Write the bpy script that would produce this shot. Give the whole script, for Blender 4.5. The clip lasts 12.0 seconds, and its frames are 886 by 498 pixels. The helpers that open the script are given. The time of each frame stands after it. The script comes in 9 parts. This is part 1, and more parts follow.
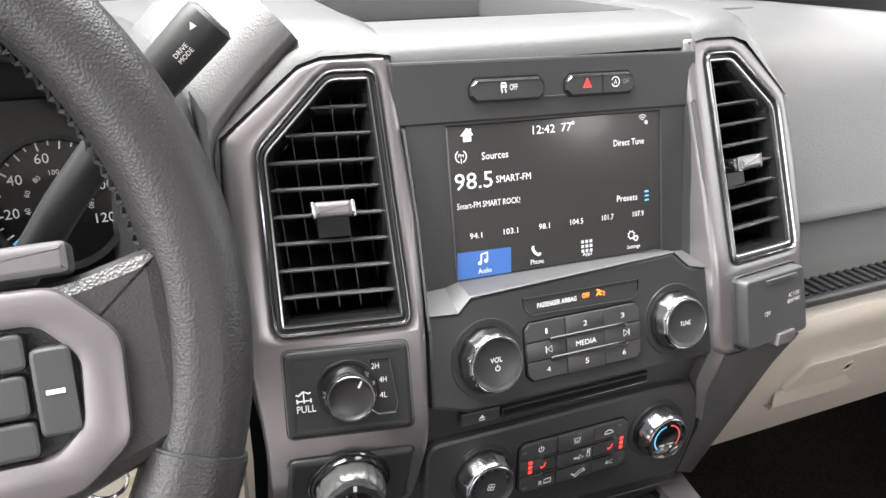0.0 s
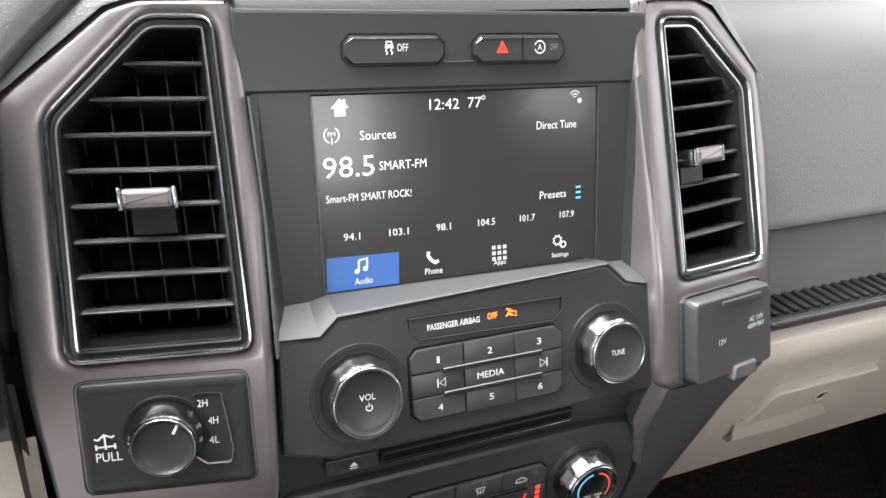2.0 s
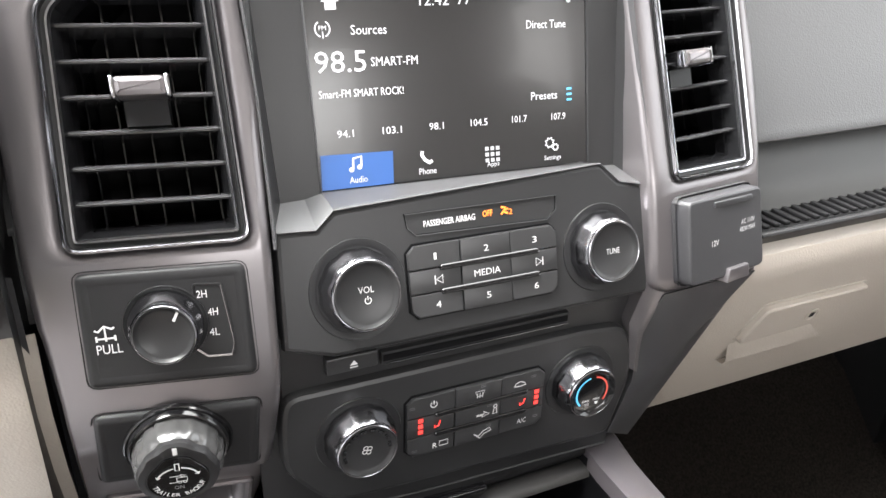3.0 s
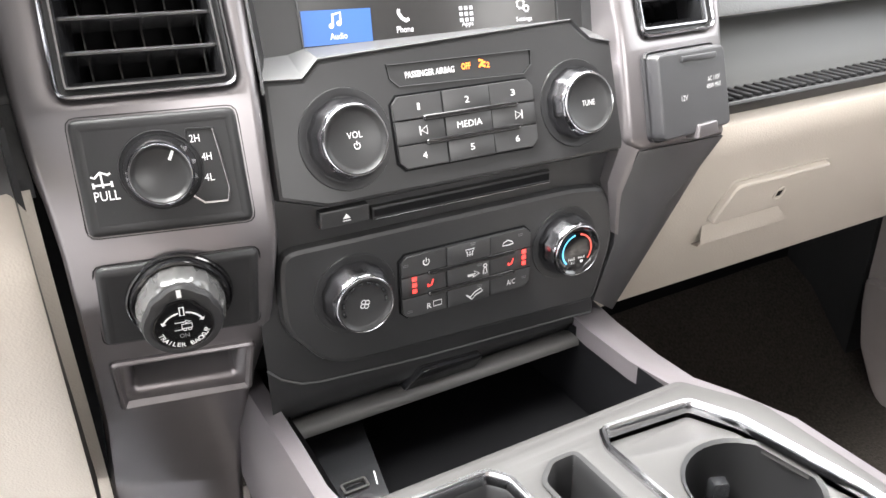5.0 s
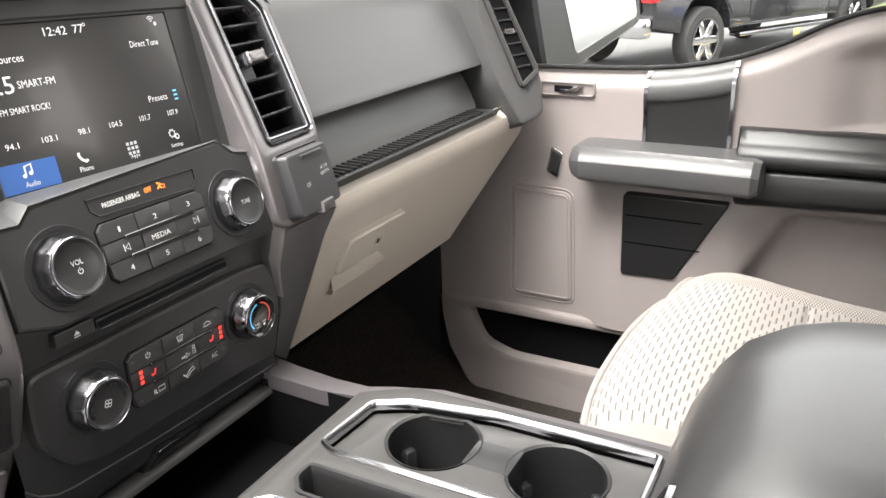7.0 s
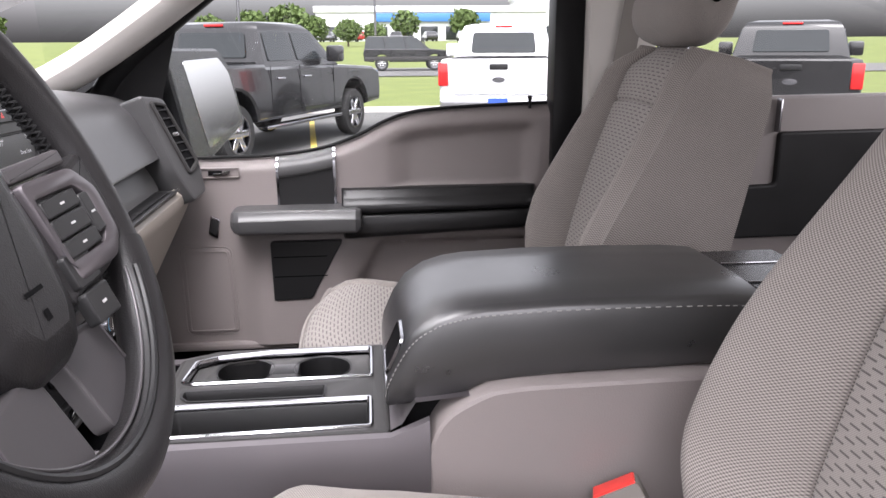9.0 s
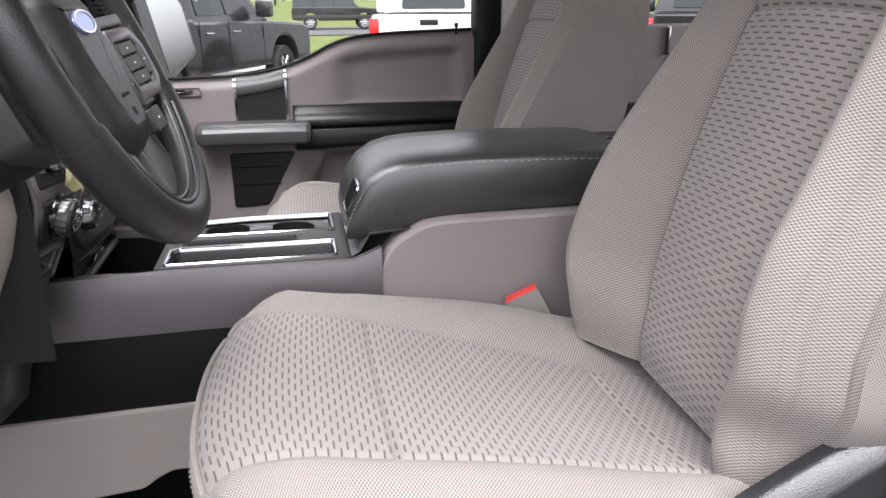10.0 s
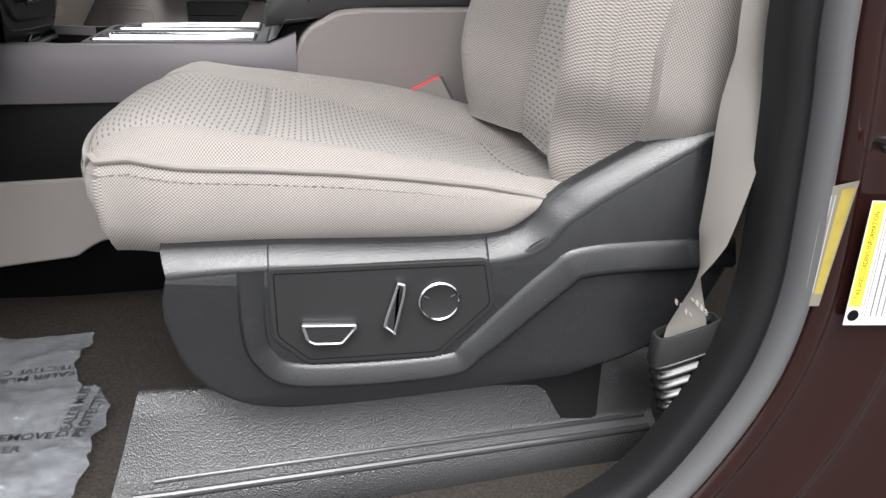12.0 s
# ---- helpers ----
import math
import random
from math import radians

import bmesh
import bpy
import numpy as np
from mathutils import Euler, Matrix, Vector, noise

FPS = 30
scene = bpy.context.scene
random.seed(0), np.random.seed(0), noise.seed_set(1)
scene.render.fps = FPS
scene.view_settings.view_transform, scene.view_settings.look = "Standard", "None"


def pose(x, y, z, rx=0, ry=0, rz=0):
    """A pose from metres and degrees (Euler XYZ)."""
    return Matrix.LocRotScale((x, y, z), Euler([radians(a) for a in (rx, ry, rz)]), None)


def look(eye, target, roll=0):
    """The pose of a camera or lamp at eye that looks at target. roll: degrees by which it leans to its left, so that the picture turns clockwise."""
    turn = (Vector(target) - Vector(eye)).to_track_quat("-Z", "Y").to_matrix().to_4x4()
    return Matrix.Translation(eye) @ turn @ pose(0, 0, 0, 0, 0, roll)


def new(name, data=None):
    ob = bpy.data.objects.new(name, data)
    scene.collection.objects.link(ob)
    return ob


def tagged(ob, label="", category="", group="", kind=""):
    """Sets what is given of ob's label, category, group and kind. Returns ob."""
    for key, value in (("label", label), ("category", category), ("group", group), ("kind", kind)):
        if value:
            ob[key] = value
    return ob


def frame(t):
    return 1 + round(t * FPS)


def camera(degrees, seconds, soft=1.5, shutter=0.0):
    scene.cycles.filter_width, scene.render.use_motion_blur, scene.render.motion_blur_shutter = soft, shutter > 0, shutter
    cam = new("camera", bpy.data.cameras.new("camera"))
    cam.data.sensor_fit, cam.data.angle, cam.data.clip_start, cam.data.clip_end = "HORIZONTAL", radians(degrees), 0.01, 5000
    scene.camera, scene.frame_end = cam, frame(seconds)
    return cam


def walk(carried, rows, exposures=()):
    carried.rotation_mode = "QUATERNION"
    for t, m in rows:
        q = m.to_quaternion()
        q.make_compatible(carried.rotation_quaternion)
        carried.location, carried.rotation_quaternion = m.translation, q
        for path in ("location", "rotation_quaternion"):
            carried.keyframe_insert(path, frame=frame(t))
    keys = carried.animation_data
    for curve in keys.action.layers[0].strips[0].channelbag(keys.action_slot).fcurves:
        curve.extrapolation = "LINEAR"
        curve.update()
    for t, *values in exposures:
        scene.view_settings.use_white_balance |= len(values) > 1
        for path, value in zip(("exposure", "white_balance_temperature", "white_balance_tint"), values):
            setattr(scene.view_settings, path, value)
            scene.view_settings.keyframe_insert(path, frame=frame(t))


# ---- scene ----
cam = camera(59.2, 12.0)
PATH = [
    (0, (-0.298, -0.452, 1.54), (0.443, 1.227, 0.745), 0.5),
    (0.5, (-0.258, -0.425, 1.539), (0.527, 1.234, 0.745), 1.8),
    (1, (-0.221, -0.396, 1.527), (0.576, 1.255, 0.728), 2.9),
    (1.5, (-0.193, -0.375, 1.517), (0.574, 1.276, 0.688), 3.2),
    (2, (-0.19, -0.377, 1.51), (0.559, 1.273, 0.663), 2.8),
    (2.5, (-0.193, -0.392, 1.494), (0.563, 1.249, 0.637), 2.2),
    (3, (-0.202, -0.398, 1.463), (0.572, 1.23, 0.597), 1.6),
    (3.2, (-0.209, -0.401, 1.444), (0.58, 1.225, 0.588), 1.3),
    (4.8, (-0.239, -0.434, 1.398), (0.588, 1.164, 0.524), -0.8),
    (5, (-0.234, -0.436, 1.391), (0.616, 1.154, 0.524), -1.2),
    (5.5, (-0.241, -0.434, 1.374), (0.712, 1.104, 0.521), -1.9),
    (6, (-0.263, -0.442, 1.382), (0.874, 0.982, 0.559), -2.3),
    (6.5, (-0.312, -0.468, 1.403), (1.073, 0.749, 0.628), -2.4),
    (7, (-0.379, -0.484, 1.445), (1.259, 0.41, 0.726), -1.9),
    (7.5, (-0.476, -0.467, 1.497), (1.362, 0.002, 0.862), -1.8),
    (7.7, (-0.522, -0.448, 1.512), (1.364, -0.157, 0.913), -1.7),
    (9.3, (-1.021, -0.381, 1.506), (0.892, -0.605, 0.969), -0.5),
    (9.5, (-1.094, -0.366, 1.494), (0.81, -0.625, 0.938), -0.7),
    (10, (-1.204, -0.349, 1.447), (0.669, -0.693, 0.835), -0.3),
    (10.5, (-1.278, -0.349, 1.374), (0.569, -0.745, 0.715), 0.2),
    (11, (-1.328, -0.377, 1.314), (0.496, -0.774, 0.596), 0.8),
    (11.5, (-1.367, -0.428, 1.26), (0.454, -0.785, 0.515), 1.4),
    (12, (-1.398, -0.463, 1.25), (0.429, -0.799, 0.507), 1.5),
]
LIGHTNESS = [(0.0, 2.3, 6550, 10), (1.0, 2.08, 6520, 10), (2.0, 2.12, 6500, 10), (2.5, 2.32, 6500, 10), (3.0, 2.42, 6500, 10), (5.0, 2.9, 6550, 10), (6.0, 2.8, 6650, 10), (6.5, 2.4, 6850, 9), (7.0, 2.0, 6750, 10), (7.5, 1.7, 6650, 10), (9.3, 0.95, 6350, 19), (10.0, 0.78, 6330, 16), (10.5, 0.72, 6200, 14), (12.0, 0.72, 6400, 10)]
walk(cam, [(t, look(eye, target, roll)) for t, eye, target, roll in PATH], LIGHTNESS)

# ---- daylight: bright overcast ----
SKY, SUN = 0.33, 0.5
world = bpy.data.worlds.new("overcast_sky")
scene.world = world
world.use_nodes = True
wn, wl = world.node_tree.nodes, world.node_tree.links
sky = wn.new("ShaderNodeTexSky")
sky.sky_type, sky.sun_disc, sky.sun_elevation, sky.sun_rotation = "NISHITA", False, radians(63), radians(-84)
sky.air_density, sky.dust_density = 0.8, 6.0
pale = wn.new("ShaderNodeHueSaturation")
pale.inputs["Saturation"].default_value = 0.12
wl.new(sky.outputs[0], pale.inputs["Color"])
wl.new(pale.outputs[0], wn["Background"].inputs["Color"])
wn["Background"].inputs["Strength"].default_value = SKY
sun = new("sun", bpy.data.lights.new("sun", "SUN"))
sun.data.energy, sun.data.angle, sun.data.color = SUN, radians(60), (1.0, 0.97, 0.96)
sun.matrix_basis = look((-4.5, 0.5, 9), (0, 0, 0))


def opening_light(name, eye, target, wide, high, watts):
    """Sky light that comes in through an opening of the cab."""
    lamp = new(name, bpy.data.lights.new(name, "AREA"))
    lamp.data.shape, lamp.data.size, lamp.data.size_y, lamp.data.energy = "RECTANGLE", wide, high, watts
    lamp.data.color = (1.0, 0.98, 0.96)
    lamp.matrix_basis = look(eye, target)


opening_light("driver_doorway_sky", (-0.98, -0.45, 1.50), (0.6, -0.30, 1.10), 0.9, 0.65, 0.22)
opening_light("windscreen_sky", (0.0, 0.02, 1.80), (0.0, -0.30, 1.10), 1.3, 0.35, 3.2)
opening_light("rear_window_sky", (0.0, -2.02, 1.61), (0.0, 0.0, 1.25), 1.2, 0.34, 2.8)
opening_light("passenger_window_sky", (0.79, -0.35, 1.62), (-0.5, -0.30, 1.15), 0.8, 0.36, 0.2)


# ---- materials ----
def material(name, colour, rough=0.5, metal=0.0, spot=0.15, scale=8.0, bump=0.0, bump_scale=400.0, coat=0.0, second=None, voronoi=False, shine=0.5):
    """A surface with broad stains or wear (spot, at scale per metre) and a fine grain in relief (bump, at bump_scale per metre)."""
    m = bpy.data.materials.new(name)
    m.use_nodes = True
    n, l = m.node_tree.nodes, m.node_tree.links
    b = n["Principled BSDF"]
    b.inputs["Metallic"].default_value = metal
    b.inputs["Coat Weight"].default_value = coat
    b.inputs["Specular IOR Level"].default_value = shine
    where = n.new("ShaderNodeTexCoord")
    wide = n.new("ShaderNodeTexNoise")
    wide.inputs["Scale"].default_value, wide.inputs["Detail"].default_value = scale, 6
    l.new(where.outputs["Object"], wide.inputs["Vector"])
    mix = n.new("ShaderNodeMix")
    mix.data_type = "RGBA"
    mix.inputs["A"].default_value = (*[c * (1 - spot) for c in colour], 1)
    mix.inputs["B"].default_value = (*(second or [min(1, c * (1 + spot)) for c in colour]), 1)
    l.new(wide.outputs["Fac"], mix.inputs["Factor"])
    l.new(mix.outputs["Result"], b.inputs["Base Color"])
    vary = n.new("ShaderNodeMapRange")
    vary.inputs["To Min"].default_value, vary.inputs["To Max"].default_value = max(0.02, rough - 0.08), min(1, rough + 0.08)
    l.new(wide.outputs["Fac"], vary.inputs["Value"])
    l.new(vary.outputs["Result"], b.inputs["Roughness"])
    if bump:
        if voronoi:
            fine = n.new("ShaderNodeTexVoronoi")
            out = "Distance"
        else:
            fine = n.new("ShaderNodeTexNoise")
            fine.inputs["Detail"].default_value = 3
            out = "Fac"
        fine.inputs["Scale"].default_value = bump_scale
        l.new(where.outputs["Object"], fine.inputs["Vector"])
        relief = n.new("ShaderNodeBump")
        relief.inputs["Strength"].default_value, relief.inputs["Distance"].default_value = bump, 0.4 / bump_scale
        l.new(fine.outputs[out], relief.inputs["Height"])
        l.new(relief.outputs["Normal"], b.inputs["Normal"])
    return m


def fabric(name, colour, dash=None, thread=0.0032, depth=0.8):
    """Woven seat cloth on UVs in metres: a twill of fine threads, with staggered dashes where dash is a colour."""
    m = material(name, colour, 0.9, 0, 0.1, 14)
    n, l = m.node_tree.nodes, m.node_tree.links
    b = n["Principled BSDF"]
    b.inputs["Sheen Weight"].default_value = 0.12
    uv = n.new("ShaderNodeTexCoord")
    apart = n.new("ShaderNodeSeparateXYZ")
    l.new(uv.outputs["UV"], apart.inputs[0])

    def maths(how, a, b=None, c=None):
        q = n.new("ShaderNodeMath")
        q.operation = how
        for k, v in enumerate((a, b, c)):
            if v is None:
                continue
            if isinstance(v, (int, float)):
                q.inputs[k].default_value = v
            else:
                l.new(v, q.inputs[k])
        return q.outputs[0]

    waves = [maths("SINE", maths("MULTIPLY", apart.outputs[k], 2 * math.pi / thread)) for k in ("X", "Y")]
    weave = maths("MULTIPLY_ADD", maths("MULTIPLY", waves[0], waves[1]), 0.5, 0.5)
    base = b.inputs["Base Color"].links[0].from_socket
    shade = n.new("ShaderNodeMix")
    shade.data_type, shade.blend_type = "RGBA", "MULTIPLY"
    shade.inputs["Factor"].default_value = depth
    l.new(base, shade.inputs["A"])
    l.new(weave, shade.inputs["B"])
    last, height = shade.outputs["Result"], weave
    if dash:
        lines = maths("DIVIDE", apart.outputs["Y"], 0.0065)
        odd = maths("MULTIPLY", maths("MODULO", maths("FLOOR", maths("ADD", lines, 4000.0)), 2.0), 0.5)
        along = maths("ABSOLUTE", maths("SUBTRACT", maths("FRACT", maths("ADD", maths("DIVIDE", apart.outputs["X"], 0.0262), maths("ADD", odd, 500.0))), 0.5))
        across = maths("ABSOLUTE", maths("SUBTRACT", maths("FRACT", maths("ADD", lines, 4000.0)), 0.5))
        soft_a = n.new("ShaderNodeMapRange")
        soft_a.inputs["From Min"].default_value, soft_a.inputs["From Max"].default_value = 0.32, 0.26
        l.new(along, soft_a.inputs["Value"])
        soft_b = n.new("ShaderNodeMapRange")
        soft_b.inputs["From Min"].default_value, soft_b.inputs["From Max"].default_value = 0.19, 0.10
        l.new(across, soft_b.inputs["Value"])
        dashes = maths("MULTIPLY", soft_a.outputs[0], soft_b.outputs[0])
        put = n.new("ShaderNodeMix")
        put.data_type = "RGBA"
        put.inputs["B"].default_value = (*dash, 1)
        l.new(dashes, put.inputs["Factor"])
        l.new(last, put.inputs["A"])
        last = put.outputs["Result"]
        both = n.new("ShaderNodeMath")
        both.operation = "MULTIPLY_ADD"
        both.inputs[1].default_value = -1.6
        l.new(dashes, both.inputs[0])
        l.new(weave, both.inputs[2])
        height = both.outputs[0]
    l.new(last, b.inputs["Base Color"])
    relief = n.new("ShaderNodeBump")
    relief.inputs["Strength"].default_value, relief.inputs["Distance"].default_value = 0.4, 0.0006
    l.new(height, relief.inputs["Height"])
    l.new(relief.outputs["Normal"], b.inputs["Normal"])
    return m


def glow(name, colour, strength):
    m = material(name, colour, 0.4)
    b = m.node_tree.nodes["Principled BSDF"]
    b.inputs["Emission Color"].default_value, b.inputs["Emission Strength"].default_value = (*colour, 1), strength
    return m


def clear(name, colour=(1, 1, 1), rough=0.0, alpha=0.1):
    m = bpy.data.materials.new(name)
    m.use_nodes = True
    n, l = m.node_tree.nodes, m.node_tree.links
    n.remove(n["Principled BSDF"])
    see, gloss, fresnel, mix = n.new("ShaderNodeBsdfTransparent"), n.new("ShaderNodeBsdfGlossy"), n.new("ShaderNodeFresnel"), n.new("ShaderNodeMixShader")
    see.inputs["Color"].default_value = (*colour, 1)
    gloss.inputs["Roughness"].default_value = rough
    fresnel.inputs["IOR"].default_value = 1.45
    l.new(fresnel.outputs[0], mix.inputs[0])
    l.new(see.outputs[0], mix.inputs[1])
    l.new(gloss.outputs[0], mix.inputs[2])
    l.new(mix.outputs[0], n["Material Output"].inputs["Surface"])
    return m


M_TRIM = material("satin_grey_trim", (0.175, 0.164, 0.168), 0.33, 0.8, 0.08, 12, 0.05, 900)
M_BLACK = material("black_plastic", (0.0165, 0.0165, 0.0172), 0.42, 0, 0.2, 10, 0.12, 1500)
M_SATIN = material("satin_black", (0.0200, 0.0200, 0.0206), 0.35, 0, 0.15, 10, 0.06, 2200)
M_GLOSS = material("gloss_black", (0.006, 0.006, 0.0065), 0.12, 0, 0.1, 10, coat=0.3)
# near-black for joints and print, and for shade painted inside openings
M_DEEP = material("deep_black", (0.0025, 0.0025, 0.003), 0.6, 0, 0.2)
M_CHROME = material("chrome", (0.58, 0.58, 0.60), 0.14, 1.0, 0.04, 20)
M_DARKCHROME = material("smoked_chrome", (0.34, 0.34, 0.36), 0.18, 1.0, 0.06, 20)
M_PAD = material("grained_dash_pad", (0.050, 0.050, 0.051), 0.36, 0, 0.1, 6, 0.22, 700, voronoi=True)
M_GREYPLASTIC = material("grained_grey_plastic", (0.0135, 0.0138, 0.0150), 0.25, 0, 0.12, 8, 0.36, 700, voronoi=True, shine=1.0)
M_LEATHER = material("black_leather", (0.0150, 0.0142, 0.0148), 0.36, 0, 0.2, 9, 0.4, 900, voronoi=True)
M_ROLL = material("polished_black_pad", (0.0065, 0.0065, 0.0069), 0.40, 0, 0.1, 9, 0.08, 1300)
M_ARMREST = material("black_armrest_leather", (0.0270, 0.0270, 0.0278), 0.30, 0, 0.10, 9, 0.05, 500, shine=1.0)
M_LEDGE = material("dark_ledge_plastic", (0.045, 0.045, 0.047), 0.5, 0, 0.1, 10, 0.06, 1500)
M_SPOKE = material("satin_dark_spoke", (0.085, 0.080, 0.083), 0.36, 0.3, 0.08, 12, 0.05, 1200)
M_SIDE = material("pale_taupe_plastic", (0.30, 0.272, 0.255), 0.5, 0, 0.06, 6, 0.3, 600, voronoi=True)
M_TAN = material("tan_plastic", (0.43, 0.39, 0.34), 0.45, 0, 0.05, 6, 0.25, 600, voronoi=True)
M_TAUPE = material("taupe_plastic", (0.205, 0.181, 0.176), 0.5, 0, 0.06, 6, 0.3, 600, voronoi=True)
M_CONSOLE = material("mauve_grey_console", (0.125, 0.114, 0.121), 0.38, 0.6, 0.06, 7, 0.12, 900)
M_SILVERTRIM = material("pale_satin_trim", (0.034, 0.033, 0.0325), 0.50, 0.0, 0.06, 9, 0.05, 900)
M_HEADLINER = material("pale_headliner", (0.55, 0.53, 0.50), 0.9, 0, 0.06, 5, 0.3, 500)
M_CARPET = material("dark_carpet", (0.0015, 0.0013, 0.0012), 1.0, 0, 0.5, 260, 1.0, 420, second=(0.058, 0.050, 0.044))
M_RUBBER = material("black_rubber", (0.0105, 0.0105, 0.0110), 0.34, 0, 0.2, 8, 0.2, 900)
M_SLEEVE = material("glossy_rubber_sleeve", (0.010, 0.010, 0.0105), 0.24, 0, 0.1, 8)
M_SEAL = material("grey_door_seal", (0.065, 0.065, 0.067), 0.6, 0, 0.1, 8, 0.2, 500)
M_MAROON = material("dark_maroon_paint", (0.0150, 0.0052, 0.0044), 0.16, 0.0, 0.15, 5, coat=0.35)
M_CLOTH = fabric("grey_twill_cloth", (0.340, 0.309, 0.287), None, 0.0034, 0.78)
M_INSERT = fabric("grey_dashed_cloth", (0.290, 0.266, 0.249), (0.085, 0.077, 0.073), 0.0026, 0.35)
M_THREAD = material("grey_thread", (0.42, 0.385, 0.355), 0.8)
M_SEAMTHREAD = material("seam_thread", (0.175, 0.158, 0.146), 0.9)
M_WEB = material("grey_webbing", (0.19, 0.175, 0.16), 0.7, 0, 0.08, 20, 0.5, 900)
M_RED = material("red_plastic", (0.75, 0.05, 0.04), 0.35)
# white print with a faint added glow, no lamp behind it
M_WHITE = glow("white_marking", (0.56, 0.56, 0.56), 0.02)
M_FAINT = material("faint_marking", (0.16, 0.16, 0.165), 0.5)
M_LIDSTITCH = material("lid_thread", (0.22, 0.215, 0.21), 0.8)
M_SCREENWHITE = glow("screen_white", (0.52, 0.52, 0.54), 0.14)
M_SCREENGREY = glow("screen_grey", (0.35, 0.35, 0.37), 0.10)
M_SCREENBLUE = glow("screen_blue", (0.02, 0.075, 0.24), 0.07)
M_AMBER = glow("amber_lamp", (1.0, 0.22, 0.03), 0.25)
M_REDLAMP = glow("red_lamp", (1.0, 0.05, 0.04), 0.22)
# blue marks with a faint glow added, off the screen too
M_BLUEMARK = glow("blue_marking", (0.1, 0.45, 0.75), 0.08)
M_SCREEN = material("screen_glass", (0.019, 0.0185, 0.0185), 0.18, 0, 0.05, coat=0.1)
M_GLASS = clear("window_glass", (0.93, 0.95, 0.94))
M_SLAT = material("glossy_vent_slat", (0.035, 0.035, 0.037), 0.22, 0, 0.1, 20)
M_RISER = material("grained_riser_plastic", (0.0170, 0.0173, 0.0182), 0.40, 0, 0.12, 8, 1.0, 500, voronoi=True, shine=0.8)
# black plastic darkened further, so the recess's shade is in the colour
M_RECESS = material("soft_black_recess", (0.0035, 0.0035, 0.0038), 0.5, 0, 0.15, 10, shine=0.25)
# darker copy of the black plastic; carries the shade inside the wells
M_CUP = material("cup_well_black", (0.0060, 0.0060, 0.0064), 0.5, 0, 0.15, 20)
M_COVER = material("matte_grey_cover", (0.060, 0.060, 0.0590), 0.42, 0, 0.1, 12, 0.10, 1400)
M_KEY = material("soft_black_key", (0.0180, 0.0180, 0.0186), 0.42, 0, 0.12, 14, 0.05, 2400)
M_GRIP = material("pale_edged_grip", (0.10, 0.10, 0.10), 0.24, 0.5, 0.1, 20)
M_LOWTRIM = material("dark_folded_trim", (0.030, 0.030, 0.032), 0.40, 0, 0.12, 8, 0.12, 1500)
# red print with a faint added glow
M_REDMARK = glow("red_marking", (0.55, 0.07, 0.05), 0.06)
M_MIRROR = material("mirror_glass", (0.9, 0.9, 0.9), 0.03, 1.0, 0.0)
M_FILM = material("plastic_film", (0.30, 0.315, 0.345), 0.12, 0, 0.35, 30, 1.0, 45)
M_FILM.node_tree.nodes["Principled BSDF"].inputs["Alpha"].default_value = 0.42
for m, level in ((M_BLACK, 0.22), (M_SATIN, 0.28), (M_RUBBER, 0.16), (M_LEATHER, 0.42), (M_GREYPLASTIC, 0.5), (M_SILVERTRIM, 0.3), (M_MAROON, 0.15), (M_DEEP, 0.1), (M_CARPET, 0.1), (M_CLOTH, 0.2), (M_INSERT, 0.2)):
    m.node_tree.nodes["Principled BSDF"].inputs["Specular IOR Level"].default_value = level


# ---- mesh tools ----
ROOTS = {}
LETTERING = []


def thing(name, at, label, category, group="", kind=""):
    ob = new(name)
    ob.empty_display_size = 0.05
    ob.matrix_basis = Matrix.Translation(at)
    ROOTS[ob.name] = ob.matrix_basis.inverted()
    return tagged(ob, label, category, group, kind)


def part(name, bm, mat, parent=None, label="", smooth=True, edge=35):
    """Links a bmesh as one mesh object under a thing or a part, at its place in the world."""
    mesh = bpy.data.meshes.new(name)
    bmesh.ops.remove_doubles(bm, verts=bm.verts, dist=1e-5)
    bmesh.ops.recalc_face_normals(bm, faces=bm.faces)
    if smooth:
        for f in bm.faces:
            f.smooth = True
        for e in bm.edges:
            if len(e.link_faces) != 2:
                continue
            turn, sizes = e.calc_face_angle(0), sorted(f.calc_area() for f in e.link_faces)
            if turn > radians(edge) or (turn > 0.04 and sizes[1] > 14 * sizes[0] and any(len(f.verts) != 4 for f in e.link_faces)):  # large flats stay flat beside narrow bevels
                e.smooth = False
    bm.to_mesh(mesh)
    bm.free()
    mesh.materials.append(mat)
    ob = new(name, mesh)
    if parent:
        ob.parent = parent
        ob.matrix_parent_inverse = ROOTS.get(parent.name, Matrix())
    if label:
        ob["label"] = label
    return ob


def rounded(pts, r, n=4):
    """The outline with its corners rounded by r."""
    out, k = [], len(pts)
    for i in range(k):
        a, b, c = Vector(pts[i - 1]), Vector(pts[i]), Vector(pts[(i + 1) % k])
        da, dc = a - b, c - b
        d = min(r, da.length * 0.45, dc.length * 0.45)
        p, q = b + da.normalized() * d, b + dc.normalized() * d
        for j in range(n + 1):
            s = j / n
            out.append(tuple(p * (1 - s) ** 2 + b * 2 * s * (1 - s) + q * s * s))
    return out


def area(pts):
    return sum(pts[i - 1][0] * pts[i][1] - pts[i][0] * pts[i - 1][1] for i in range(len(pts))) / 2


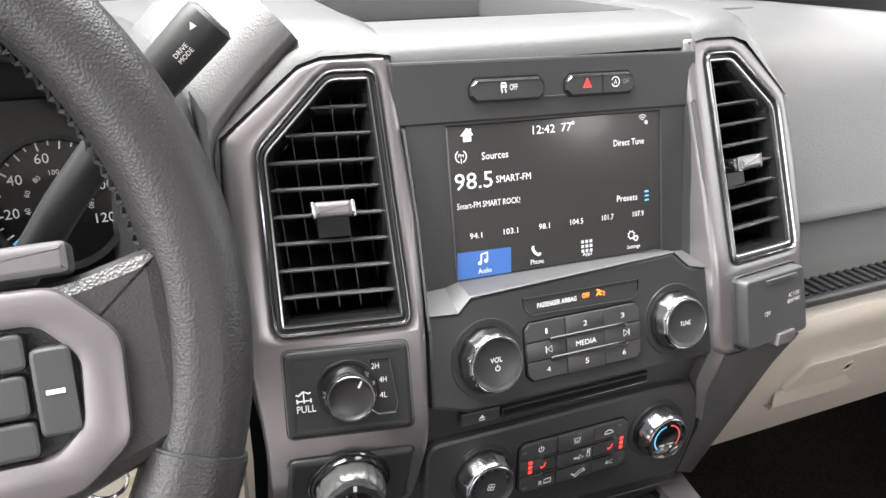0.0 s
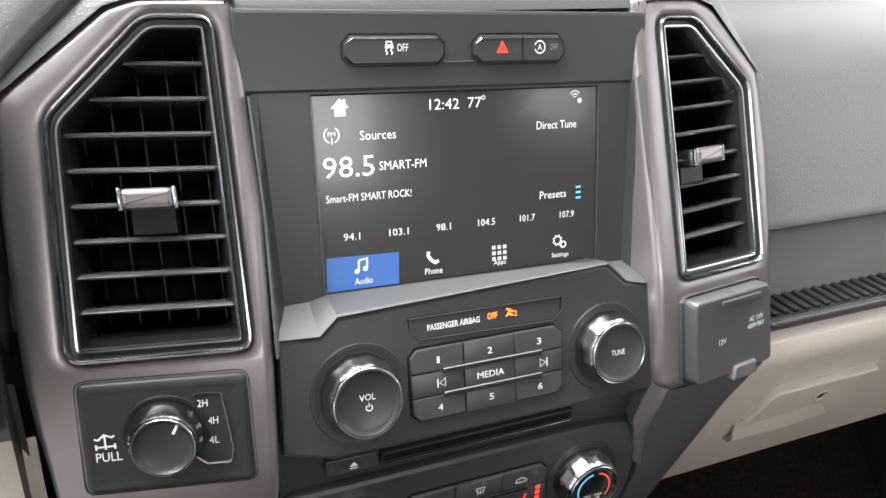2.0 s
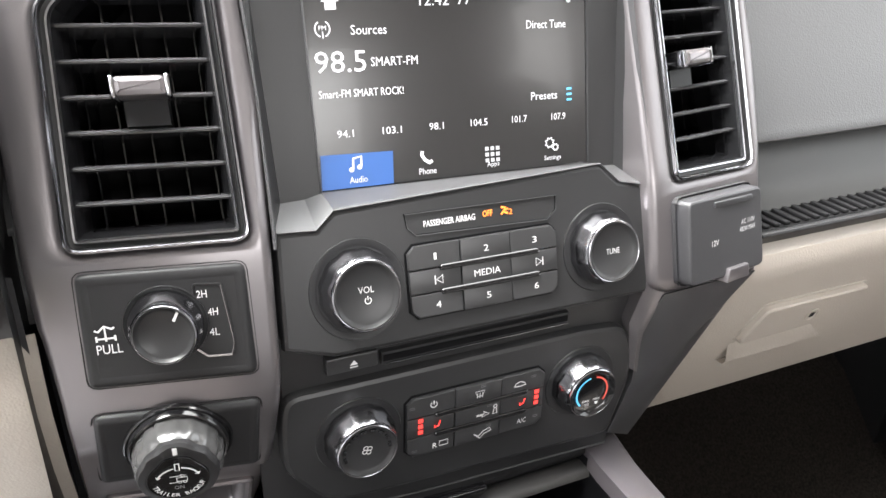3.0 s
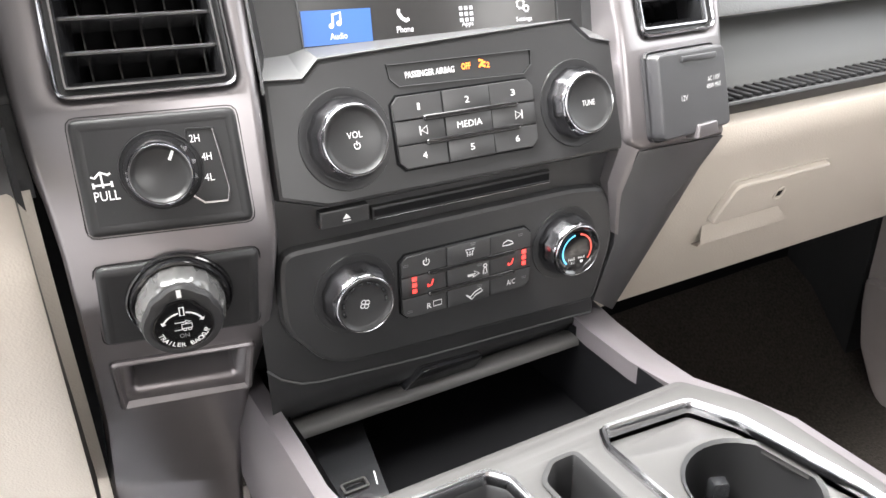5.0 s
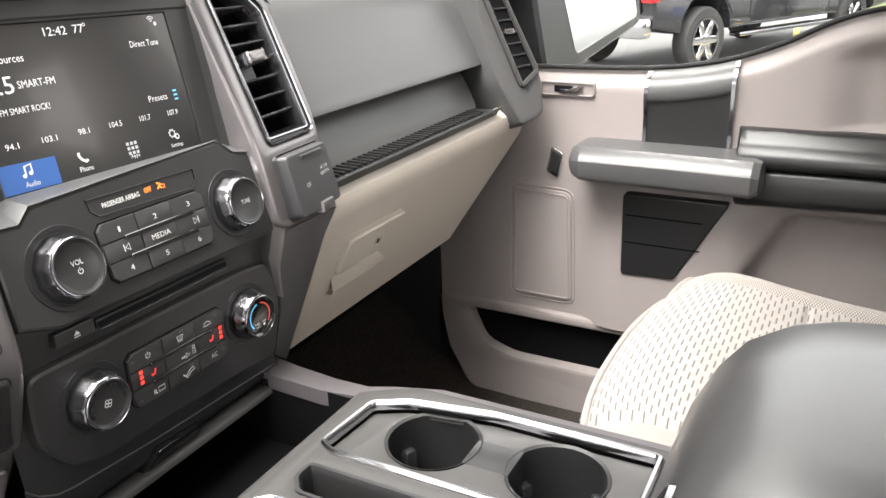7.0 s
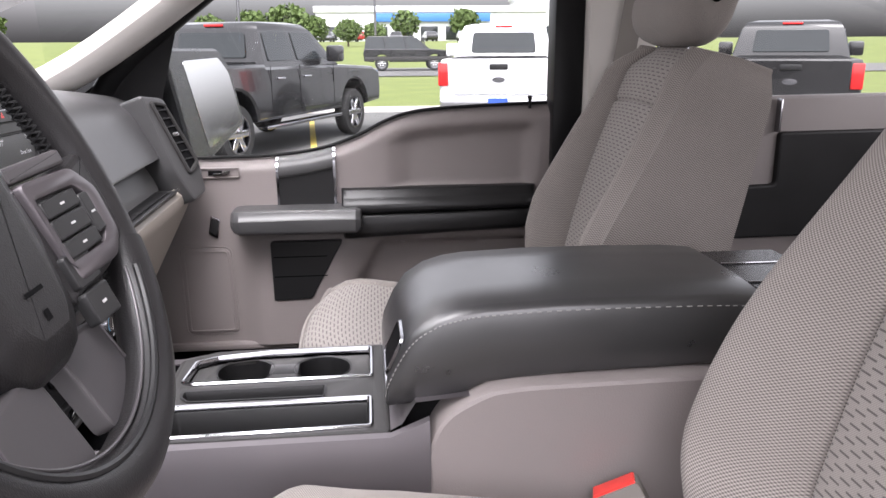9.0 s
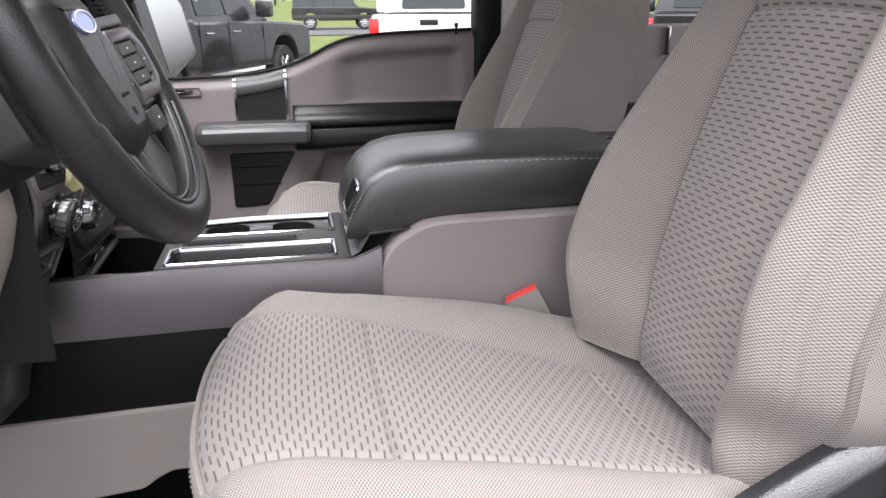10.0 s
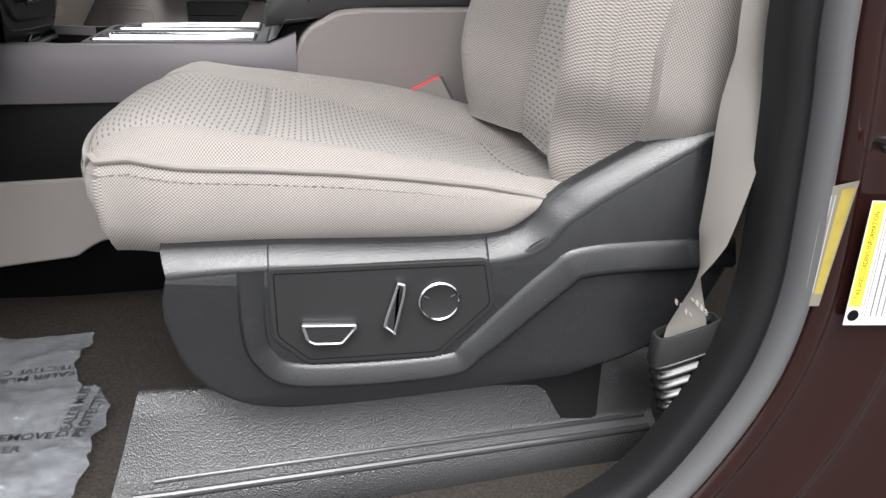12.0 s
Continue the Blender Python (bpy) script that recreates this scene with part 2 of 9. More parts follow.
def inset(pts, d):
    """The outline drawn in by d (out, when d is negative)."""
    if abs(d) < 1e-9:
        return list(pts)
    turn = 1 if area(pts) > 0 else -1
    out, k = [], len(pts)
    for i in range(k):
        a, b, c = Vector(pts[i - 1]), Vector(pts[i]), Vector(pts[(i + 1) % k])
        u, v = (b - a), (c - b)
        if u.length < 1e-9 or v.length < 1e-9:
            out.append(tuple(b))
            continue
        u.normalize(), v.normalize()
        n1, n2 = Vector((-u.y, u.x)) * turn, Vector((-v.y, v.x)) * turn
        s = n1 + n2
        den = max(0.4, 1 + n1.dot(n2))
        out.append(tuple(b + s * (d / den)))
    return out


def flat(u, v, w):
    return Vector((u, v, w))


def rings(bm, pts, steps, at=flat, cap0=False, cap1=True, loop=False):
    """Skin over copies of an outline: steps of (inset, height); caps close its ends."""
    rows = []
    for d, w in steps:
        rows.append([bm.verts.new(at(u, v, w)) for u, v in inset(pts, d)])
    pairs = list(zip(rows, rows[1:])) + ([(rows[-1], rows[0])] if loop else [])
    k = len(pts)
    for a, b in pairs:
        for i in range(k):
            bm.faces.new((a[i - 1], a[i], b[i], b[i - 1]))
    if cap0:
        bm.faces.new(rows[0])
    if cap1 and not loop:
        bm.faces.new(rows[-1][::-1])
    return rows


def slab(bm, pts, w0, w1, soft=0.001, at=flat, back=False):
    """A plate of that outline from w0 to w1, its front edge softened."""
    s = abs(soft)
    up = 1 if w1 > w0 else -1
    rings(bm, pts, [(0, w0), (0, w1 - up * s), (s * 0.3, w1 - up * s * 0.3), (s, w1)], at, back, True)


def plate(bm, outer, holes, w0, w1, soft, at=flat, lip=None):
    """A plate with holes; lip: how deep the holes' walls go."""
    s = soft
    rings(bm, outer, [(0, w0), (0, w1 - s), (s * 0.3, w1 - s * 0.3), (s, w1)], at, False, False)
    lines = [inset(outer, s)]
    for h in holes:
        rings(bm, h, [(0, w0 if lip is None else lip), (0, w1 - s), (-s * 0.3, w1 - s * 0.3), (-s, w1)], at, False, False)
        lines.append(inset(h, -s))
    flatpts = [Vector((u, v, 0)) for line in lines for u, v in line]
    from mathutils.geometry import tessellate_polygon
    tris = tessellate_polygon([[Vector((u, v, 0)) for u, v in line] for line in lines])
    vs = [bm.verts.new(at(p.x, p.y, w1)) for p in flatpts]
    for tri in tris:
        if len(set(tri)) == 3:
            try:
                bm.faces.new([vs[i] for i in tri])
            except ValueError:
                pass


def lathe(bm, c, steps, at=flat, n=40, flute=0.0, teeth=0, cap0=False, cap1=True):
    """A turned form about the point c of a face: steps of (radius, height)."""
    rows = []
    for r, w in steps:
        row = []
        for i in range(n):
            a = 2 * math.pi * i / n
            rr = r * (1 - (flute * (0.5 + 0.5 * math.cos(teeth * a)) if teeth else 0))
            row.append(bm.verts.new(at(c[0] + rr * math.cos(a), c[1] + rr * math.sin(a), w)))
        rows.append(row)
    for a, b in zip(rows, rows[1:]):
        for i in range(n):
            bm.faces.new((a[i - 1], a[i], b[i], b[i - 1]))
    if cap0:
        bm.faces.new(rows[0])
    if cap1:
        bm.faces.new(rows[-1][::-1])


def box(bm, x0, x1, y0, y1, z0, z1, soft=0.003, at=flat):
    """A block with softened edges."""
    s = min(soft, abs(x1 - x0) / 2.2, abs(y1 - y0) / 2.2, abs(z1 - z0) / 2.2)
    o = rounded([(x0, y0), (x1, y0), (x1, y1), (x0, y1)], s, 2)
    rings(bm, o, [(s, z0), (s * 0.3, z0 + s * 0.3), (0, z0 + s), (0, z1 - s), (s * 0.3, z1 - s * 0.3), (s, z1)], at, True, True)


def tube(bm, path, r, n=8, closed=False, squash=1.0, ends=True):
    """A round bar along a path; r may be a list."""
    P = [Vector(p) for p in path]
    k, rows, side = len(P), [], None
    for i, p in enumerate(P):
        if closed:
            t = P[(i + 1) % k] - P[i - 1]
        else:
            t = P[min(i + 1, k - 1)] - P[max(i - 1, 0)]
        t.normalize()
        if side is None:
            side = t.cross(Vector((0, 0, 1)))
            if side.length < 0.1:
                side = t.cross(Vector((1, 0, 0)))
        side = (side - t * side.dot(t)).normalized()
        up = t.cross(side)
        rr = r[i] if isinstance(r, (list, tuple)) else r
        rows.append([bm.verts.new(p + side * (rr * math.cos(2 * math.pi * j / n)) + up * (rr * squash * math.sin(2 * math.pi * j / n))) for j in range(n)])
    for a, b in list(zip(rows, rows[1:])) + ([(rows[-1], rows[0])] if closed else []):
        for j in range(n):
            bm.faces.new((a[j - 1], a[j], b[j], b[j - 1]))
    if ends and not closed:
        bm.faces.new(rows[0]), bm.faces.new(rows[-1][::-1])


def sheet(bm, rows, uvs=None):
    """A skin over rows of points; uvs alike."""
    grid = [[bm.verts.new(p) for p in row] for row in rows]
    layer = bm.loops.layers.uv.verify() if uvs else None
    for i in range(len(grid) - 1):
        for j in range(len(grid[0]) - 1):
            f = bm.faces.new((grid[i][j], grid[i + 1][j], grid[i + 1][j + 1], grid[i][j + 1]))
            if uvs:
                for lp, (a, b) in zip(f.loops, ((i, j), (i + 1, j), (i + 1, j + 1), (i, j + 1))):
                    lp[layer].uv = uvs[a][b]
    return grid


def curve(pts, n):
    """A smooth run of n + 1 points through pts (any dimension)."""
    P = [np.array(p, float) for p in pts]
    d = [0.0]
    for a, b in zip(P, P[1:]):
        d.append(d[-1] + max(1e-9, float(np.linalg.norm(b - a))) ** 0.5)
    out = []
    for i in range(n + 1):
        s = d[-1] * i / n
        k = min(max(j for j in range(len(d)) if d[j] <= s + 1e-12), len(P) - 2)
        t = (s - d[k]) / (d[k + 1] - d[k])
        p0, p1, p2, p3 = P[max(k - 1, 0)], P[k], P[k + 1], P[min(k + 2, len(P) - 1)]
        out.append(tuple(0.5 * (2 * p1 + (p2 - p0) * t + (2 * p0 - 5 * p1 + 4 * p2 - p3) * t * t + (3 * p1 - p0 - 3 * p2 + p3) * t ** 3)))
    return out


def extrude(bm, profile, axis, a, b, closed=True, caps=True, ends=None):
    """A profile drawn from a to b along axis 0 or 1 (profile in the other two, in order)."""
    def place(p, s):
        return Vector((s, p[0], p[1])) if axis == 0 else Vector((p[0], s, p[1]))
    rows = [[bm.verts.new(place(p, s)) for p in profile] for s in (a, b)]
    k = len(profile)
    for i in range(0 if closed else 1, k):
        bm.faces.new((rows[0][i - 1], rows[0][i], rows[1][i], rows[1][i - 1]))
    if caps and closed:
        bm.faces.new(rows[0]), bm.faces.new(rows[1][::-1])


def letters(body, u, v, size, at, mat, parent, w=0.0006, turn=0.0, align="CENTER", squeeze=1.0, bold=0.0, size_to=None):
    """Queues lettering on a face at (u, v); size_to: the width and height that it fills."""
    o = at(u, v, w)
    x, y = (at(u + 1e-3, v, w) - o).normalized(), (at(u, v + 1e-3, w) - o).normalized()
    z = x.cross(y).normalized()
    y = z.cross(x)
    m = Matrix((x, y, z)).transposed().to_4x4()
    m.translation = o
    LETTERING.append((body, size, m @ Matrix.Rotation(radians(turn), 4, "Z"), mat, parent, align, squeeze, bold, size_to))


def write_letters():
    made = []
    for body, size, m, mat, parent, align, squeeze, bold, size_to in LETTERING:
        cu = bpy.data.curves.new("lettering", "FONT")
        cu.body, cu.size, cu.align_x, cu.align_y, cu.resolution_u, cu.offset = body, size, align, "CENTER", 2, bold
        made.append(new("lettering_curve", cu))
    ready = bpy.context.evaluated_depsgraph_get()
    for ob, (body, size, m, mat, parent, align, squeeze, bold, size_to) in zip(made, LETTERING):
        mesh = bpy.data.meshes.new_from_object(ob.evaluated_get(ready))
        if size_to and mesh.vertices:
            xs, ys = [v.co.x for v in mesh.vertices], [v.co.y for v in mesh.vertices]
            mesh.transform(Matrix.Translation((-(min(xs) + max(xs)) / 2, -(min(ys) + max(ys)) / 2, 0)))
            mesh.transform(Matrix.Diagonal((size_to[0] / (max(xs) - min(xs)), size_to[1] / (max(ys) - min(ys)), 1, 1)))
        mesh.transform(m @ Matrix.Diagonal((squeeze, 1, 1, 1)))
        mesh.materials.clear()
        mesh.materials.append(mat)
        text = new("lettering", mesh)
        text.parent = parent
        text.matrix_parent_inverse = ROOTS.get(parent.name, Matrix())
        bpy.data.objects.remove(ob)


def rect(x0, x1, y0, y1):
    return [(x0, y0), (x1, y0), (x1, y1), (x0, y1)]


def mark(name, outline, at, mat, parent, w=0.0006):
    bm = bmesh.new()
    bm.faces.new([bm.verts.new(at(u, v, w)) for u, v in outline])
    return part(name, bm, mat, parent, smooth=False)


def stroke(name, path, width, at, mat, parent, w=0.0006, closed=False):
    """A thin flat line on a face."""
    bm = bmesh.new()
    P = [Vector(p) for p in path]
    k = len(P)
    left, right = [], []
    for i, p in enumerate(P):
        t = (P[(i + 1) % k] - P[i - 1]) if closed else (P[min(i + 1, k - 1)] - P[max(i - 1, 0)])
        t.normalize()
        nrm = Vector((-t.y, t.x)) * width / 2
        left.append(bm.verts.new(at(*(p + nrm), w)))
        right.append(bm.verts.new(at(*(p - nrm), w)))
    for i in range(0 if closed else 1, k):
        bm.faces.new((left[i - 1], left[i], right[i], right[i - 1]))
    return part(name, bm, mat, parent, smooth=False)


def arc(c, r, a0, a1, n=16):
    return [(c[0] + r * math.cos(radians(a0 + (a1 - a0) * i / n)), c[1] + r * math.sin(radians(a0 + (a1 - a0) * i / n))) for i in range(n + 1)]


def face_of(plane, lean=0.0):
    """Maps (x, z, out) onto a face whose depth is plane(x, z); its rows may lean along x."""
    def at(u, v, w):
        e = 1e-3
        v = v + lean * (u + 0.0925)
        gx, gz = (plane(u + e, v) - plane(u - e, v)) / (2 * e), (plane(u, v + e) - plane(u, v - e)) / (2 * e)
        n = Vector((gx, -1, gz)).normalized()
        return Vector((u, plane(u, v), v)) + n * w
    return at


# ---- faces of the dashboard's middle ----
PILLAR_LINE = [(1.48, 0.035), (1.448, 0.022), (1.300, -0.0395), (1.286, -0.0435), (1.23, -0.0545), (1.208, -0.056), (1.160, -0.043), (1.10, -0.016), (1.02, 0.010), (0.90, 0.040)]


def along(line, z):
    """Depth at height z on a folded line of (z, depth), highest first."""
    for (a, ya), (b, yb) in zip(line, line[1:]):
        if z >= b:
            break
    return ya + (yb - ya) * (z - a) / (b - a)


def pillar_depth(x, z):
    out = -x if x < 0 else x + 0.011
    sweep = min(1.0, max(0.0, (1.26 - z) / 0.14)) * max(0.0, -x - 0.2345)
    fold = (along(PILLAR_LINE, z - 0.006) + along(PILLAR_LINE, z) + along(PILLAR_LINE, z + 0.006)) / 3
    return fold + 0.17 * (out - 0.139) + 3.4 * sweep


def screen_depth(x, z):
    return 0.2056 * (z - 1.30) - 0.0115


def media_depth(x, z):
    return -0.040 + 0.25 * (z - 1.274)


def climate_depth(x, z):
    return -0.0455


F_PILLAR = face_of(pillar_depth)
F_SCREEN, F_MEDIA, F_CLIMATE = face_of(screen_depth, -0.023), face_of(media_depth, -0.011), face_of(climate_depth, -0.006)


def chamfered(x0, x1, z0, z1, c):
    """A box outline with cut corners."""
    return [(x0 + c, z0), (x1 - c, z0), (x1, z0 + c), (x1, z1 - c), (x1 - c, z1), (x0 + c, z1), (x0, z1 - c), (x0, z0 + c)]


def knob(name, c, r, at, parent, label, height=0.0155, ring=M_DARKCHROME, cap=M_SATIN, teeth=12, w0=0.0, dish=1.22):
    """A rotary knob: dished seat, fluted bright ring and a hollowed face of radius 0.8 r."""
    bm = bmesh.new()
    lathe(bm, c, [(r * dish, w0), (r * dish * 0.985, w0 + 0.0010), (r * 1.10, w0 + 0.0008), (r * 1.02, w0 + 0.0002)], at, 48)
    base = part(name, bm, M_BLACK, parent, label)
    bm = bmesh.new()
    lathe(bm, c, [(r * 1.00, w0 + 0.0004), (r * 1.00, w0 + height * 0.30), (r * 0.975, w0 + height * 0.42), (r * 0.915, w0 + height * 0.70), (r * 0.885, w0 + height * 0.84), (r * 0.86, w0 + height * 0.90), (r * 0.835, w0 + height * 0.86)], at, 96, 0.028, teeth, cap1=False)
    part("grip_ring", bm, ring, base, "fluted bright ring")
    bm = bmesh.new()
    lathe(bm, c, [(r * 0.845, w0 + height * 0.80), (r * 0.835, w0 + height * 0.97), (r * 0.815, w0 + height), (r * 0.80, w0 + height * 0.99)], at, 64, cap1=False)
    part("bright_line", bm, M_DARKCHROME, base)
    bm = bmesh.new()
    lathe(bm, c, [(r * 0.80, w0 + height * 0.99), (r * 0.77, w0 + height), (r * 0.70, w0 + height - 0.0016), (r * 0.64, w0 + height - 0.0022), (0.0008, w0 + height - 0.0024)], at, 64)
    part("cap", bm, cap, base, "soft black face")
    return base


stack = thing("center_stack", (0, 0.05, 1.06), "truck dashboard centre stack in grey trim and black plastic", "dashboard")

# carcass behind the faces, near-black so that gaps look shaded
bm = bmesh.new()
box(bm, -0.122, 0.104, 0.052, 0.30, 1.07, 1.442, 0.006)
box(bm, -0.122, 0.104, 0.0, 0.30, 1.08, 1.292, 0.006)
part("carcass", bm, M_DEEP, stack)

CUBBY = rounded([(-0.2170, 1.1165), (-0.1590, 1.1130), (-0.1570, 1.1395), (-0.2160, 1.1415)], 0.003, 3)
VENTS = {-1: [(-0.1385, 1.2970), (-0.1375, 1.4480), (-0.1685, 1.4480), (-0.2170, 1.4040), (-0.2222, 1.2972)],
         1: [(0.1275, 1.2925), (0.2040, 1.2895), (0.2035, 1.4000), (0.1580, 1.4415), (0.1265, 1.4425)]}
TRIMS = {-1: [(-0.1255, 1.4585), (-0.1265, 1.4400), (-0.1240, 1.3600), (-0.1290, 1.2900), (-0.1315, 1.2195), (-0.1380, 1.1500), (-0.1500, 1.0900), (-0.1580, 1.0200), (-0.1600, 0.9300), (-0.2480, 0.9300), (-0.2440, 1.0200), (-0.2400, 1.0900), (-0.2390, 1.2220), (-0.2425, 1.2900), (-0.2415, 1.3600), (-0.2375, 1.4130), (-0.1850, 1.4530), (-0.1700, 1.4575)],
         1: [(0.1062, 1.4550), (0.1150, 1.4555), (0.1600, 1.4545), (0.1760, 1.4480), (0.2165, 1.4090), (0.2190, 1.3600), (0.2155, 1.2850), (0.2205, 1.2085), (0.1210, 1.2180), (0.1100, 1.2260), (0.1065, 1.3000)]}
SLATS = {-1: (1.4284, 0.01575, -0.1450, -0.2205), 1: (1.4205, 0.0151, 0.1335, 0.2010)}
TABS = {-1: (-0.1764, 1.3680), 1: (0.1545, 1.3612)}
for side in (-1, 1):
    outline = rounded(TRIMS[side], 0.005, 3)
    hole = rounded(VENTS[side], 0.007, 4)
    fine = []
    for i, p in enumerate(outline):
        q = outline[(i + 1) % len(outline)]
        steps = 1 + int((Vector(q) - Vector(p)).length / 0.012)
        fine += [tuple(Vector(p).lerp(Vector(q), j / steps)) for j in range(steps)]
    bm = bmesh.new()
    plate(bm, fine, [hole] + ([CUBBY] if side < 0 else []), -0.05, 0.0, 0.0050, F_PILLAR)
    part("pillar_trim", bm, M_TRIM, stack, "satin grey painted pillar trim round the vent", edge=60)

    # air vent: dark frame between two bright lines, then a glossy funnel
    bm = bmesh.new()
    rings(bm, hole, [(-0.0010, -0.004), (-0.0006, 0.0006), (0.0012, 0.0006), (0.0016, -0.0030), (0.0036, -0.0036), (0.0040, -0.0015), (0.0056, -0.0018), (0.0060, -0.0050)], F_PILLAR, False, False)
    vent = part("air_vent", bm, M_SATIN, stack, "air vent with bright double rim and black slats")
    bm = bmesh.new()
    rings(bm, hole, [(0.0056, -0.0030), (0.0075, -0.0090), (0.0100, -0.0170), (0.0105, -0.0200)], F_PILLAR, False, False)
    part("funnel", bm, M_GLOSS, vent, "glossy black inner frame")
    # the duct's inner shade is put into its near-black colour
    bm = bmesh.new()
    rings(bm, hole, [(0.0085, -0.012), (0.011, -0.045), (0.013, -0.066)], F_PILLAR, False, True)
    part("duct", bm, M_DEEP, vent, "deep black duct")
    for ring in ([(-0.0008, 0.0004), (-0.0003, 0.0018), (0.0006, 0.0020), (0.0012, 0.0008)], [(0.0038, -0.0022), (0.0042, -0.0006), (0.0052, -0.0008), (0.0058, -0.0028)]):
        bm = bmesh.new()
        rings(bm, hole, ring, F_PILLAR, False, False)
        part("bright_line", bm, M_DARKCHROME, vent)
    z0, step, xa, xb = SLATS[side]
    ends = VENTS[side]
    for i in range(8):
        z = z0 - step * i
        far = abs(xb) - (0.0 if z < 1.400 else (z - 1.400) * 1.12)
        lo, hi = sorted((xa, math.copysign(far, xb)))
        bm = bmesh.new()
        rows = []
        for x in [lo + (hi - lo) * k / 6 for k in range(7)]:
            rows.append([F_PILLAR(x, z + dz - 0.012 * (x - (lo + hi) / 2), w) for dz, w in ((0.0012, -0.034), (0.0014, -0.0105), (0.0008, -0.0078), (-0.0002, -0.0068), (-0.0010, -0.0074), (-0.0013, -0.0105), (-0.0012, -0.034))])
        sheet(bm, rows)
        part("slat", bm, M_SLAT, vent)
    top_x, gap = (-0.1500, -0.0142) if side < 0 else (0.1420, 0.0130)
    for i in range(5):
        x = top_x + gap * i
        roof = 1.440 if abs(x) < 0.172 else 1.440 - (abs(x) - 0.172) * 0.9
        bm = bmesh.new()
        rings(bm, rect(x - 0.0007, x + 0.0007, 1.305, roof - (0.006 if side > 0 else 0)), [(0, -0.058), (0, -0.034), (0.0003, -0.033)], F_PILLAR, True, True)
        part("vane", bm, M_GLOSS, vent, smooth=False)
    x, z = TABS[side]
    bm = bmesh.new()
    o = rounded(rect(x - 0.0118, x + 0.0118, z - 0.0046, z + 0.0046), 0.0026, 3)
    rings(bm, o, [(0.001, -0.012), (0, -0.009), (0, 0.004), (0.0008, 0.0060), (0.0028, 0.0070)], F_PILLAR, True, True)
    tab = part("tab", bm, M_TRIM, vent, "sliding tab with bright ends")
    for e in (-1, 1):
        bm = bmesh.new()
        o = rounded(rect(x + e * 0.0122 - 0.0014, x + e * 0.0122 + 0.0014, z - 0.0052, z + 0.0052), 0.0013, 3)
        rings(bm, o, [(0, -0.008), (0, 0.0045), (0.0005, 0.0062), (0.0012, 0.0066)], F_PILLAR, True, True)
        part("tab_end", bm, M_CHROME, tab)
    bm = bmesh.new()
    rings(bm, rect(x - 0.010, x + 0.010, z - 0.016, z - 0.004), [(0, -0.03), (0, -0.010)], F_PILLAR, True, True)
    part("tab_stem", bm, M_BLACK, tab)

# lower right of the trim, folding back to the console
bm = bmesh.new()
pts = [(0.1210, -0.0560, 1.2190), (0.2200, -0.0385, 1.2095), (0.2080, -0.0310, 1.1850), (0.1400, -0.0220, 1.0740), (0.1010, -0.0440, 1.1040), (0.1135, -0.0470, 1.1480), (0.1120, -0.0500, 1.1870)]
front = [bm.verts.new(p) for p in pts]
back = [bm.verts.new((p[0] + (0.004 if p[0] > 0.13 else 0), 0.10, p[2] - 0.01)) for p in pts]
hub_v = bm.verts.new((0.145, -0.0490, 1.160))
for i in range(7):
    bm.faces.new((front[i - 1], front[i], hub_v))
    bm.faces.new((front[i - 1], front[i], back[i], back[i - 1]))
part("lower_trim", bm, M_LOWTRIM, stack, "dark folded trim below the power socket", edge=50)
bm = bmesh.new()
strip = [((0.1090, -0.0520, 1.2290), (0.1225, -0.0550, 1.2200)), ((0.1010, -0.0500, 1.1990), (0.1120, -0.0525, 1.1900)), ((0.1050, -0.0480, 1.1860), (0.1130, -0.0505, 1.1800)), ((0.1085, -0.0460, 1.1600), (0.1150, -0.0490, 1.1560))]
rows = [[Vector(a) + Vector((0, 0.02, 0)), Vector(a), Vector(a).lerp(Vector(b), 0.5) + Vector((0, -0.002, 0)), Vector(b), Vector(b) + Vector((0, 0.01, 0))] for a, b in strip]
sheet(bm, rows)
part("trim_tail", bm, M_TRIM, stack, "narrow satin tail of the pillar trim")

# ---- touchscreen and its recess ----
SX0, SX1, SZ0, SZ1 = -0.0925, 0.0810, 1.3045, 1.4090
bm = bmesh.new()
slab(bm, rect(SX0, SX1, SZ0, SZ1), -0.004, 0.0, 0.0005, F_SCREEN)
screen = part("touchscreen", bm, M_SCREEN, stack, "lit touchscreen showing the radio", smooth=False)
bm = bmesh.new()
plate(bm, rect(-0.1240, 0.1120, 1.2950, 1.4150), [rect(SX0, SX1, SZ0, SZ1)], -0.004, 0.0012, 0.0006, F_SCREEN)
part("screen_surround", bm, M_SATIN, stack, "black flat surround of the screen", smooth=False)
bm = bmesh.new()
slab(bm, rect(SX0 - 0.0010, SX0, SZ0, SZ1 - 0.001), 0.0, 0.0024, 0.0004, F_SCREEN)
part("screen_edge", bm, M_LEDGE, stack, "thin pale edge beside the screen")
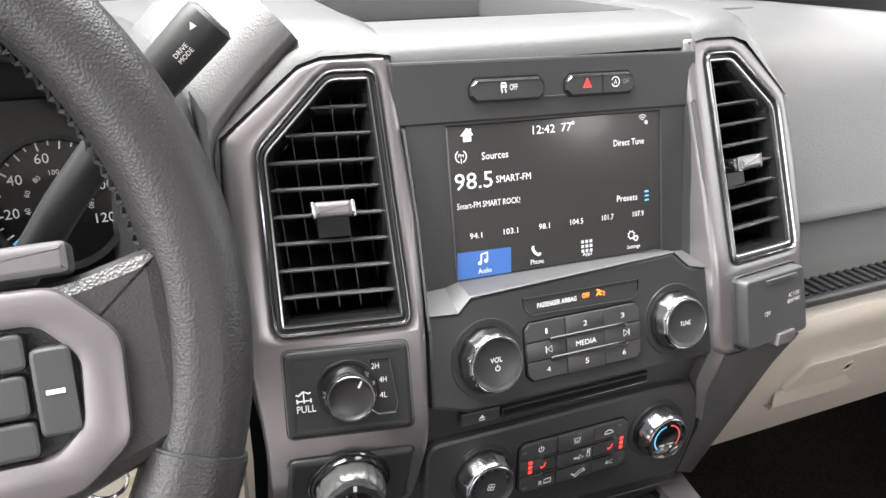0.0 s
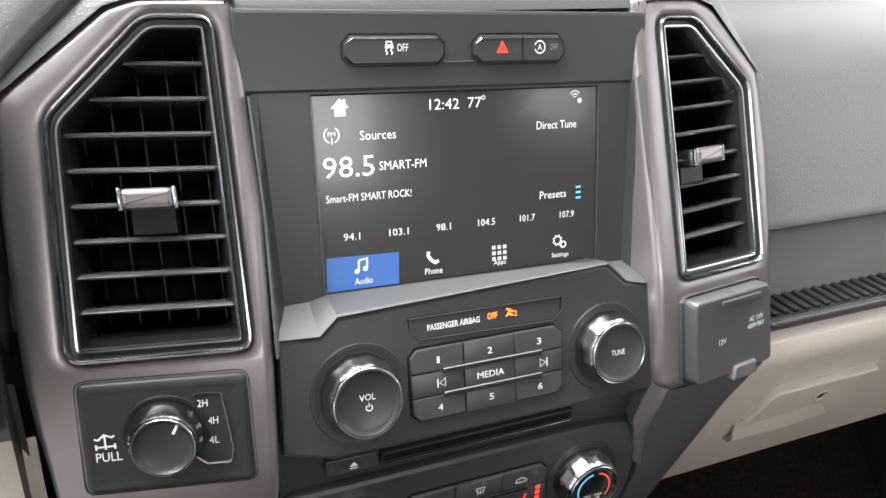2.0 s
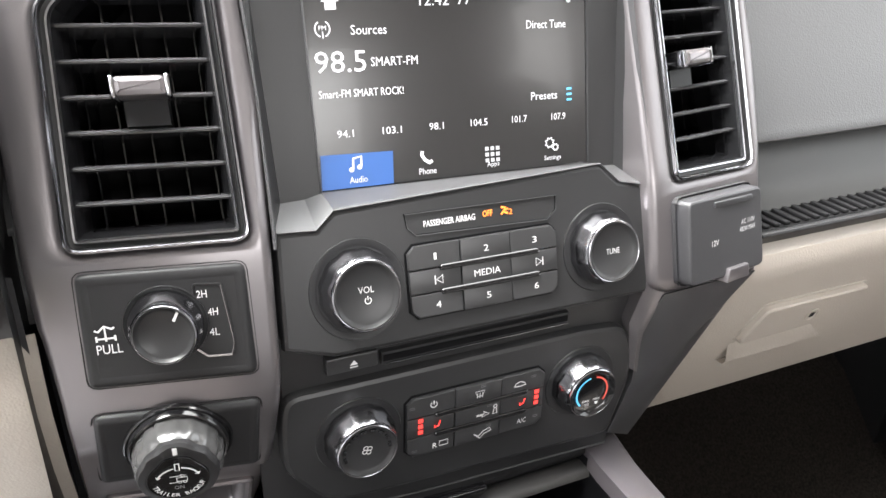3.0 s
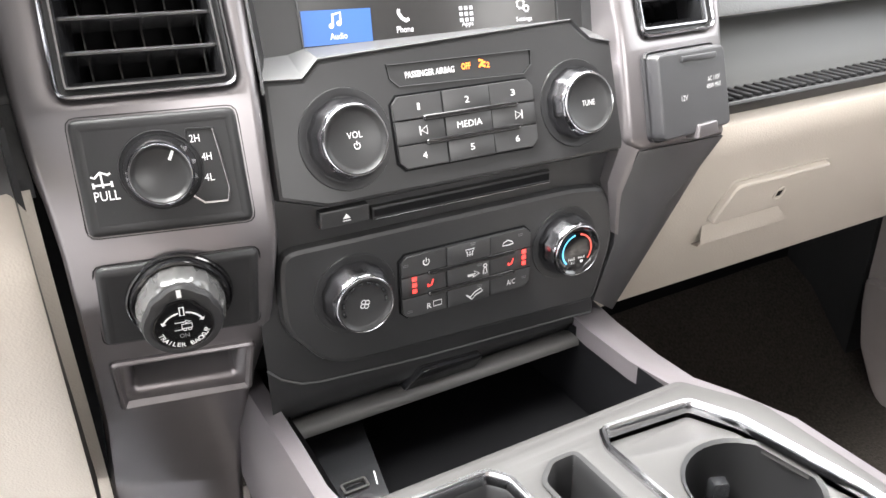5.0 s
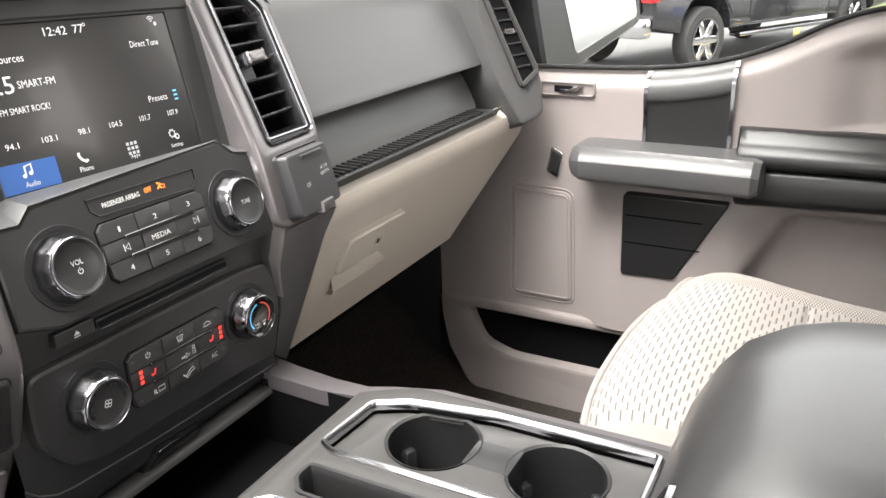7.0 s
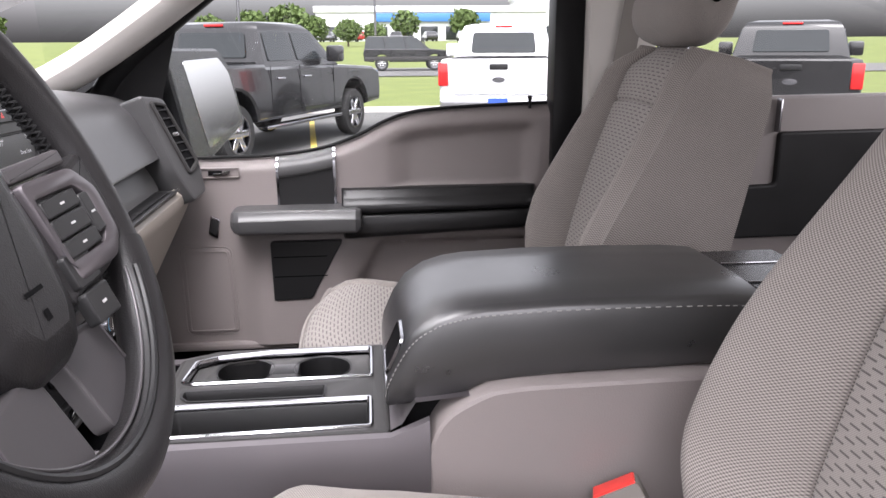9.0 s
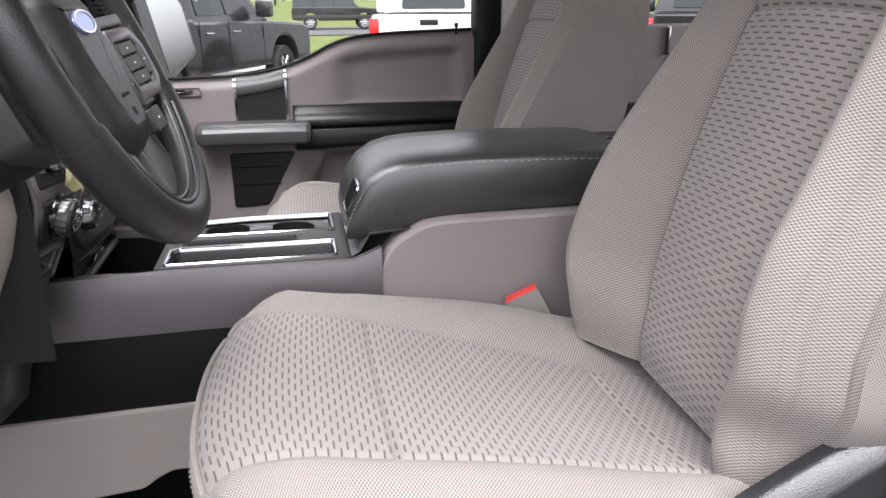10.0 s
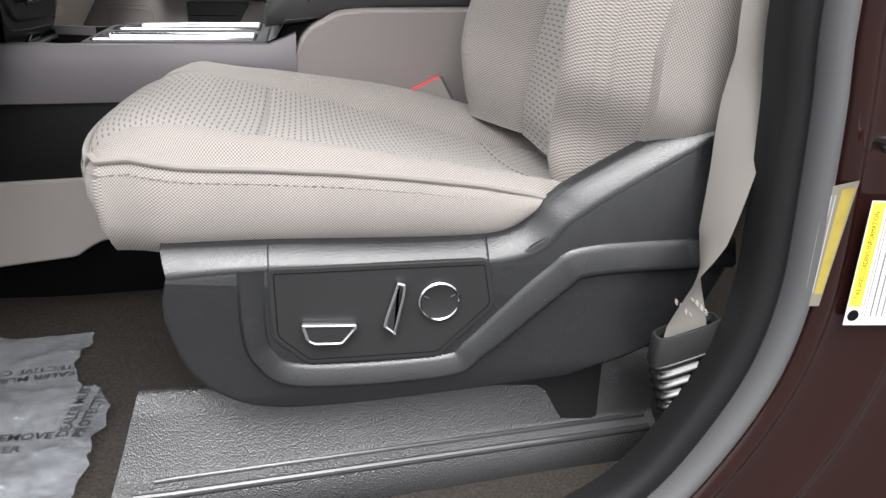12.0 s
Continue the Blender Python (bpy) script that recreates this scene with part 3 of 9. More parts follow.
for side in (-1, 1):  # recess walls with a pale front edge
    bm = bmesh.new()
    if side < 0:
        deep, near = [(-0.1195, 1.411), (-0.1155, 1.300)], [(-0.1255, 1.4125), (-0.1250, 1.360), (-0.1275, 1.290)]
    else:
        deep, near = [(0.1040, 1.411), (0.1000, 1.300)], [(0.1080, 1.4125), (0.1085, 1.360), (0.1120, 1.290)]
    low = [F_SCREEN(*deep[0], 0.001), F_SCREEN((deep[0][0] + deep[1][0]) / 2, 1.356, 0.001), F_SCREEN(*deep[1], 0.001)]
    high = [F_PILLAR(u, v, -0.001) for u, v in near]
    rows = [low, [p.lerp(q, 0.86) for p, q in zip(low, high)], [p.lerp(q, 0.95) + Vector((0, -0.0016, 0)) for p, q in zip(low, high)], high]
    sheet(bm, rows[:3])
    part("recess_wall", bm, M_SATIN, stack, smooth=False)
    bm = bmesh.new()
    sheet(bm, [[p.lerp(q, 0.62) for p, q in zip(low, high)], [p.lerp(q, 0.90) + Vector((0, -0.0035, 0)) for p, q in zip(low, high)], [p.lerp(q, 1.0) + Vector((0, 0.001, 0)) for p, q in zip(low, high)]])
    part("recess_lip", bm, M_LEDGE, stack, "satin grey lip beside the recess")
# ledge that steps down at both ends
top_row = [(-0.1240, 1.3010), (-0.1025, 1.3020), (-0.0925, 1.3045), (0.0800, 1.3045), (0.0905, 1.3020), (0.1125, 1.3010)]
low_row = [(-0.1240, 1.2950), (-0.1030, 1.2938), (-0.0930, 1.3026), (0.0760, 1.3090), (0.0895, 1.2970), (0.1125, 1.2920)]
bm = bmesh.new()
upper = [F_SCREEN(u, v, 0.0016) for u, v in top_row]
lower = [F_MEDIA(u, v, 0.0008) for u, v in low_row]
sheet(bm, [upper, [p.lerp(q, 0.93) + Vector((0, 0, 0.0006)) for p, q in zip(upper, lower)], lower, [p + Vector((0, 0.006, -0.006)) for p in lower]])
part("ledge", bm, M_LEDGE, stack, "satin grey ledge under the screen", edge=25)

# upper panel with two keys
UP = face_of(lambda x, z: screen_depth(x, z) - 0.0020, -0.023)
bm = bmesh.new()
slab(bm, rounded(rect(-0.1285, 0.1150, 1.4105, 1.4510), 0.002, 2), -0.03, 0.0, 0.002, UP)
part("upper_panel", bm, M_SATIN, stack, "black upper panel")
for x0, x1 in ((-0.0745, -0.0190), (-0.0010, 0.0555)):
    bm = bmesh.new()
    o = chamfered(x0, x1, 1.4240, 1.4382, 0.0040)
    rings(bm, o, [(-0.0012, -0.001), (-0.0012, 0.0006), (0.0, -0.0006), (0, 0.0018), (0.0008, 0.0030), (0.0018, 0.0030)], UP, False, True)
    key = part("key", bm, M_SATIN, stack, "black key with a bright upper bevel")
    # chrome strip painted in for the reflection on the black bevel
    bm = bmesh.new()
    rows = [[UP(u, v, w) for u, v, w in ((x0 + 0.0006, 1.4340, a), (x0 + 0.0040, 1.4378 + d, a), (x1 - 0.0040, 1.4378 + d, a), (x1 - 0.0006, 1.4340, a))] for d, a in ((0.0004, 0.0012), (-0.0002, 0.0030), (-0.0012, 0.0035))]
    sheet(bm, rows)
    part("key_bevel", bm, M_DARKCHROME, key)
bm = bmesh.new()
box(bm, -0.0190, -0.0010, 1.4243, 1.4252, 0.0, 0.0012, 0.0003, UP)
part("panel_line", bm, M_LEDGE, stack)


def lettered(body, u, v, wide, high, at, mat, parent, w=0.0006, turn=0.0, bold=0.0):
    """Lettering of a given width and height about (u, v)."""
    letters(body, u, v, high / 0.7, at, mat, parent, w, turn, "CENTER", 1.0, bold, (wide, high))


lettered("OFF", -0.0430, 1.4322, 0.0062, 0.0040, UP, M_WHITE, stack, 0.0034)
stroke("icon", [(-0.0518, 1.4352), (-0.0492, 1.4352), (-0.0484, 1.4324), (-0.0526, 1.4324)], 0.0011, UP, M_WHITE, stack, 0.0034, True)
mark("icon", rect(-0.0522, -0.0488, 1.4322, 1.4338), UP, M_WHITE, stack, 0.0033)
for dx in (-0.0519, -0.0491):
    stroke("icon", [(dx, 1.4318), (dx - 0.0006, 1.4306), (dx + 0.0004, 1.4300), (dx - 0.0003, 1.4288)], 0.0008, UP, M_WHITE, stack, 0.0034)
stroke("hazard_mark", [(0.0125, 1.4292), (0.0185, 1.4292), (0.0155, 1.4348)], 0.0012, UP, M_REDLAMP, stack, 0.0034, True)
stroke("hazard_mark", [(0.0142, 1.4303), (0.0168, 1.4303), (0.0155, 1.4327)], 0.0007, UP, M_REDLAMP, stack, 0.0034, True)
mark("key_joint", rect(0.0280, 0.0286, 1.4242, 1.4380), UP, M_DEEP, stack, 0.0036)
stroke("icon", arc((0.0392, 1.4318), 0.0033, 200, 520), 0.0007, UP, M_WHITE, stack, 0.0034)
lettered("A", 0.0392, 1.4318, 0.0028, 0.0032, UP, M_WHITE, stack, 0.0034)
lettered("OFF", 0.0482, 1.4318, 0.0052, 0.0034, UP, M_FAINT, stack, 0.0034)


# what the screen shows
def show(body, x0, x1, z, high, mat=M_SCREENWHITE):
    """A line of writing from x0 to x1 whose middle stands at height z (given as seen, so the lean is taken off)."""
    u = (x0 + x1) / 2
    lettered(body, u, z + 0.023 * (u + 0.0925), abs(x1 - x0), high, F_SCREEN, mat, screen, 0.0006)


show("12:42", -0.0273, -0.0095, 1.4005, 0.0058)
show("77", -0.0042, 0.0042, 1.4003, 0.0058)
show("Sources", -0.0678, -0.0475, 1.3870, 0.0050)
show("98.5", -0.0891, -0.0606, 1.3716, 0.0112)
show("SMART-FM", -0.0579, -0.0305, 1.3702, 0.0048)
show("Smart-FM SMART ROCK!", -0.0886, -0.0401, 1.3550, 0.0042)
show("Direct Tune", 0.0396, 0.0666, 1.3847, 0.0046)
show("Presets", 0.0414, 0.0597, 1.3441, 0.0046)
for body, x, wide, z in (("94.1", -0.0758, 0.0094, 1.3342), ("103.1", -0.0486, 0.0114, 1.3336), ("98.1", -0.0215, 0.0090, 1.3331), ("104.5", 0.0058, 0.0110, 1.3326), ("101.7", 0.0329, 0.0102, 1.3320), ("107.9", 0.0603, 0.0100, 1.3311)):
    show(body, x - wide / 2, x + wide / 2, z, 0.0040)
for body, x, wide, z in (("Audio", -0.0706, 0.0104, 1.3090), ("Phone", -0.0286, 0.0108, 1.3086), ("Apps", 0.0139, 0.0082, 1.3073), ("Settings", 0.0555, 0.0120, 1.3064)):
    show(body, x - wide / 2, x + wide / 2, z, 0.0036)


def on_screen(x, z):
    return x, z + 0.023 * (x + 0.0925)


def icon_line(pts, width, mat=M_SCREENWHITE, closed=False):
    stroke("screen_icon", [on_screen(*p) for p in pts], width, F_SCREEN, mat, screen, 0.0006, closed)


def icon_patch(pts, mat=M_SCREENWHITE):
    mark("screen_icon", [on_screen(*p) for p in pts], F_SCREEN, mat, screen, 0.0006)


mark("audio_tile", [on_screen(*p) for p in ((-0.0918, 1.3052), (-0.0500, 1.3042), (-0.0491, 1.3222), (-0.0910, 1.3240))], F_SCREEN, M_SCREENBLUE, screen, 0.0003)
icon_patch([(-0.0808, 1.3978), (-0.0808, 1.4018), (-0.0828, 1.4018), (-0.0778, 1.4068), (-0.0758, 1.4050), (-0.0758, 1.4062), (-0.0746, 1.4062), (-0.0746, 1.4040), (-0.0730, 1.4018), (-0.0748, 1.4018), (-0.0748, 1.3978)])
icon_line(arc((0.0055, 1.4027), 0.0010, 0, 360, 12), 0.0005)
icon_line(arc((-0.0832, 1.3885), 0.0040, 120, 250, 14), 0.0007)
icon_line(arc((-0.0832, 1.3885), 0.0040, 60, -70, 14), 0.0007)
icon_line([(-0.0832, 1.3872), (-0.0832, 1.3838)], 0.0006)
show("FM", -0.0852, -0.0812, 1.3890, 0.0022)
for r in (0.0014, 0.0030, 0.0046):
    icon_line([(0.0655 + r * math.sin(a), 1.3985 + r * math.cos(a)) for a in (-0.8, -0.4, 0, 0.4, 0.8)], 0.0007, M_SCREENGREY)
icon_patch([(0.0688 + 0.0016 * math.cos(k * 0.7), 1.3975 + 0.0016 * math.sin(k * 0.7)) for k in range(9)], M_SCREENGREY)
for k in range(3):
    icon_patch([(0.0665, 1.3462 - 0.0032 * k), (0.0700, 1.3462 - 0.0032 * k), (0.0700, 1.3474 - 0.0032 * k), (0.0665, 1.3474 - 0.0032 * k)], M_BLUEMARK)
icon_line([(-0.0732, 1.3150), (-0.0728, 1.3206), (-0.0680, 1.3214), (-0.0684, 1.3160)], 0.0012)
for x, z in ((-0.0742, 1.3147), (-0.0694, 1.3157)):
    icon_patch([(x + 0.0015 * math.cos(k * 0.7), z + 0.0014 * math.sin(k * 0.7)) for k in range(9)])
icon_line([(-0.0314, 1.3200), (-0.0318, 1.3178), (-0.0300, 1.3150), (-0.0272, 1.3132), (-0.0254, 1.3142)], 0.0020)
for i in range(3):
    for j in range(3):
        x, z = 0.0089 + 0.0036 * i, 1.3180 - 0.0034 * j - 0.0001 * i
        icon_patch([(x, z - 0.0022), (x + 0.0024, z - 0.0022), (x + 0.0024, z), (x, z)], M_SCREENGREY)
for x, z, r in ((0.0536, 1.3158, 0.0026), (0.0577, 1.3128, 0.0017)):
    icon_line([(x + r * (1.25 if k % 2 else 0.85) * math.cos(k * math.pi / 8), z + r * (1.25 if k % 2 else 0.85) * math.sin(k * math.pi / 8)) for k in range(16)], 0.0008, M_SCREENWHITE, True)

# ---- media panel ----
bm = bmesh.new()
o = [(-0.1245, 1.2945), (-0.1030, 1.2935), (-0.0930, 1.3022), (0.0760, 1.3086), (0.0895, 1.2966), (0.1125, 1.2915), (0.1155, 1.2295), (0.1080, 1.2245), (-0.1000, 1.2245), (-0.1275, 1.2330)]
slab(bm, o, -0.05, 0.0, 0.0025, F_MEDIA)
media = part("media_panel", bm, M_SATIN, stack, "black radio control panel")
bm = bmesh.new()
o = [(-0.0530, 1.2948), (0.0425, 1.2938), (0.0420, 1.2860), (0.0365, 1.2815), (-0.0475, 1.2838), (-0.0520, 1.2880)]
rings(bm, o, [(-0.0010, -0.001), (-0.0010, 0.0004), (-0.0004, 0.0008), (0.0004, -0.0006)], F_MEDIA, False, True)
part("airbag_indicator", bm, M_DEEP, media, "gloss black strip with amber airbag warning")
stroke("indicator_rim", inset(o, -0.0006), 0.0005, F_MEDIA, M_LEDGE, media, 0.0010, True)
lettered("PASSENGER AIRBAG", -0.0268, 1.2888, 0.0320, 0.0036, F_MEDIA, M_WHITE, media, 0.0006, bold=0.00008)
lettered("OFF", -0.0028, 1.2896, 0.0062, 0.0038, F_MEDIA, M_AMBER, media, 0.0006, bold=0.0001)
stroke("airbag_mark", [(0.0062, 1.2920), (0.0088, 1.2915), (0.0076, 1.2892), (0.0104, 1.2880)], 0.0013, F_MEDIA, M_AMBER, media, 0.0006)
stroke("airbag_mark", [(0.0060, 1.2878), (0.0080, 1.2900), (0.0108, 1.2906)], 0.0010, F_MEDIA, M_AMBER, media, 0.0006)
lettered("2", 0.0122, 1.2888, 0.0024, 0.0032, F_MEDIA, M_AMBER, media, 0.0006)

knob("volume_knob", (-0.0836, 1.2592), 0.0228, F_MEDIA, media, "black volume knob with smoked chrome ring")
knob("tune_knob", (0.0738, 1.2588), 0.0222, F_MEDIA, media, "black tuning knob with smoked chrome ring")
lettered("VOL", -0.0836, 1.2620, 0.0088, 0.0036, F_MEDIA, M_WHITE, media, 0.0136)
lettered("TUNE", 0.0738, 1.2588, 0.0096, 0.0034, F_MEDIA, M_WHITE, media, 0.0136)
stroke("power_mark", arc((-0.0830, 1.2562), 0.0017, 125, 415), 0.0005, F_MEDIA, M_WHITE, media, 0.0136)
stroke("power_mark", [(-0.0830, 1.2565), (-0.0830, 1.2587)], 0.0005, F_MEDIA, M_WHITE, media, 0.0136)


def key_block(x0, x1, z0, z1, at, parent, words):
    """Three columns of three keys, parted by raised fingers."""
    bm = bmesh.new()
    slab(bm, chamfered(x0 - 0.0010, x1 + 0.0010, z0 - 0.0010, z1 + 0.0010, 0.0048), -0.002, 0.0006, 0.0004, at)
    part("key_well", bm, M_DEEP, parent)
    w, h = (x1 - x0) / 3, (z1 - z0) / 3
    for i in range(3):
        for j in range(3):
            a, b = x0 + w * i, z1 - h * (j + 1)
            o = rect(a + 0.00025, a + w - 0.00025, b + 0.00025, b + h - 0.00025)
            if (i, j) in ((0, 0), (2, 0), (0, 2), (2, 2)):
                k = {(0, 2): 0, (2, 2): 1, (2, 0): 2, (0, 0): 3}[(i, j)]
                c, n, m = Vector(o[k]), Vector(o[k - 1]), Vector(o[(k + 1) % 4])
                o = o[:k] + [tuple(c + (n - c).normalized() * 0.004), tuple(c + (m - c).normalized() * 0.004)] + o[k + 1:]
            bm = bmesh.new()
            slab(bm, o, -0.001, 0.0030 + (0.0006 if i == 1 else 0.0), 0.0007, at)
            part("key", bm, M_KEY, parent)
            if words[j][i]:
                n = len(words[j][i])
                lettered(words[j][i], a + w / 2, b + h / 2, 0.0016 if words[j][i] == "1" else 0.0030 if n == 1 else 0.0034 * n if n > 3 else 0.0066, 0.0038, at, M_WHITE, parent, 0.0040)
    for j in (1, 2):
        z = z1 - h * j
        bm = bmesh.new()
        o = rounded(rect(x0 + w * 0.58, x1 - w * 0.42, z - 0.0013, z + 0.0013), 0.0012, 3)
        rings(bm, o, [(-0.0003, 0.0), (-0.0003, 0.0040), (0.0002, 0.0046), (0.0007, 0.0044)], at, False, True)
        part("finger_guide", bm, M_GLOSS, parent, "raised gloss rib between keys")


key_block(-0.0548, 0.0412, 1.2372, 1.2780, F_MEDIA, media, [["1", "2", "3"], ["", "MEDIA", ""], ["4", "5", "6"]])
for s, x in ((-1, -0.0370), (1, 0.0278)):
    stroke("skip_mark", [(x - s * 0.002, 1.2555), (x - s * 0.002, 1.2601), (x + s * 0.0018, 1.2578)], 0.0006, F_MEDIA, M_WHITE, media, 0.0036, True)
    stroke("skip_mark", [(x + s * 0.0026, 1.2553), (x + s * 0.0026, 1.2603)], 0.0007, F_MEDIA, M_WHITE, media, 0.0036)

# disc slot band
BAND = face_of(lambda x, z: -0.0415, -0.010)
bm = bmesh.new()
slab(bm, rect(-0.129, 0.117, 1.180, 1.236), -0.05, 0.0, 0.001, BAND)
band = part("slot_band", bm, M_SATIN, stack, "black band with a disc slot")
bm = bmesh.new()
slab(bm, rounded(rect(-0.1045, -0.0742, 1.2100, 1.2205), 0.001, 2), -0.001, 0.0060, 0.0010, BAND)
part("eject_key", bm, M_KEY, band)
mark("eject_mark", [(-0.0910, 1.2142), (-0.0862, 1.2142), (-0.0886, 1.2172)], BAND, M_WHITE, band, 0.0064)
mark("eject_mark", rect(-0.0910, -0.0862, 1.2126, 1.2133), BAND, M_WHITE, band, 0.0064)
bm = bmesh.new()
slab(bm, rect(-0.0715, 0.0555, 1.2085, 1.2165), 0.0, 0.0040, 0.0010, BAND)
part("slot_lip", bm, M_SATIN, band)
# flat near-black patch paints the shade in the slot
mark("disc_slot", rect(-0.0705, 0.0545, 1.2105, 1.2150), BAND, M_DEEP, band, 0.0044)
# bright strip painted in as the slot's highlight
bm = bmesh.new()
slab(bm, rect(-0.0705, 0.0545, 1.2088, 1.2096), 0.003, 0.0052, 0.0003, BAND)
part("slot_highlight", bm, M_DARKCHROME, band)

# ---- climate panel ----
bm = bmesh.new()
o = rounded([(-0.1295, 1.2015), (0.0700, 1.2010), (0.1010, 1.1975), (0.1110, 1.1760), (0.1115, 1.1500), (0.0990, 1.1085), (0.0850, 1.1080), (-0.0930, 1.1155), (-0.1110, 1.1225), (-0.1325, 1.1500), (-0.1325, 1.1800)], 0.010, 4)
rings(bm, o, [(0, -0.04), (0, -0.002), (0.0012, 0.0010), (0.0035, 0.002)], F_CLIMATE, False, True)
climate = part("climate_panel", bm, M_SATIN, stack, "black climate control panel")
FC, TC = (-0.0868, 1.1642), (0.0680, 1.1618)
fan = knob("fan_knob", FC, 0.0218, F_CLIMATE, climate, "black fan speed knob with smoked chrome ring", 0.0165, w0=0.002)
knob("temperature_knob", TC, 0.0218, F_CLIMATE, climate, "temperature knob with blue and red arc", 0.0165, cap=M_GLOSS, w0=0.002)
for k in range(9):
    a = radians(195 - 24 * k)
    c, s = math.cos(a), math.sin(a)
    bm = bmesh.new()
    slab(bm, [(FC[0] + c * r - s * t, FC[1] + s * r + c * t) for r, t in ((0.0128, -0.0017), (0.0128, 0.0017), (0.0146, 0.0017), (0.0146, -0.0017))], 0.0160, 0.0174, 0.0003, F_CLIMATE)
    part("speed_mark", bm, M_GREYPLASTIC, climate)
for k in range(4):
    a = k * math.pi / 2 + 0.5
    stroke("fan_mark", arc((FC[0] + 0.0017 * math.cos(a), FC[1] + 0.0017 * math.sin(a)), 0.0014, 0, 340, 10), 0.0006, F_CLIMATE, M_WHITE, climate, 0.0168)
stroke("cold_arc", arc(TC, 0.0118, 225, 100), 0.0013, F_CLIMATE, M_BLUEMARK, climate, 0.0170)
stroke("warm_arc", arc(TC, 0.0118, 80, -40), 0.0013, F_CLIMATE, M_REDMARK, climate, 0.0170)
lettered("MAX", TC[0] - 0.0042, TC[1] - 0.0058, 0.0054, 0.0018, F_CLIMATE, M_WHITE, climate, 0.0170)
lettered("A/C", TC[0] - 0.0034, TC[1] - 0.0086, 0.0038, 0.0018, F_CLIMATE, M_WHITE, climate, 0.0170)
lettered("MAX", TC[0] + 0.0042, TC[1] - 0.0058, 0.0054, 0.0018, F_CLIMATE, M_WHITE, climate, 0.0170)
mark("defrost_mark", [(TC[0] + 0.0028, TC[1] - 0.0078), (TC[0] + 0.0056, TC[1] - 0.0078), (TC[0] + 0.0050, TC[1] - 0.0098), (TC[0] + 0.0034, TC[1] - 0.0098)], F_CLIMATE, M_WHITE, climate, 0.0170)
KEY_FACE = face_of(lambda x, z: -0.0475, -0.012)
key_block(-0.0575, 0.0385, 1.1385, 1.1822, KEY_FACE, climate, [["", "", ""], ["", "", ""], ["", "", "A/C"]])
KW = 0.0042
stroke("power_mark", arc((-0.0404, 1.1762), 0.0021, 125, 415), 0.0006, KEY_FACE, M_WHITE, climate, KW)
stroke("power_mark", [(-0.0404, 1.1762), (-0.0404, 1.1790)], 0.0006, KEY_FACE, M_WHITE, climate, KW)
stroke("defrost_mark", [(-0.0124, 1.1775), (-0.0060, 1.1775), (-0.0076, 1.1738), (-0.0108, 1.1738)], 0.0006, KEY_FACE, M_WHITE, climate, KW, True)
for k in range(3):
    stroke("defrost_mark", [(-0.0110 + 0.0018 * k, 1.1726), (-0.0110 + 0.0018 * k, 1.1762)], 0.0005, KEY_FACE, M_WHITE, climate, KW)
stroke("recirculate_mark", [(0.0152, 1.1740), (0.0162, 1.1760), (0.0192, 1.1772), (0.0222, 1.1760), (0.0237, 1.1742), (0.0197, 1.1737)], 0.0007, KEY_FACE, M_WHITE, climate, KW, True)
stroke("person_mark", arc((0.0022, 1.1632), 0.0012, 0, 360, 10), 0.0006, KEY_FACE, M_WHITE, climate, KW)
stroke("person_mark", [(0.0014, 1.1616), (0.0006, 1.1576), (0.0036, 1.1576), (0.0030, 1.1616)], 0.0006, KEY_FACE, M_WHITE, climate, KW, True)
stroke("arrow_mark", [(-0.0108, 1.1592), (-0.0052, 1.1592), (-0.0062, 1.1612), (-0.0020, 1.1588), (-0.0072, 1.1570), (-0.0062, 1.1584), (-0.0108, 1.1584)], 0.0006, KEY_FACE, M_WHITE, climate, KW, True)
stroke("feet_mark", [(-0.0122, 1.1450), (-0.0088, 1.1428), (-0.0056, 1.1458), (-0.0012, 1.1474), (0.0002, 1.1452), (-0.0050, 1.1436), (-0.0078, 1.1408)], 0.0007, KEY_FACE, M_WHITE, climate, KW, True)
lettered("R", -0.0392, 1.1448, 0.0030, 0.0038, KEY_FACE, M_WHITE, climate, KW)
stroke("rear_mark", rect(-0.0362, -0.0304, 1.1436, 1.1472), 0.0006, KEY_FACE, M_WHITE, climate, KW, True)
for x in (-0.0490, 0.0322):
    for k in range(3):
        mark("heat_lamp", rect(x - 0.0016, x + 0.0016, 1.1563 + 0.0042 * k, 1.1592 + 0.0042 * k), KEY_FACE, M_REDLAMP, climate, KW)
    xs = -0.0375 if x < 0 else 0.0222
    stroke("seat_mark", [(xs + 0.0016, 1.1632), (xs + 0.0004, 1.1596), (xs - 0.0022, 1.1588), (xs - 0.0020, 1.1606)], 0.0010, KEY_FACE, M_REDLAMP, climate, KW)
for x, z in ((-0.0545, 1.1765), (-0.0070, 1.1808), (0.0290, 1.1790), (-0.0020, 1.1648), (-0.0020, 1.1495), (-0.0530, 1.1440), (0.0325, 1.1470)):
    stroke("lamp_slot", rect(x - 0.0016, x + 0.0016, z - 0.0006, z + 0.0006), 0.0003, KEY_FACE, M_FAINT, climate, KW, True)

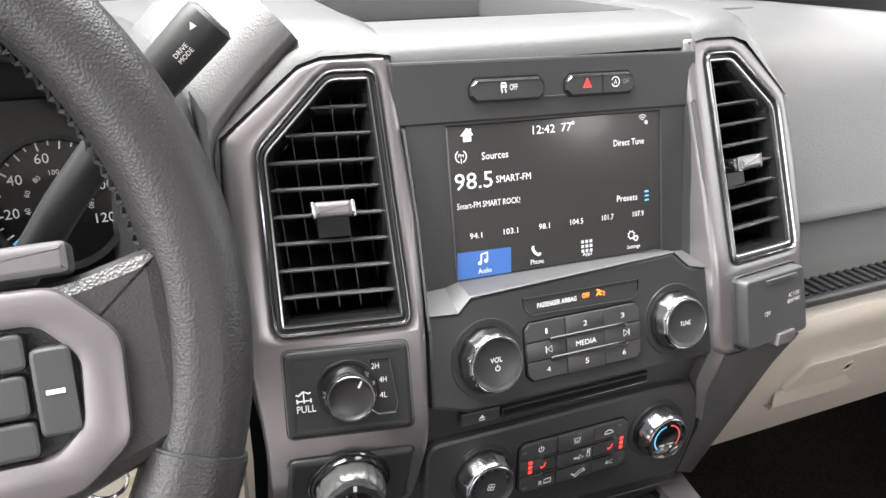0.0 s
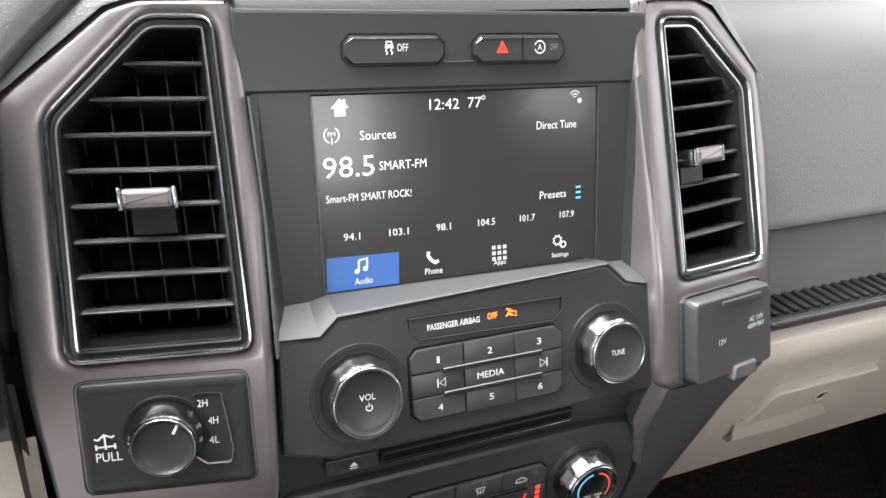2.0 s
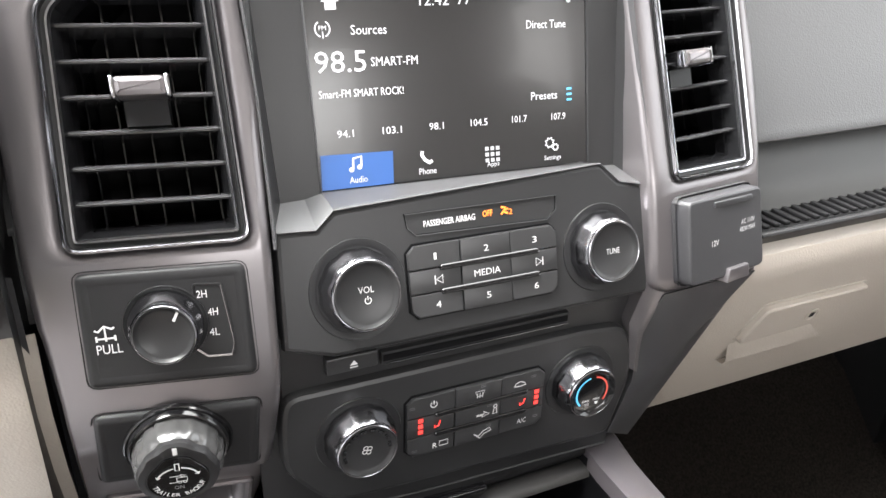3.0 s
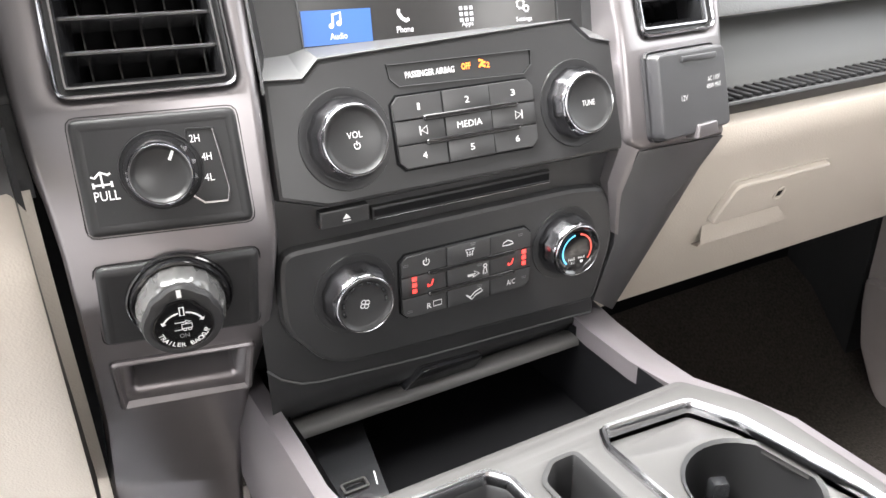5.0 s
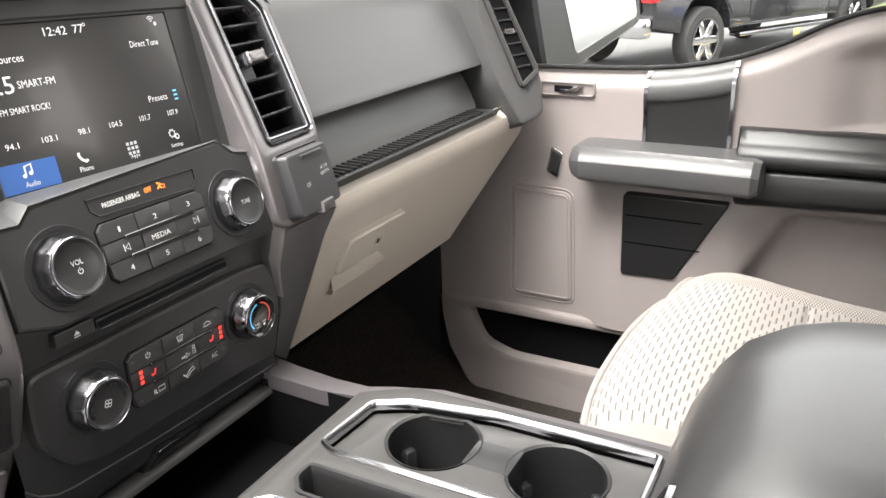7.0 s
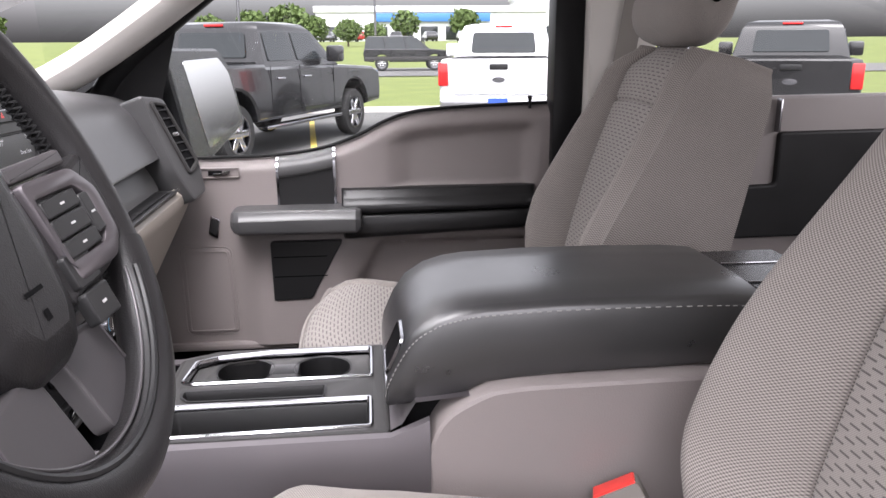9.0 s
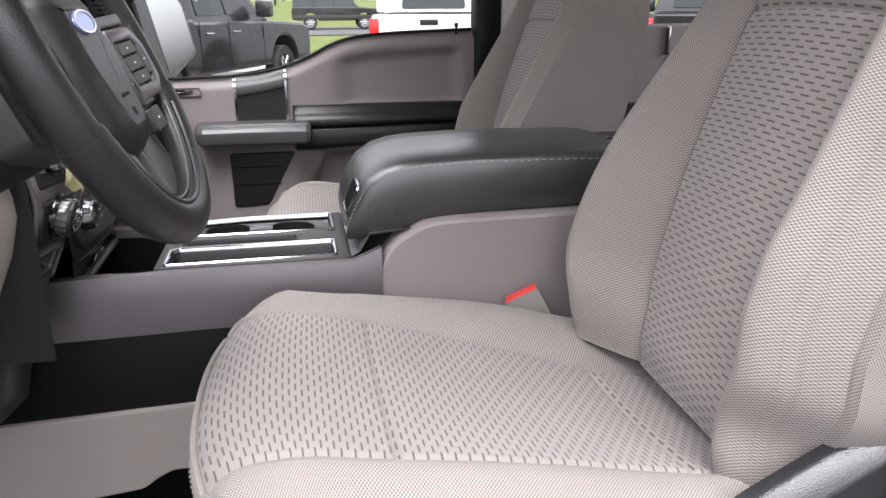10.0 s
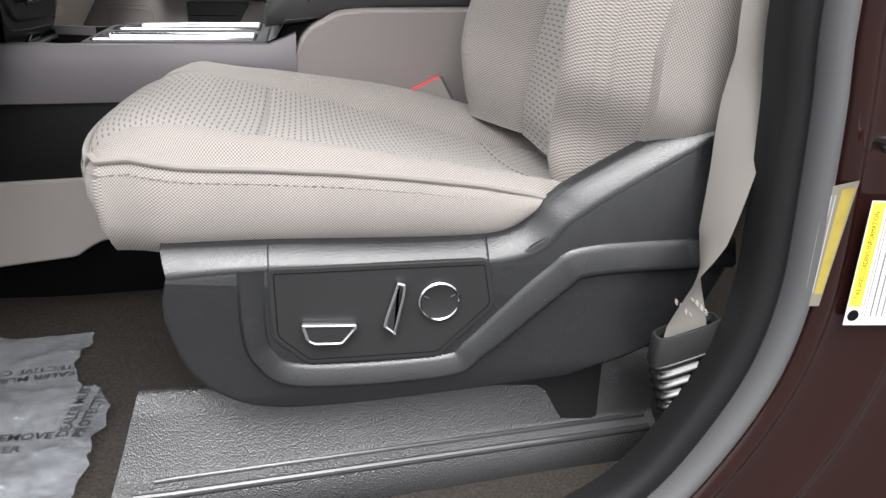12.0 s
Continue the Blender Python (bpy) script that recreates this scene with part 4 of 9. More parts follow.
# skirt and lip below the climate panel
bm = bmesh.new()
rows = []
for x, zc in ((-0.1440, 1.1240), (-0.1360, 1.1150), (-0.1240, 1.1080), (-0.1100, 1.1052), (-0.0700, 1.1020), (-0.0390, 1.0995), (0.0300, 1.0965), (0.0850, 1.0940), (0.1020, 1.0930)):
    rows.append([Vector((x, 0.02, 1.190)), Vector((x, -0.0390, 1.187)), Vector((x, -0.0405, 1.150)), Vector((x, -0.0415, zc + 0.003)), Vector((x, -0.0410, zc + 0.0005))])
sheet(bm, rows)
skirt = part("skirt", bm, M_SATIN, stack, "smooth black skirt under the climate panel", edge=50)
bm = bmesh.new()
tube(bm, [r[-1] + Vector((0, -0.0004, -0.0004)) for r in rows], 0.0007, 6)
part("seam", bm, M_LEDGE, skirt, "thin bright seam")
bm = bmesh.new()
lip = [[r[-1] + Vector((0, 0.0010, -0.0008)), r[-1] + Vector((0, 0.0005, -0.006)), Vector((r[0].x, -0.0395, 1.0865)), Vector((r[0].x, -0.0340, 1.0790)), Vector((r[0].x, -0.0200, 1.0745)), Vector((r[0].x, 0.03, 1.0740))] for r in rows]
sheet(bm, lip)
part("lower_lip", bm, M_BLACK, stack, "rounded black lip over the tray", edge=60)
bm = bmesh.new()
FL = lambda u, v, w: Vector((u, -0.0440 + 0.35 * (1.092 - v) - w, v))
slab(bm, [(-0.0560, 1.0770), (-0.0440, 1.0915), (-0.0400, 1.0930), (0.0030, 1.0905), (0.0050, 1.0880), (0.0000, 1.0780)], -0.006, 0.0035, 0.0020, FL)
part("tray_flap", bm, M_GLOSS, stack, "small glossy flap over the tray")

# ---- left switches: drive selector, trailer knob, cubby ----
def side_panel(o, name, label):
    bm = bmesh.new()
    o = rounded(o, 0.004, 3)
    rings(bm, o, [(-0.0014, -0.003), (-0.0014, 0.0003), (-0.0003, -0.0004), (0, 0.0013), (0.0010, 0.0024), (0.0030, 0.0030), (0.0055, 0.0024)], F_PILLAR, False, True)
    return part(name, bm, M_BLACK, stack, label)


drive = side_panel([(-0.2220, 1.2305), (-0.1430, 1.2282), (-0.1428, 1.2862), (-0.2200, 1.2874)], "drive_selector", "black four-wheel-drive selector panel")
DC = (-0.1826, 1.2598)
knob("selector_knob", DC, 0.0176, F_PILLAR, drive, "black rotary selector with smoked chrome ring", 0.0165, teeth=0, w0=0.0028, dish=1.12)
mark("pointer", [(-0.1782, 1.2662), (-0.1770, 1.2656), (-0.1742, 1.2708), (-0.1753, 1.2714)], F_PILLAR, M_WHITE, drive, 0.0182)
bm = bmesh.new()
o = [(-0.1680, 1.2785), (-0.1548, 1.2775), (-0.1518, 1.2475), (-0.1535, 1.2402), (-0.1650, 1.2405), (-0.1705, 1.2450)]
rings(bm, rounded(o, 0.0015, 2), [(-0.0004, 0.0020), (-0.0002, 0.0031), (0.0003, 0.0031), (0.0008, 0.0022)], F_PILLAR, False, True)
part("selector_plate", bm, M_BLACK, drive)
stroke("bracket", [(-0.1700, 1.2452), (-0.1652, 1.2410), (-0.1540, 1.2406)], 0.0010, F_PILLAR, M_CHROME, drive, 0.0036)
stroke("bracket", [(-0.1540, 1.2406), (-0.1522, 1.2470), (-0.1552, 1.2772)], 0.0004, F_PILLAR, M_DARKCHROME, drive, 0.0036)
for body, x, z in (("2H", -0.1644, 1.2734), ("4H", -0.1603, 1.2639), ("4L", -0.1608, 1.2535)):
    lettered(body, x, z, 0.0048, 0.0038, F_PILLAR, M_WHITE, drive, 0.0036)
lettered("PULL", -0.2095, 1.2506, 0.0118, 0.0048, F_PILLAR, M_WHITE, drive, 0.0036)
stroke("axle_mark", [(-0.2150, 1.2604), (-0.2135, 1.2596), (-0.2105, 1.2622), (-0.2072, 1.2606), (-0.2060, 1.2614)], 0.0010, F_PILLAR, M_WHITE, drive, 0.0036)
stroke("axle_mark", [(-0.2104, 1.2618), (-0.2104, 1.2560)], 0.0008, F_PILLAR, M_WHITE, drive, 0.0036)
stroke("axle_mark", [(-0.2146, 1.2560), (-0.2062, 1.2560)], 0.0009, F_PILLAR, M_WHITE, drive, 0.0036)
for dx in (-0.2146, -0.2104, -0.2062):
    stroke("axle_mark", [(dx, 1.2546), (dx, 1.2574)], 0.0010, F_PILLAR, M_WHITE, drive, 0.0036)

trailer = side_panel([(-0.2262, 1.1635), (-0.1452, 1.1602), (-0.1434, 1.2122), (-0.2236, 1.2140)], "trailer_switch", "black trailer steering switch panel")
C = (-0.1853, 1.1895)
bm = bmesh.new()
lathe(bm, C, [(0.0275, 0.002), (0.0270, 0.0042), (0.0262, 0.0046), (0.0258, 0.0038), (0.0252, 0.0060), (0.0246, 0.0075), (0.0236, 0.0078), (0.0230, 0.0066)], F_PILLAR, 72)
tk = part("trailer_knob", bm, M_GLOSS, trailer, "large black knob for backing a trailer")
bm = bmesh.new()
lathe(bm, C, [(0.0228, 0.006), (0.0226, 0.0150), (0.0218, 0.0185), (0.0206, 0.0205), (0.0196, 0.0208)], F_PILLAR, 108, 0.030, 18, cap1=False)
part("grip_ring", bm, M_GRIP, tk, "fluted pale-edged grip")
bm = bmesh.new()
lathe(bm, C, [(0.0202, 0.0195), (0.0200, 0.0230), (0.0192, 0.0244), (0.0160, 0.0250), (0.0152, 0.0246)], F_PILLAR, 72, cap1=True)
part("cap", bm, M_SATIN, tk)
bm = bmesh.new()
lathe(bm, C, [(0.0150, 0.0244), (0.0148, 0.0254), (0.0140, 0.0252)], F_PILLAR, 56)
part("knob_disc", bm, M_GLOSS, tk)
TW = 0.0260
for k, ch in enumerate("TRAILER BACKUP"):
    a = 196 + 148 * k / 13
    letters(ch, C[0] + 0.0118 * math.cos(radians(a)), C[1] + 0.0118 * math.sin(radians(a)), 0.0040, F_PILLAR, M_WHITE, trailer, TW, a + 90, bold=0.00006)
for a0, a1 in ((152, 100), (28, 80)):
    stroke("turn_arrow", arc(C, 0.0105, a0, a1, 10), 0.0010, F_PILLAR, M_WHITE, trailer, TW)
    tip = arc(C, 0.0105, a0, a0 + (10 if a0 > 90 else -10), 1)
    mark("turn_arrow", [arc(C, 0.0122, a0, a0, 1)[0], arc(C, 0.0088, a0, a0, 1)[0], tip[1]], F_PILLAR, M_WHITE, trailer, TW)
stroke("pointer", rect(C[0] - 0.0010, C[0] + 0.0010, C[1] + 0.0085, C[1] + 0.0125), 0.0006, F_PILLAR, M_WHITE, trailer, TW, True)
mark("pointer", rect(C[0] - 0.0011, C[0] + 0.0011, C[1] + 0.0168, C[1] + 0.0192), F_PILLAR, M_WHITE, trailer, 0.0254)
stroke("trailer_mark", [(C[0] - 0.0045, C[1] - 0.001), (C[0] - 0.0008, C[1] - 0.001), (C[0] - 0.0008, C[1] + 0.0026), (C[0] + 0.0042, C[1] + 0.0026), (C[0] + 0.0042, C[1] - 0.0004), (C[0] - 0.0008, C[1] - 0.0004)], 0.0006, F_PILLAR, M_WHITE, trailer, TW)
for dx in (0.0006, 0.0030):
    stroke("trailer_mark", arc((C[0] + dx, C[1] - 0.0012), 0.0008, 0, 360, 8), 0.0005, F_PILLAR, M_WHITE, trailer, TW)
stroke("trailer_mark", [(C[0] - 0.0040, C[1] + 0.0040), (C[0] + 0.0014, C[1] + 0.0040), (C[0] + 0.0010, C[1] + 0.0050), (C[0] + 0.0038, C[1] + 0.0040), (C[0] + 0.0010, C[1] + 0.0030)], 0.0006, F_PILLAR, M_WHITE, trailer, TW)
lettered("ON", C[0], C[1] - 0.0052, 0.0048, 0.0030, F_PILLAR, M_FAINT, trailer, TW)

bm = bmesh.new()
o = rounded([(-0.2255, 1.1025), (-0.1488, 1.0990), (-0.1472, 1.1442), (-0.2268, 1.1480)], 0.004, 3)
rings(bm, o, [(-0.0006, -0.002), (-0.0002, 0.0018), (0.0010, 0.0030), (0.0025, 0.0028), (0.0050, -0.0010), (0.0085, -0.0060), (0.0100, -0.0120)], F_PILLAR, False, False)
cub = part("cubby", bm, M_TRIM, stack, "small open storage cubby framed in grey trim")
bm = bmesh.new()
rings(bm, CUBBY, [(-0.003, -0.001), (-0.001, -0.010), (0.002, -0.05)], F_PILLAR, False, True)
part("cubby_back", bm, M_BLACK, cub)

# ---- power socket cover on the other pillar ----
SOCKET = face_of(lambda x, z: -0.0475 + 0.19 * (z - 1.28) + 0.17 * (x - 0.128))
bm = bmesh.new()
o = rounded([(0.1310, 1.2250), (0.2070, 1.2228), (0.1990, 1.2790), (0.1260, 1.2815)], 0.0055, 3)
rings(bm, o, [(-0.0018, -0.003), (-0.0018, 0.0006), (-0.0004, -0.0008), (0, 0.0078), (0.0006, 0.0092), (0.0016, 0.0098)], SOCKET, False, True)
socket = part("power_socket_cover", bm, M_LOWTRIM, stack, "grained grey cover over the power sockets")
lettered("12V", 0.1530, 1.2500, 0.0068, 0.0038, SOCKET, M_WHITE, socket, 0.0103)
lettered("AC 110V", 0.1855, 1.2585, 0.0140, 0.0034, SOCKET, M_WHITE, socket, 0.0103)
lettered("400W MAX", 0.1855, 1.2535, 0.0165, 0.0034, SOCKET, M_WHITE, socket, 0.0103)
bm = bmesh.new()
slab(bm, rounded([(0.1640, 1.2205), (0.1880, 1.2200), (0.1865, 1.2295), (0.1660, 1.2300)], 0.0012, 2), 0.002, 0.0125, 0.001, SOCKET)
part("cover_tab", bm, M_TRIM, socket, "pale lift tab")
bm = bmesh.new()
slab(bm, rounded([(0.1500, 1.2735), (0.1880, 1.2720), (0.1880, 1.2755), (0.1500, 1.2772)], 0.001, 2), 0.006, 0.0112, 0.0006, SOCKET)
part("cover_hinge", bm, M_LOWTRIM, socket)


# ---- dashboard round the stack ----
dash = thing("dashboard", (0.3, 0.2, 1.2), "dark grey grained dashboard with a pale lower part", "dashboard")


def loft_x(bm, profiles, n=24):
    """A skin over profiles of (y, z) at several x."""
    xs = [x for x, _ in profiles]
    rows = []
    for i in range(n + 1):
        x = xs[0] + (xs[-1] - xs[0]) * i / n
        k = min(max(j for j in range(len(xs)) if xs[j] <= x + 1e-9), len(xs) - 2)
        t = (x - xs[k]) / (xs[k + 1] - xs[k])
        rows.append([Vector((x, a[0] * (1 - t) + b[0] * t, a[1] * (1 - t) + b[1] * t)) for a, b in zip(profiles[k][1], profiles[k + 1][1])])
    return sheet(bm, rows)


def pad_profile(drop=0.0, deep=0.0):
    return curve([(0.09, 1.283), (0.022 + deep, 1.283), (0.016 + deep, 1.287), (0.020 + deep, 1.297), (0.044 + deep, 1.355 - drop * 0.4), (0.066 + deep, 1.402 - drop * 0.8), (0.10 + deep, 1.432 - drop), (0.17, 1.449 - drop), (0.36, 1.452 - drop), (0.66, 1.425 - drop)], 44)


bm = bmesh.new()
loft_x(bm, [(0.205, pad_profile()), (0.45, pad_profile(0.010)), (0.66, pad_profile(0.030)), (0.80, pad_profile(0.045))], 30)
part("passenger_pad", bm, M_PAD, dash, "dark grey grained pad before the passenger", edge=50)
bm = bmesh.new()
loft_x(bm, [(-0.80, pad_profile(0.03, 0.03)), (-0.62, pad_profile(0.01, 0.03)), (-0.215, pad_profile(-0.01, 0.02))], 20)
part("driver_pad", bm, M_PAD, dash, "dark grey grained pad behind the wheel", edge=50)

# middle deck with an open bin
bm = bmesh.new()
deck = curve([(0.022, 1.4480), (0.027, 1.4570), (0.042, 1.4655), (0.068, 1.4690)], 10)
sheet(bm, [[Vector((x, y, z)) for y, z in deck] for x in (-0.127, -0.06, 0.0, 0.06, 0.127)])
part("deck_roll", bm, M_PAD, dash, "rolled front of the dashboard deck")
bm = bmesh.new()
at = lambda u, v, w: Vector((u, v, 1.469 + w - 0.02 * max(0, v - 0.2)))
plate(bm, rect(-0.215, 0.215, 0.068, 0.66), [rounded([(-0.125, 0.083), (0.108, 0.083), (0.075, 0.30), (-0.110, 0.30)], 0.006, 3)], -0.002, 0.0, 0.002, at)
part("deck", bm, M_PAD, dash, "grained top deck")
bm = bmesh.new()
rings(bm, rounded([(-0.125, 0.083), (0.108, 0.083), (0.075, 0.30), (-0.110, 0.30)], 0.006, 3), [(0, 1.469), (0.004, 1.460), (0.006, 1.437), (0.012, 1.432)], flat, False, True)
part("deck_bin", bm, M_PAD, dash, "open bin in the deck")
for s in (-1, 1):
    shift = 0.0 if s < 0 else -0.011
    drop = 0.0 if s < 0 else -0.004
    edge_line = [(0.1255, 1.4480), (0.1265, 1.4560), (0.1400, 1.4575), (0.1700, 1.4565), (0.1850, 1.4520), (0.2375, 1.4120), (0.2420, 1.3700)]
    crown = [(0.1250, 1.4660), (0.1290, 1.4710), (0.1400, 1.4745), (0.1880, 1.4745), (0.2020, 1.4690), (0.2440, 1.4240), (0.2470, 1.3800)]
    if s > 0:
        edge_line, crown = edge_line[:5] + [(0.2310, 1.4035)], crown[:5] + [(0.2350, 1.4120)]
    bm = bmesh.new()
    rows = []
    for blend, deep in ((0.0, -0.001), (0.25, 0.003), (0.6, 0.012), (0.9, 0.028), (1.0, 0.05), (1.0, 0.12), (1.0, 0.27)):
        row = []
        for (u, v), (uc, vc) in zip(edge_line, crown):
            x, z = u + (uc - u) * blend, v + (vc - v) * blend
            row.append(Vector((s * x + shift, pillar_depth(s * u + shift, v + drop) + deep, z + drop - (0.004 if deep > 0.2 else 0))))
        rows.append(row)
    sheet(bm, rows)
    part("pillar_cap", bm, M_PAD, dash, "grained cap over the vent pillar", edge=40)

# grained surround between the vent pillar and the gauges
bm = bmesh.new()
spine = curve([(-0.262, 1.255), (-0.2520, 1.300), (-0.2440, 1.370), (-0.2370, 1.408), (-0.2080, 1.440), (-0.1800, 1.464)], 26)
rows = []
for i, p in enumerate(spine):
    q, r = Vector(spine[max(i - 1, 0)]), Vector(spine[min(i + 1, 26)])
    t = (r - q).normalized()
    n = Vector((-t.y, t.x))
    y0 = pillar_depth(p[0], p[1])
    rows.append([Vector((p[0] + n.x * d, y0 + dy, p[1] + n.y * d * (1.0 if i > 9 else 0.2))) for d, dy in ((-0.004, 0.03), (0.0, 0.006), (0.004, 0.001), (0.010, 0.000), (0.018, 0.004), (0.030, 0.014), (0.044, 0.030), (0.058, 0.055), (0.066, 0.085))])
sheet(bm, rows)
part("cluster_surround", bm, M_PAD, dash, "dark grey grained surround beside the gauges", edge=60)
bm = bmesh.new()
sheet(bm, [[Vector((-0.340, 0.040, z)), Vector((-0.300, 0.010, z)), Vector((-0.262, -0.010, z)), Vector((-0.247, -0.016, z))] for z in (1.225, 1.25, 1.285)])
louver = part("louver_panel", bm, M_LEDGE, dash, "dark panel with three short slots")
for k in range(3):
    bm = bmesh.new()
    box(bm, -0.302, -0.288, 0.002, 0.012, 1.266 - 0.007 * k, 1.2685 - 0.007 * k, 0.0006)
    part("slot", bm, M_DEEP, louver)

# tray over the glove box, with a ribbed mat
bm = bmesh.new()
extrude(bm, [(-0.018, 1.2225), (0.10, 1.2225), (0.10, 1.284), (0.104, 1.284), (0.104, 1.215), (-0.014, 1.215)], 0, 0.20, 0.66)
tray = part("open_tray", bm, M_SATIN, dash, "long black open tray above the glove box", smooth=False)
bm = bmesh.new()
box(bm, 0.243, 0.64, -0.009, 0.086, 1.2224, 1.2232, 0.0002)
mat_base = part("ribbed_mat", bm, M_RUBBER, tray, "ribbed black rubber mat")
for k in range(36):
    bm = bmesh.new()
    box(bm, 0.245 + 0.0108 * k, 0.2505 + 0.0108 * k, -0.008, 0.085, 1.2230, 1.2262, 0.001)
    part("rib", bm, M_RUBBER, mat_base)
bm = bmesh.new()
extrude(bm, curve([(0.10, 1.2240), (0.024, 1.2245), (0.018, 1.2280), (0.026, 1.248), (0.040, 1.272), (0.050, 1.284)], 16) + [(0.10, 1.284)], 0, 0.232, 0.655)
part("tray_fascia", bm, M_COVER, tray, "smooth dark fascia strip above the tray")
bm = bmesh.new()
tube(bm, [(0.24, -0.020, 1.2255), (0.45, -0.020, 1.2255), (0.665, -0.018, 1.2240)], 0.0022, 8)
part("tray_edge", bm, M_SATIN, tray)

# side pod with the outer vent
POD = face_of(lambda x, z: -0.030 + 0.36 * (z - 1.25) - 0.36 * (x - 0.70))
bm = bmesh.new()
o = rounded([(0.668, 1.410), (0.735, 1.400), (0.756, 1.258), (0.738, 1.205), (0.684, 1.194), (0.664, 1.262)], 0.010, 4)
rings(bm, o, [(0, -0.16), (0, -0.006), (0.003, -0.001), (0.007, 0.0)], POD, False, True)
pod = part("side_pod", bm, M_PAD, dash, "grey pod with an upright vent")
bm = bmesh.new()
v3 = rounded([(0.690, 1.390), (0.722, 1.384), (0.744, 1.268), (0.708, 1.252)], 0.005, 3)
rings(bm, v3, [(-0.006, 0.0), (-0.006, 0.004), (-0.003, 0.006), (0.001, 0.005), (0.003, -0.006)], POD, False, False)
side_vent = part("side_vent", bm, M_SILVERTRIM, pod, "upright side air vent with pale rim")
# no hole here: a flat near-black sheet paints the duct's shade
bm = bmesh.new()
bm.faces.new([bm.verts.new(POD(u, v, 0.0012)) for u, v in inset(v3, 0.001)])
part("duct", bm, M_DEEP, side_vent, smooth=False)
for k in range(7):
    z = 1.376 - 0.0165 * k
    bm = bmesh.new()
    a = 0.693 + (1.388 - z) * 0.13
    slab(bm, rect(a + 0.001, a + 0.028, z - 0.0011, z + 0.0011), 0.0008, 0.0042, 0.0004, POD)
    part("slat", bm, M_SATIN, side_vent)
bm = bmesh.new()
slab(bm, rounded(rect(0.704, 0.722, 1.3225, 1.3305), 0.002, 2), -0.004, 0.007, 0.001, POD)
part("tab", bm, M_CHROME, side_vent)

# glove box
def glove_depth(x, z):
    return -0.022 + 0.40 * max(0.0, 1.195 - z) + (0.8 * (z - 1.200) ** 2 / 0.022 if z > 1.200 else 0) + 0.00 * x


GLOVE = face_of(glove_depth)
glove = thing("glove_box", (0.45, 0.06, 1.03), "pale tan glove box door with a recessed latch", "glove box")
bm = bmesh.new()
rows = []
for i in range(25):
    t = i / 24
    row = []
    for j in range(15):
        s = j / 14
        z = 1.2215 - (1.2215 - 1.030) * s
        left = 0.216 - 0.085 * max(0, (1.19 - z) / 0.16) if z < 1.19 else 0.216
        right = 0.752 if z > 1.165 else 0.752 - (1.165 - z) * 1.05
        x = left + (right - left) * t
        row.append(Vector((x, glove_depth(x, z), z)))
    rows.append(row)
g = sheet(bm, rows)
part("door", bm, M_TAN, glove)
bm = bmesh.new()
sheet(bm, [[Vector((x, 0.046, 1.030)), Vector((x, 0.16, 1.015)), Vector((x, 0.30, 1.0))] for x in (0.14, 0.60)])
part("underside", bm, M_BLACK, glove)
latch_o = rounded([(0.272, 1.1080), (0.360, 1.1100), (0.4035, 1.1470), (0.281, 1.1485)], 0.0060, 3)
bm = bmesh.new()
rings(bm, latch_o, [(-0.0022, -0.0005), (-0.0020, 0.0010), (-0.0006, 0.0008), (0.0, 0.0), (0.0, 0.0050), (0.0007, 0.0060), (0.0018, 0.0064)], GLOVE, False, True)
latch = part("latch", bm, M_TAN, glove, "tan latch paddle with a key lock")
bm = bmesh.new()
sheet(bm, [[GLOVE(u, v, w) for u, v, w in row] for row in (
    [(0.2700, 1.1050, -0.001), (0.2690, 1.0885, 0.0075), (0.2680, 1.0850, 0.0070), (0.2670, 1.0825, -0.001)],
    [(0.3200, 1.1040, -0.001), (0.3260, 1.0880, 0.0075), (0.3270, 1.0846, 0.0070), (0.3280, 1.0820, -0.001)],
    [(0.3660, 1.1030, -0.001), (0.3850, 1.0875, 0.0070), (0.3880, 1.0840, 0.0065), (0.3900, 1.0815, -0.001)])])
part("finger_ledge", bm, M_TAN, latch, "tan ledge below the paddle", edge=40)
bm = bmesh.new()
lathe(bm, (0.3460, 1.1265), [(0.0072, 0.0055), (0.0072, 0.0072), (0.0060, 0.0074), (0.0056, 0.0058), (0.0, 0.0056)], GLOVE, 24)
lock = part("key_lock", bm, M_TAN, latch)
# flat near-black patch paints the shade in the keyhole
mark("keyhole", rect(0.3430, 0.3490, 1.1235, 1.1295), GLOVE, M_DEEP, lock, 0.0066)

# knee panel on the driver's side
bm = bmesh.new()
rows = []
for x in (-0.80, -0.6, -0.45, -0.36, -0.30, -0.27, -0.252, -0.243):
    near = max(0.0, min(1.0, (x + 0.45) / 0.20))
    row = []
    for i in range(15):
        q = i / 14
        z = 1.230 + 0.022 * near - (0.29 + 0.03 * near) * q
        row.append(Vector((x, (0.035 + 0.12 * q ** 1.5) * (1 - near) + near * (along(PILLAR_LINE, z) + 0.036), z)))
    rows.append(row)
sheet(bm, rows)
part("knee_panel", bm, M_TAN, dash, "pale tan knee panel under the wheel")
bm = bmesh.new()
sheet(bm, [[Vector((x, 0.037, 1.230)), Vector((x, 0.045, 1.26)), Vector((x, 0.065, 1.30)), Vector((x, 0.075, 1.42))] for x in (-0.80, -0.5, -0.242)])
part("fascia", bm, M_PAD, dash, "black fascia behind the wheel")
bm = bmesh.new()
sheet(bm, [[Vector((-0.25, y, z)) for z in (1.02, 1.10, 1.30, 1.44)] for y in (-0.035, 0.08)])
part("pillar_side", bm, M_BLACK, dash)
bm = bmesh.new()
box(bm, -0.80, 0.80, 0.30, 0.34, 0.60, 1.45, 0.004)
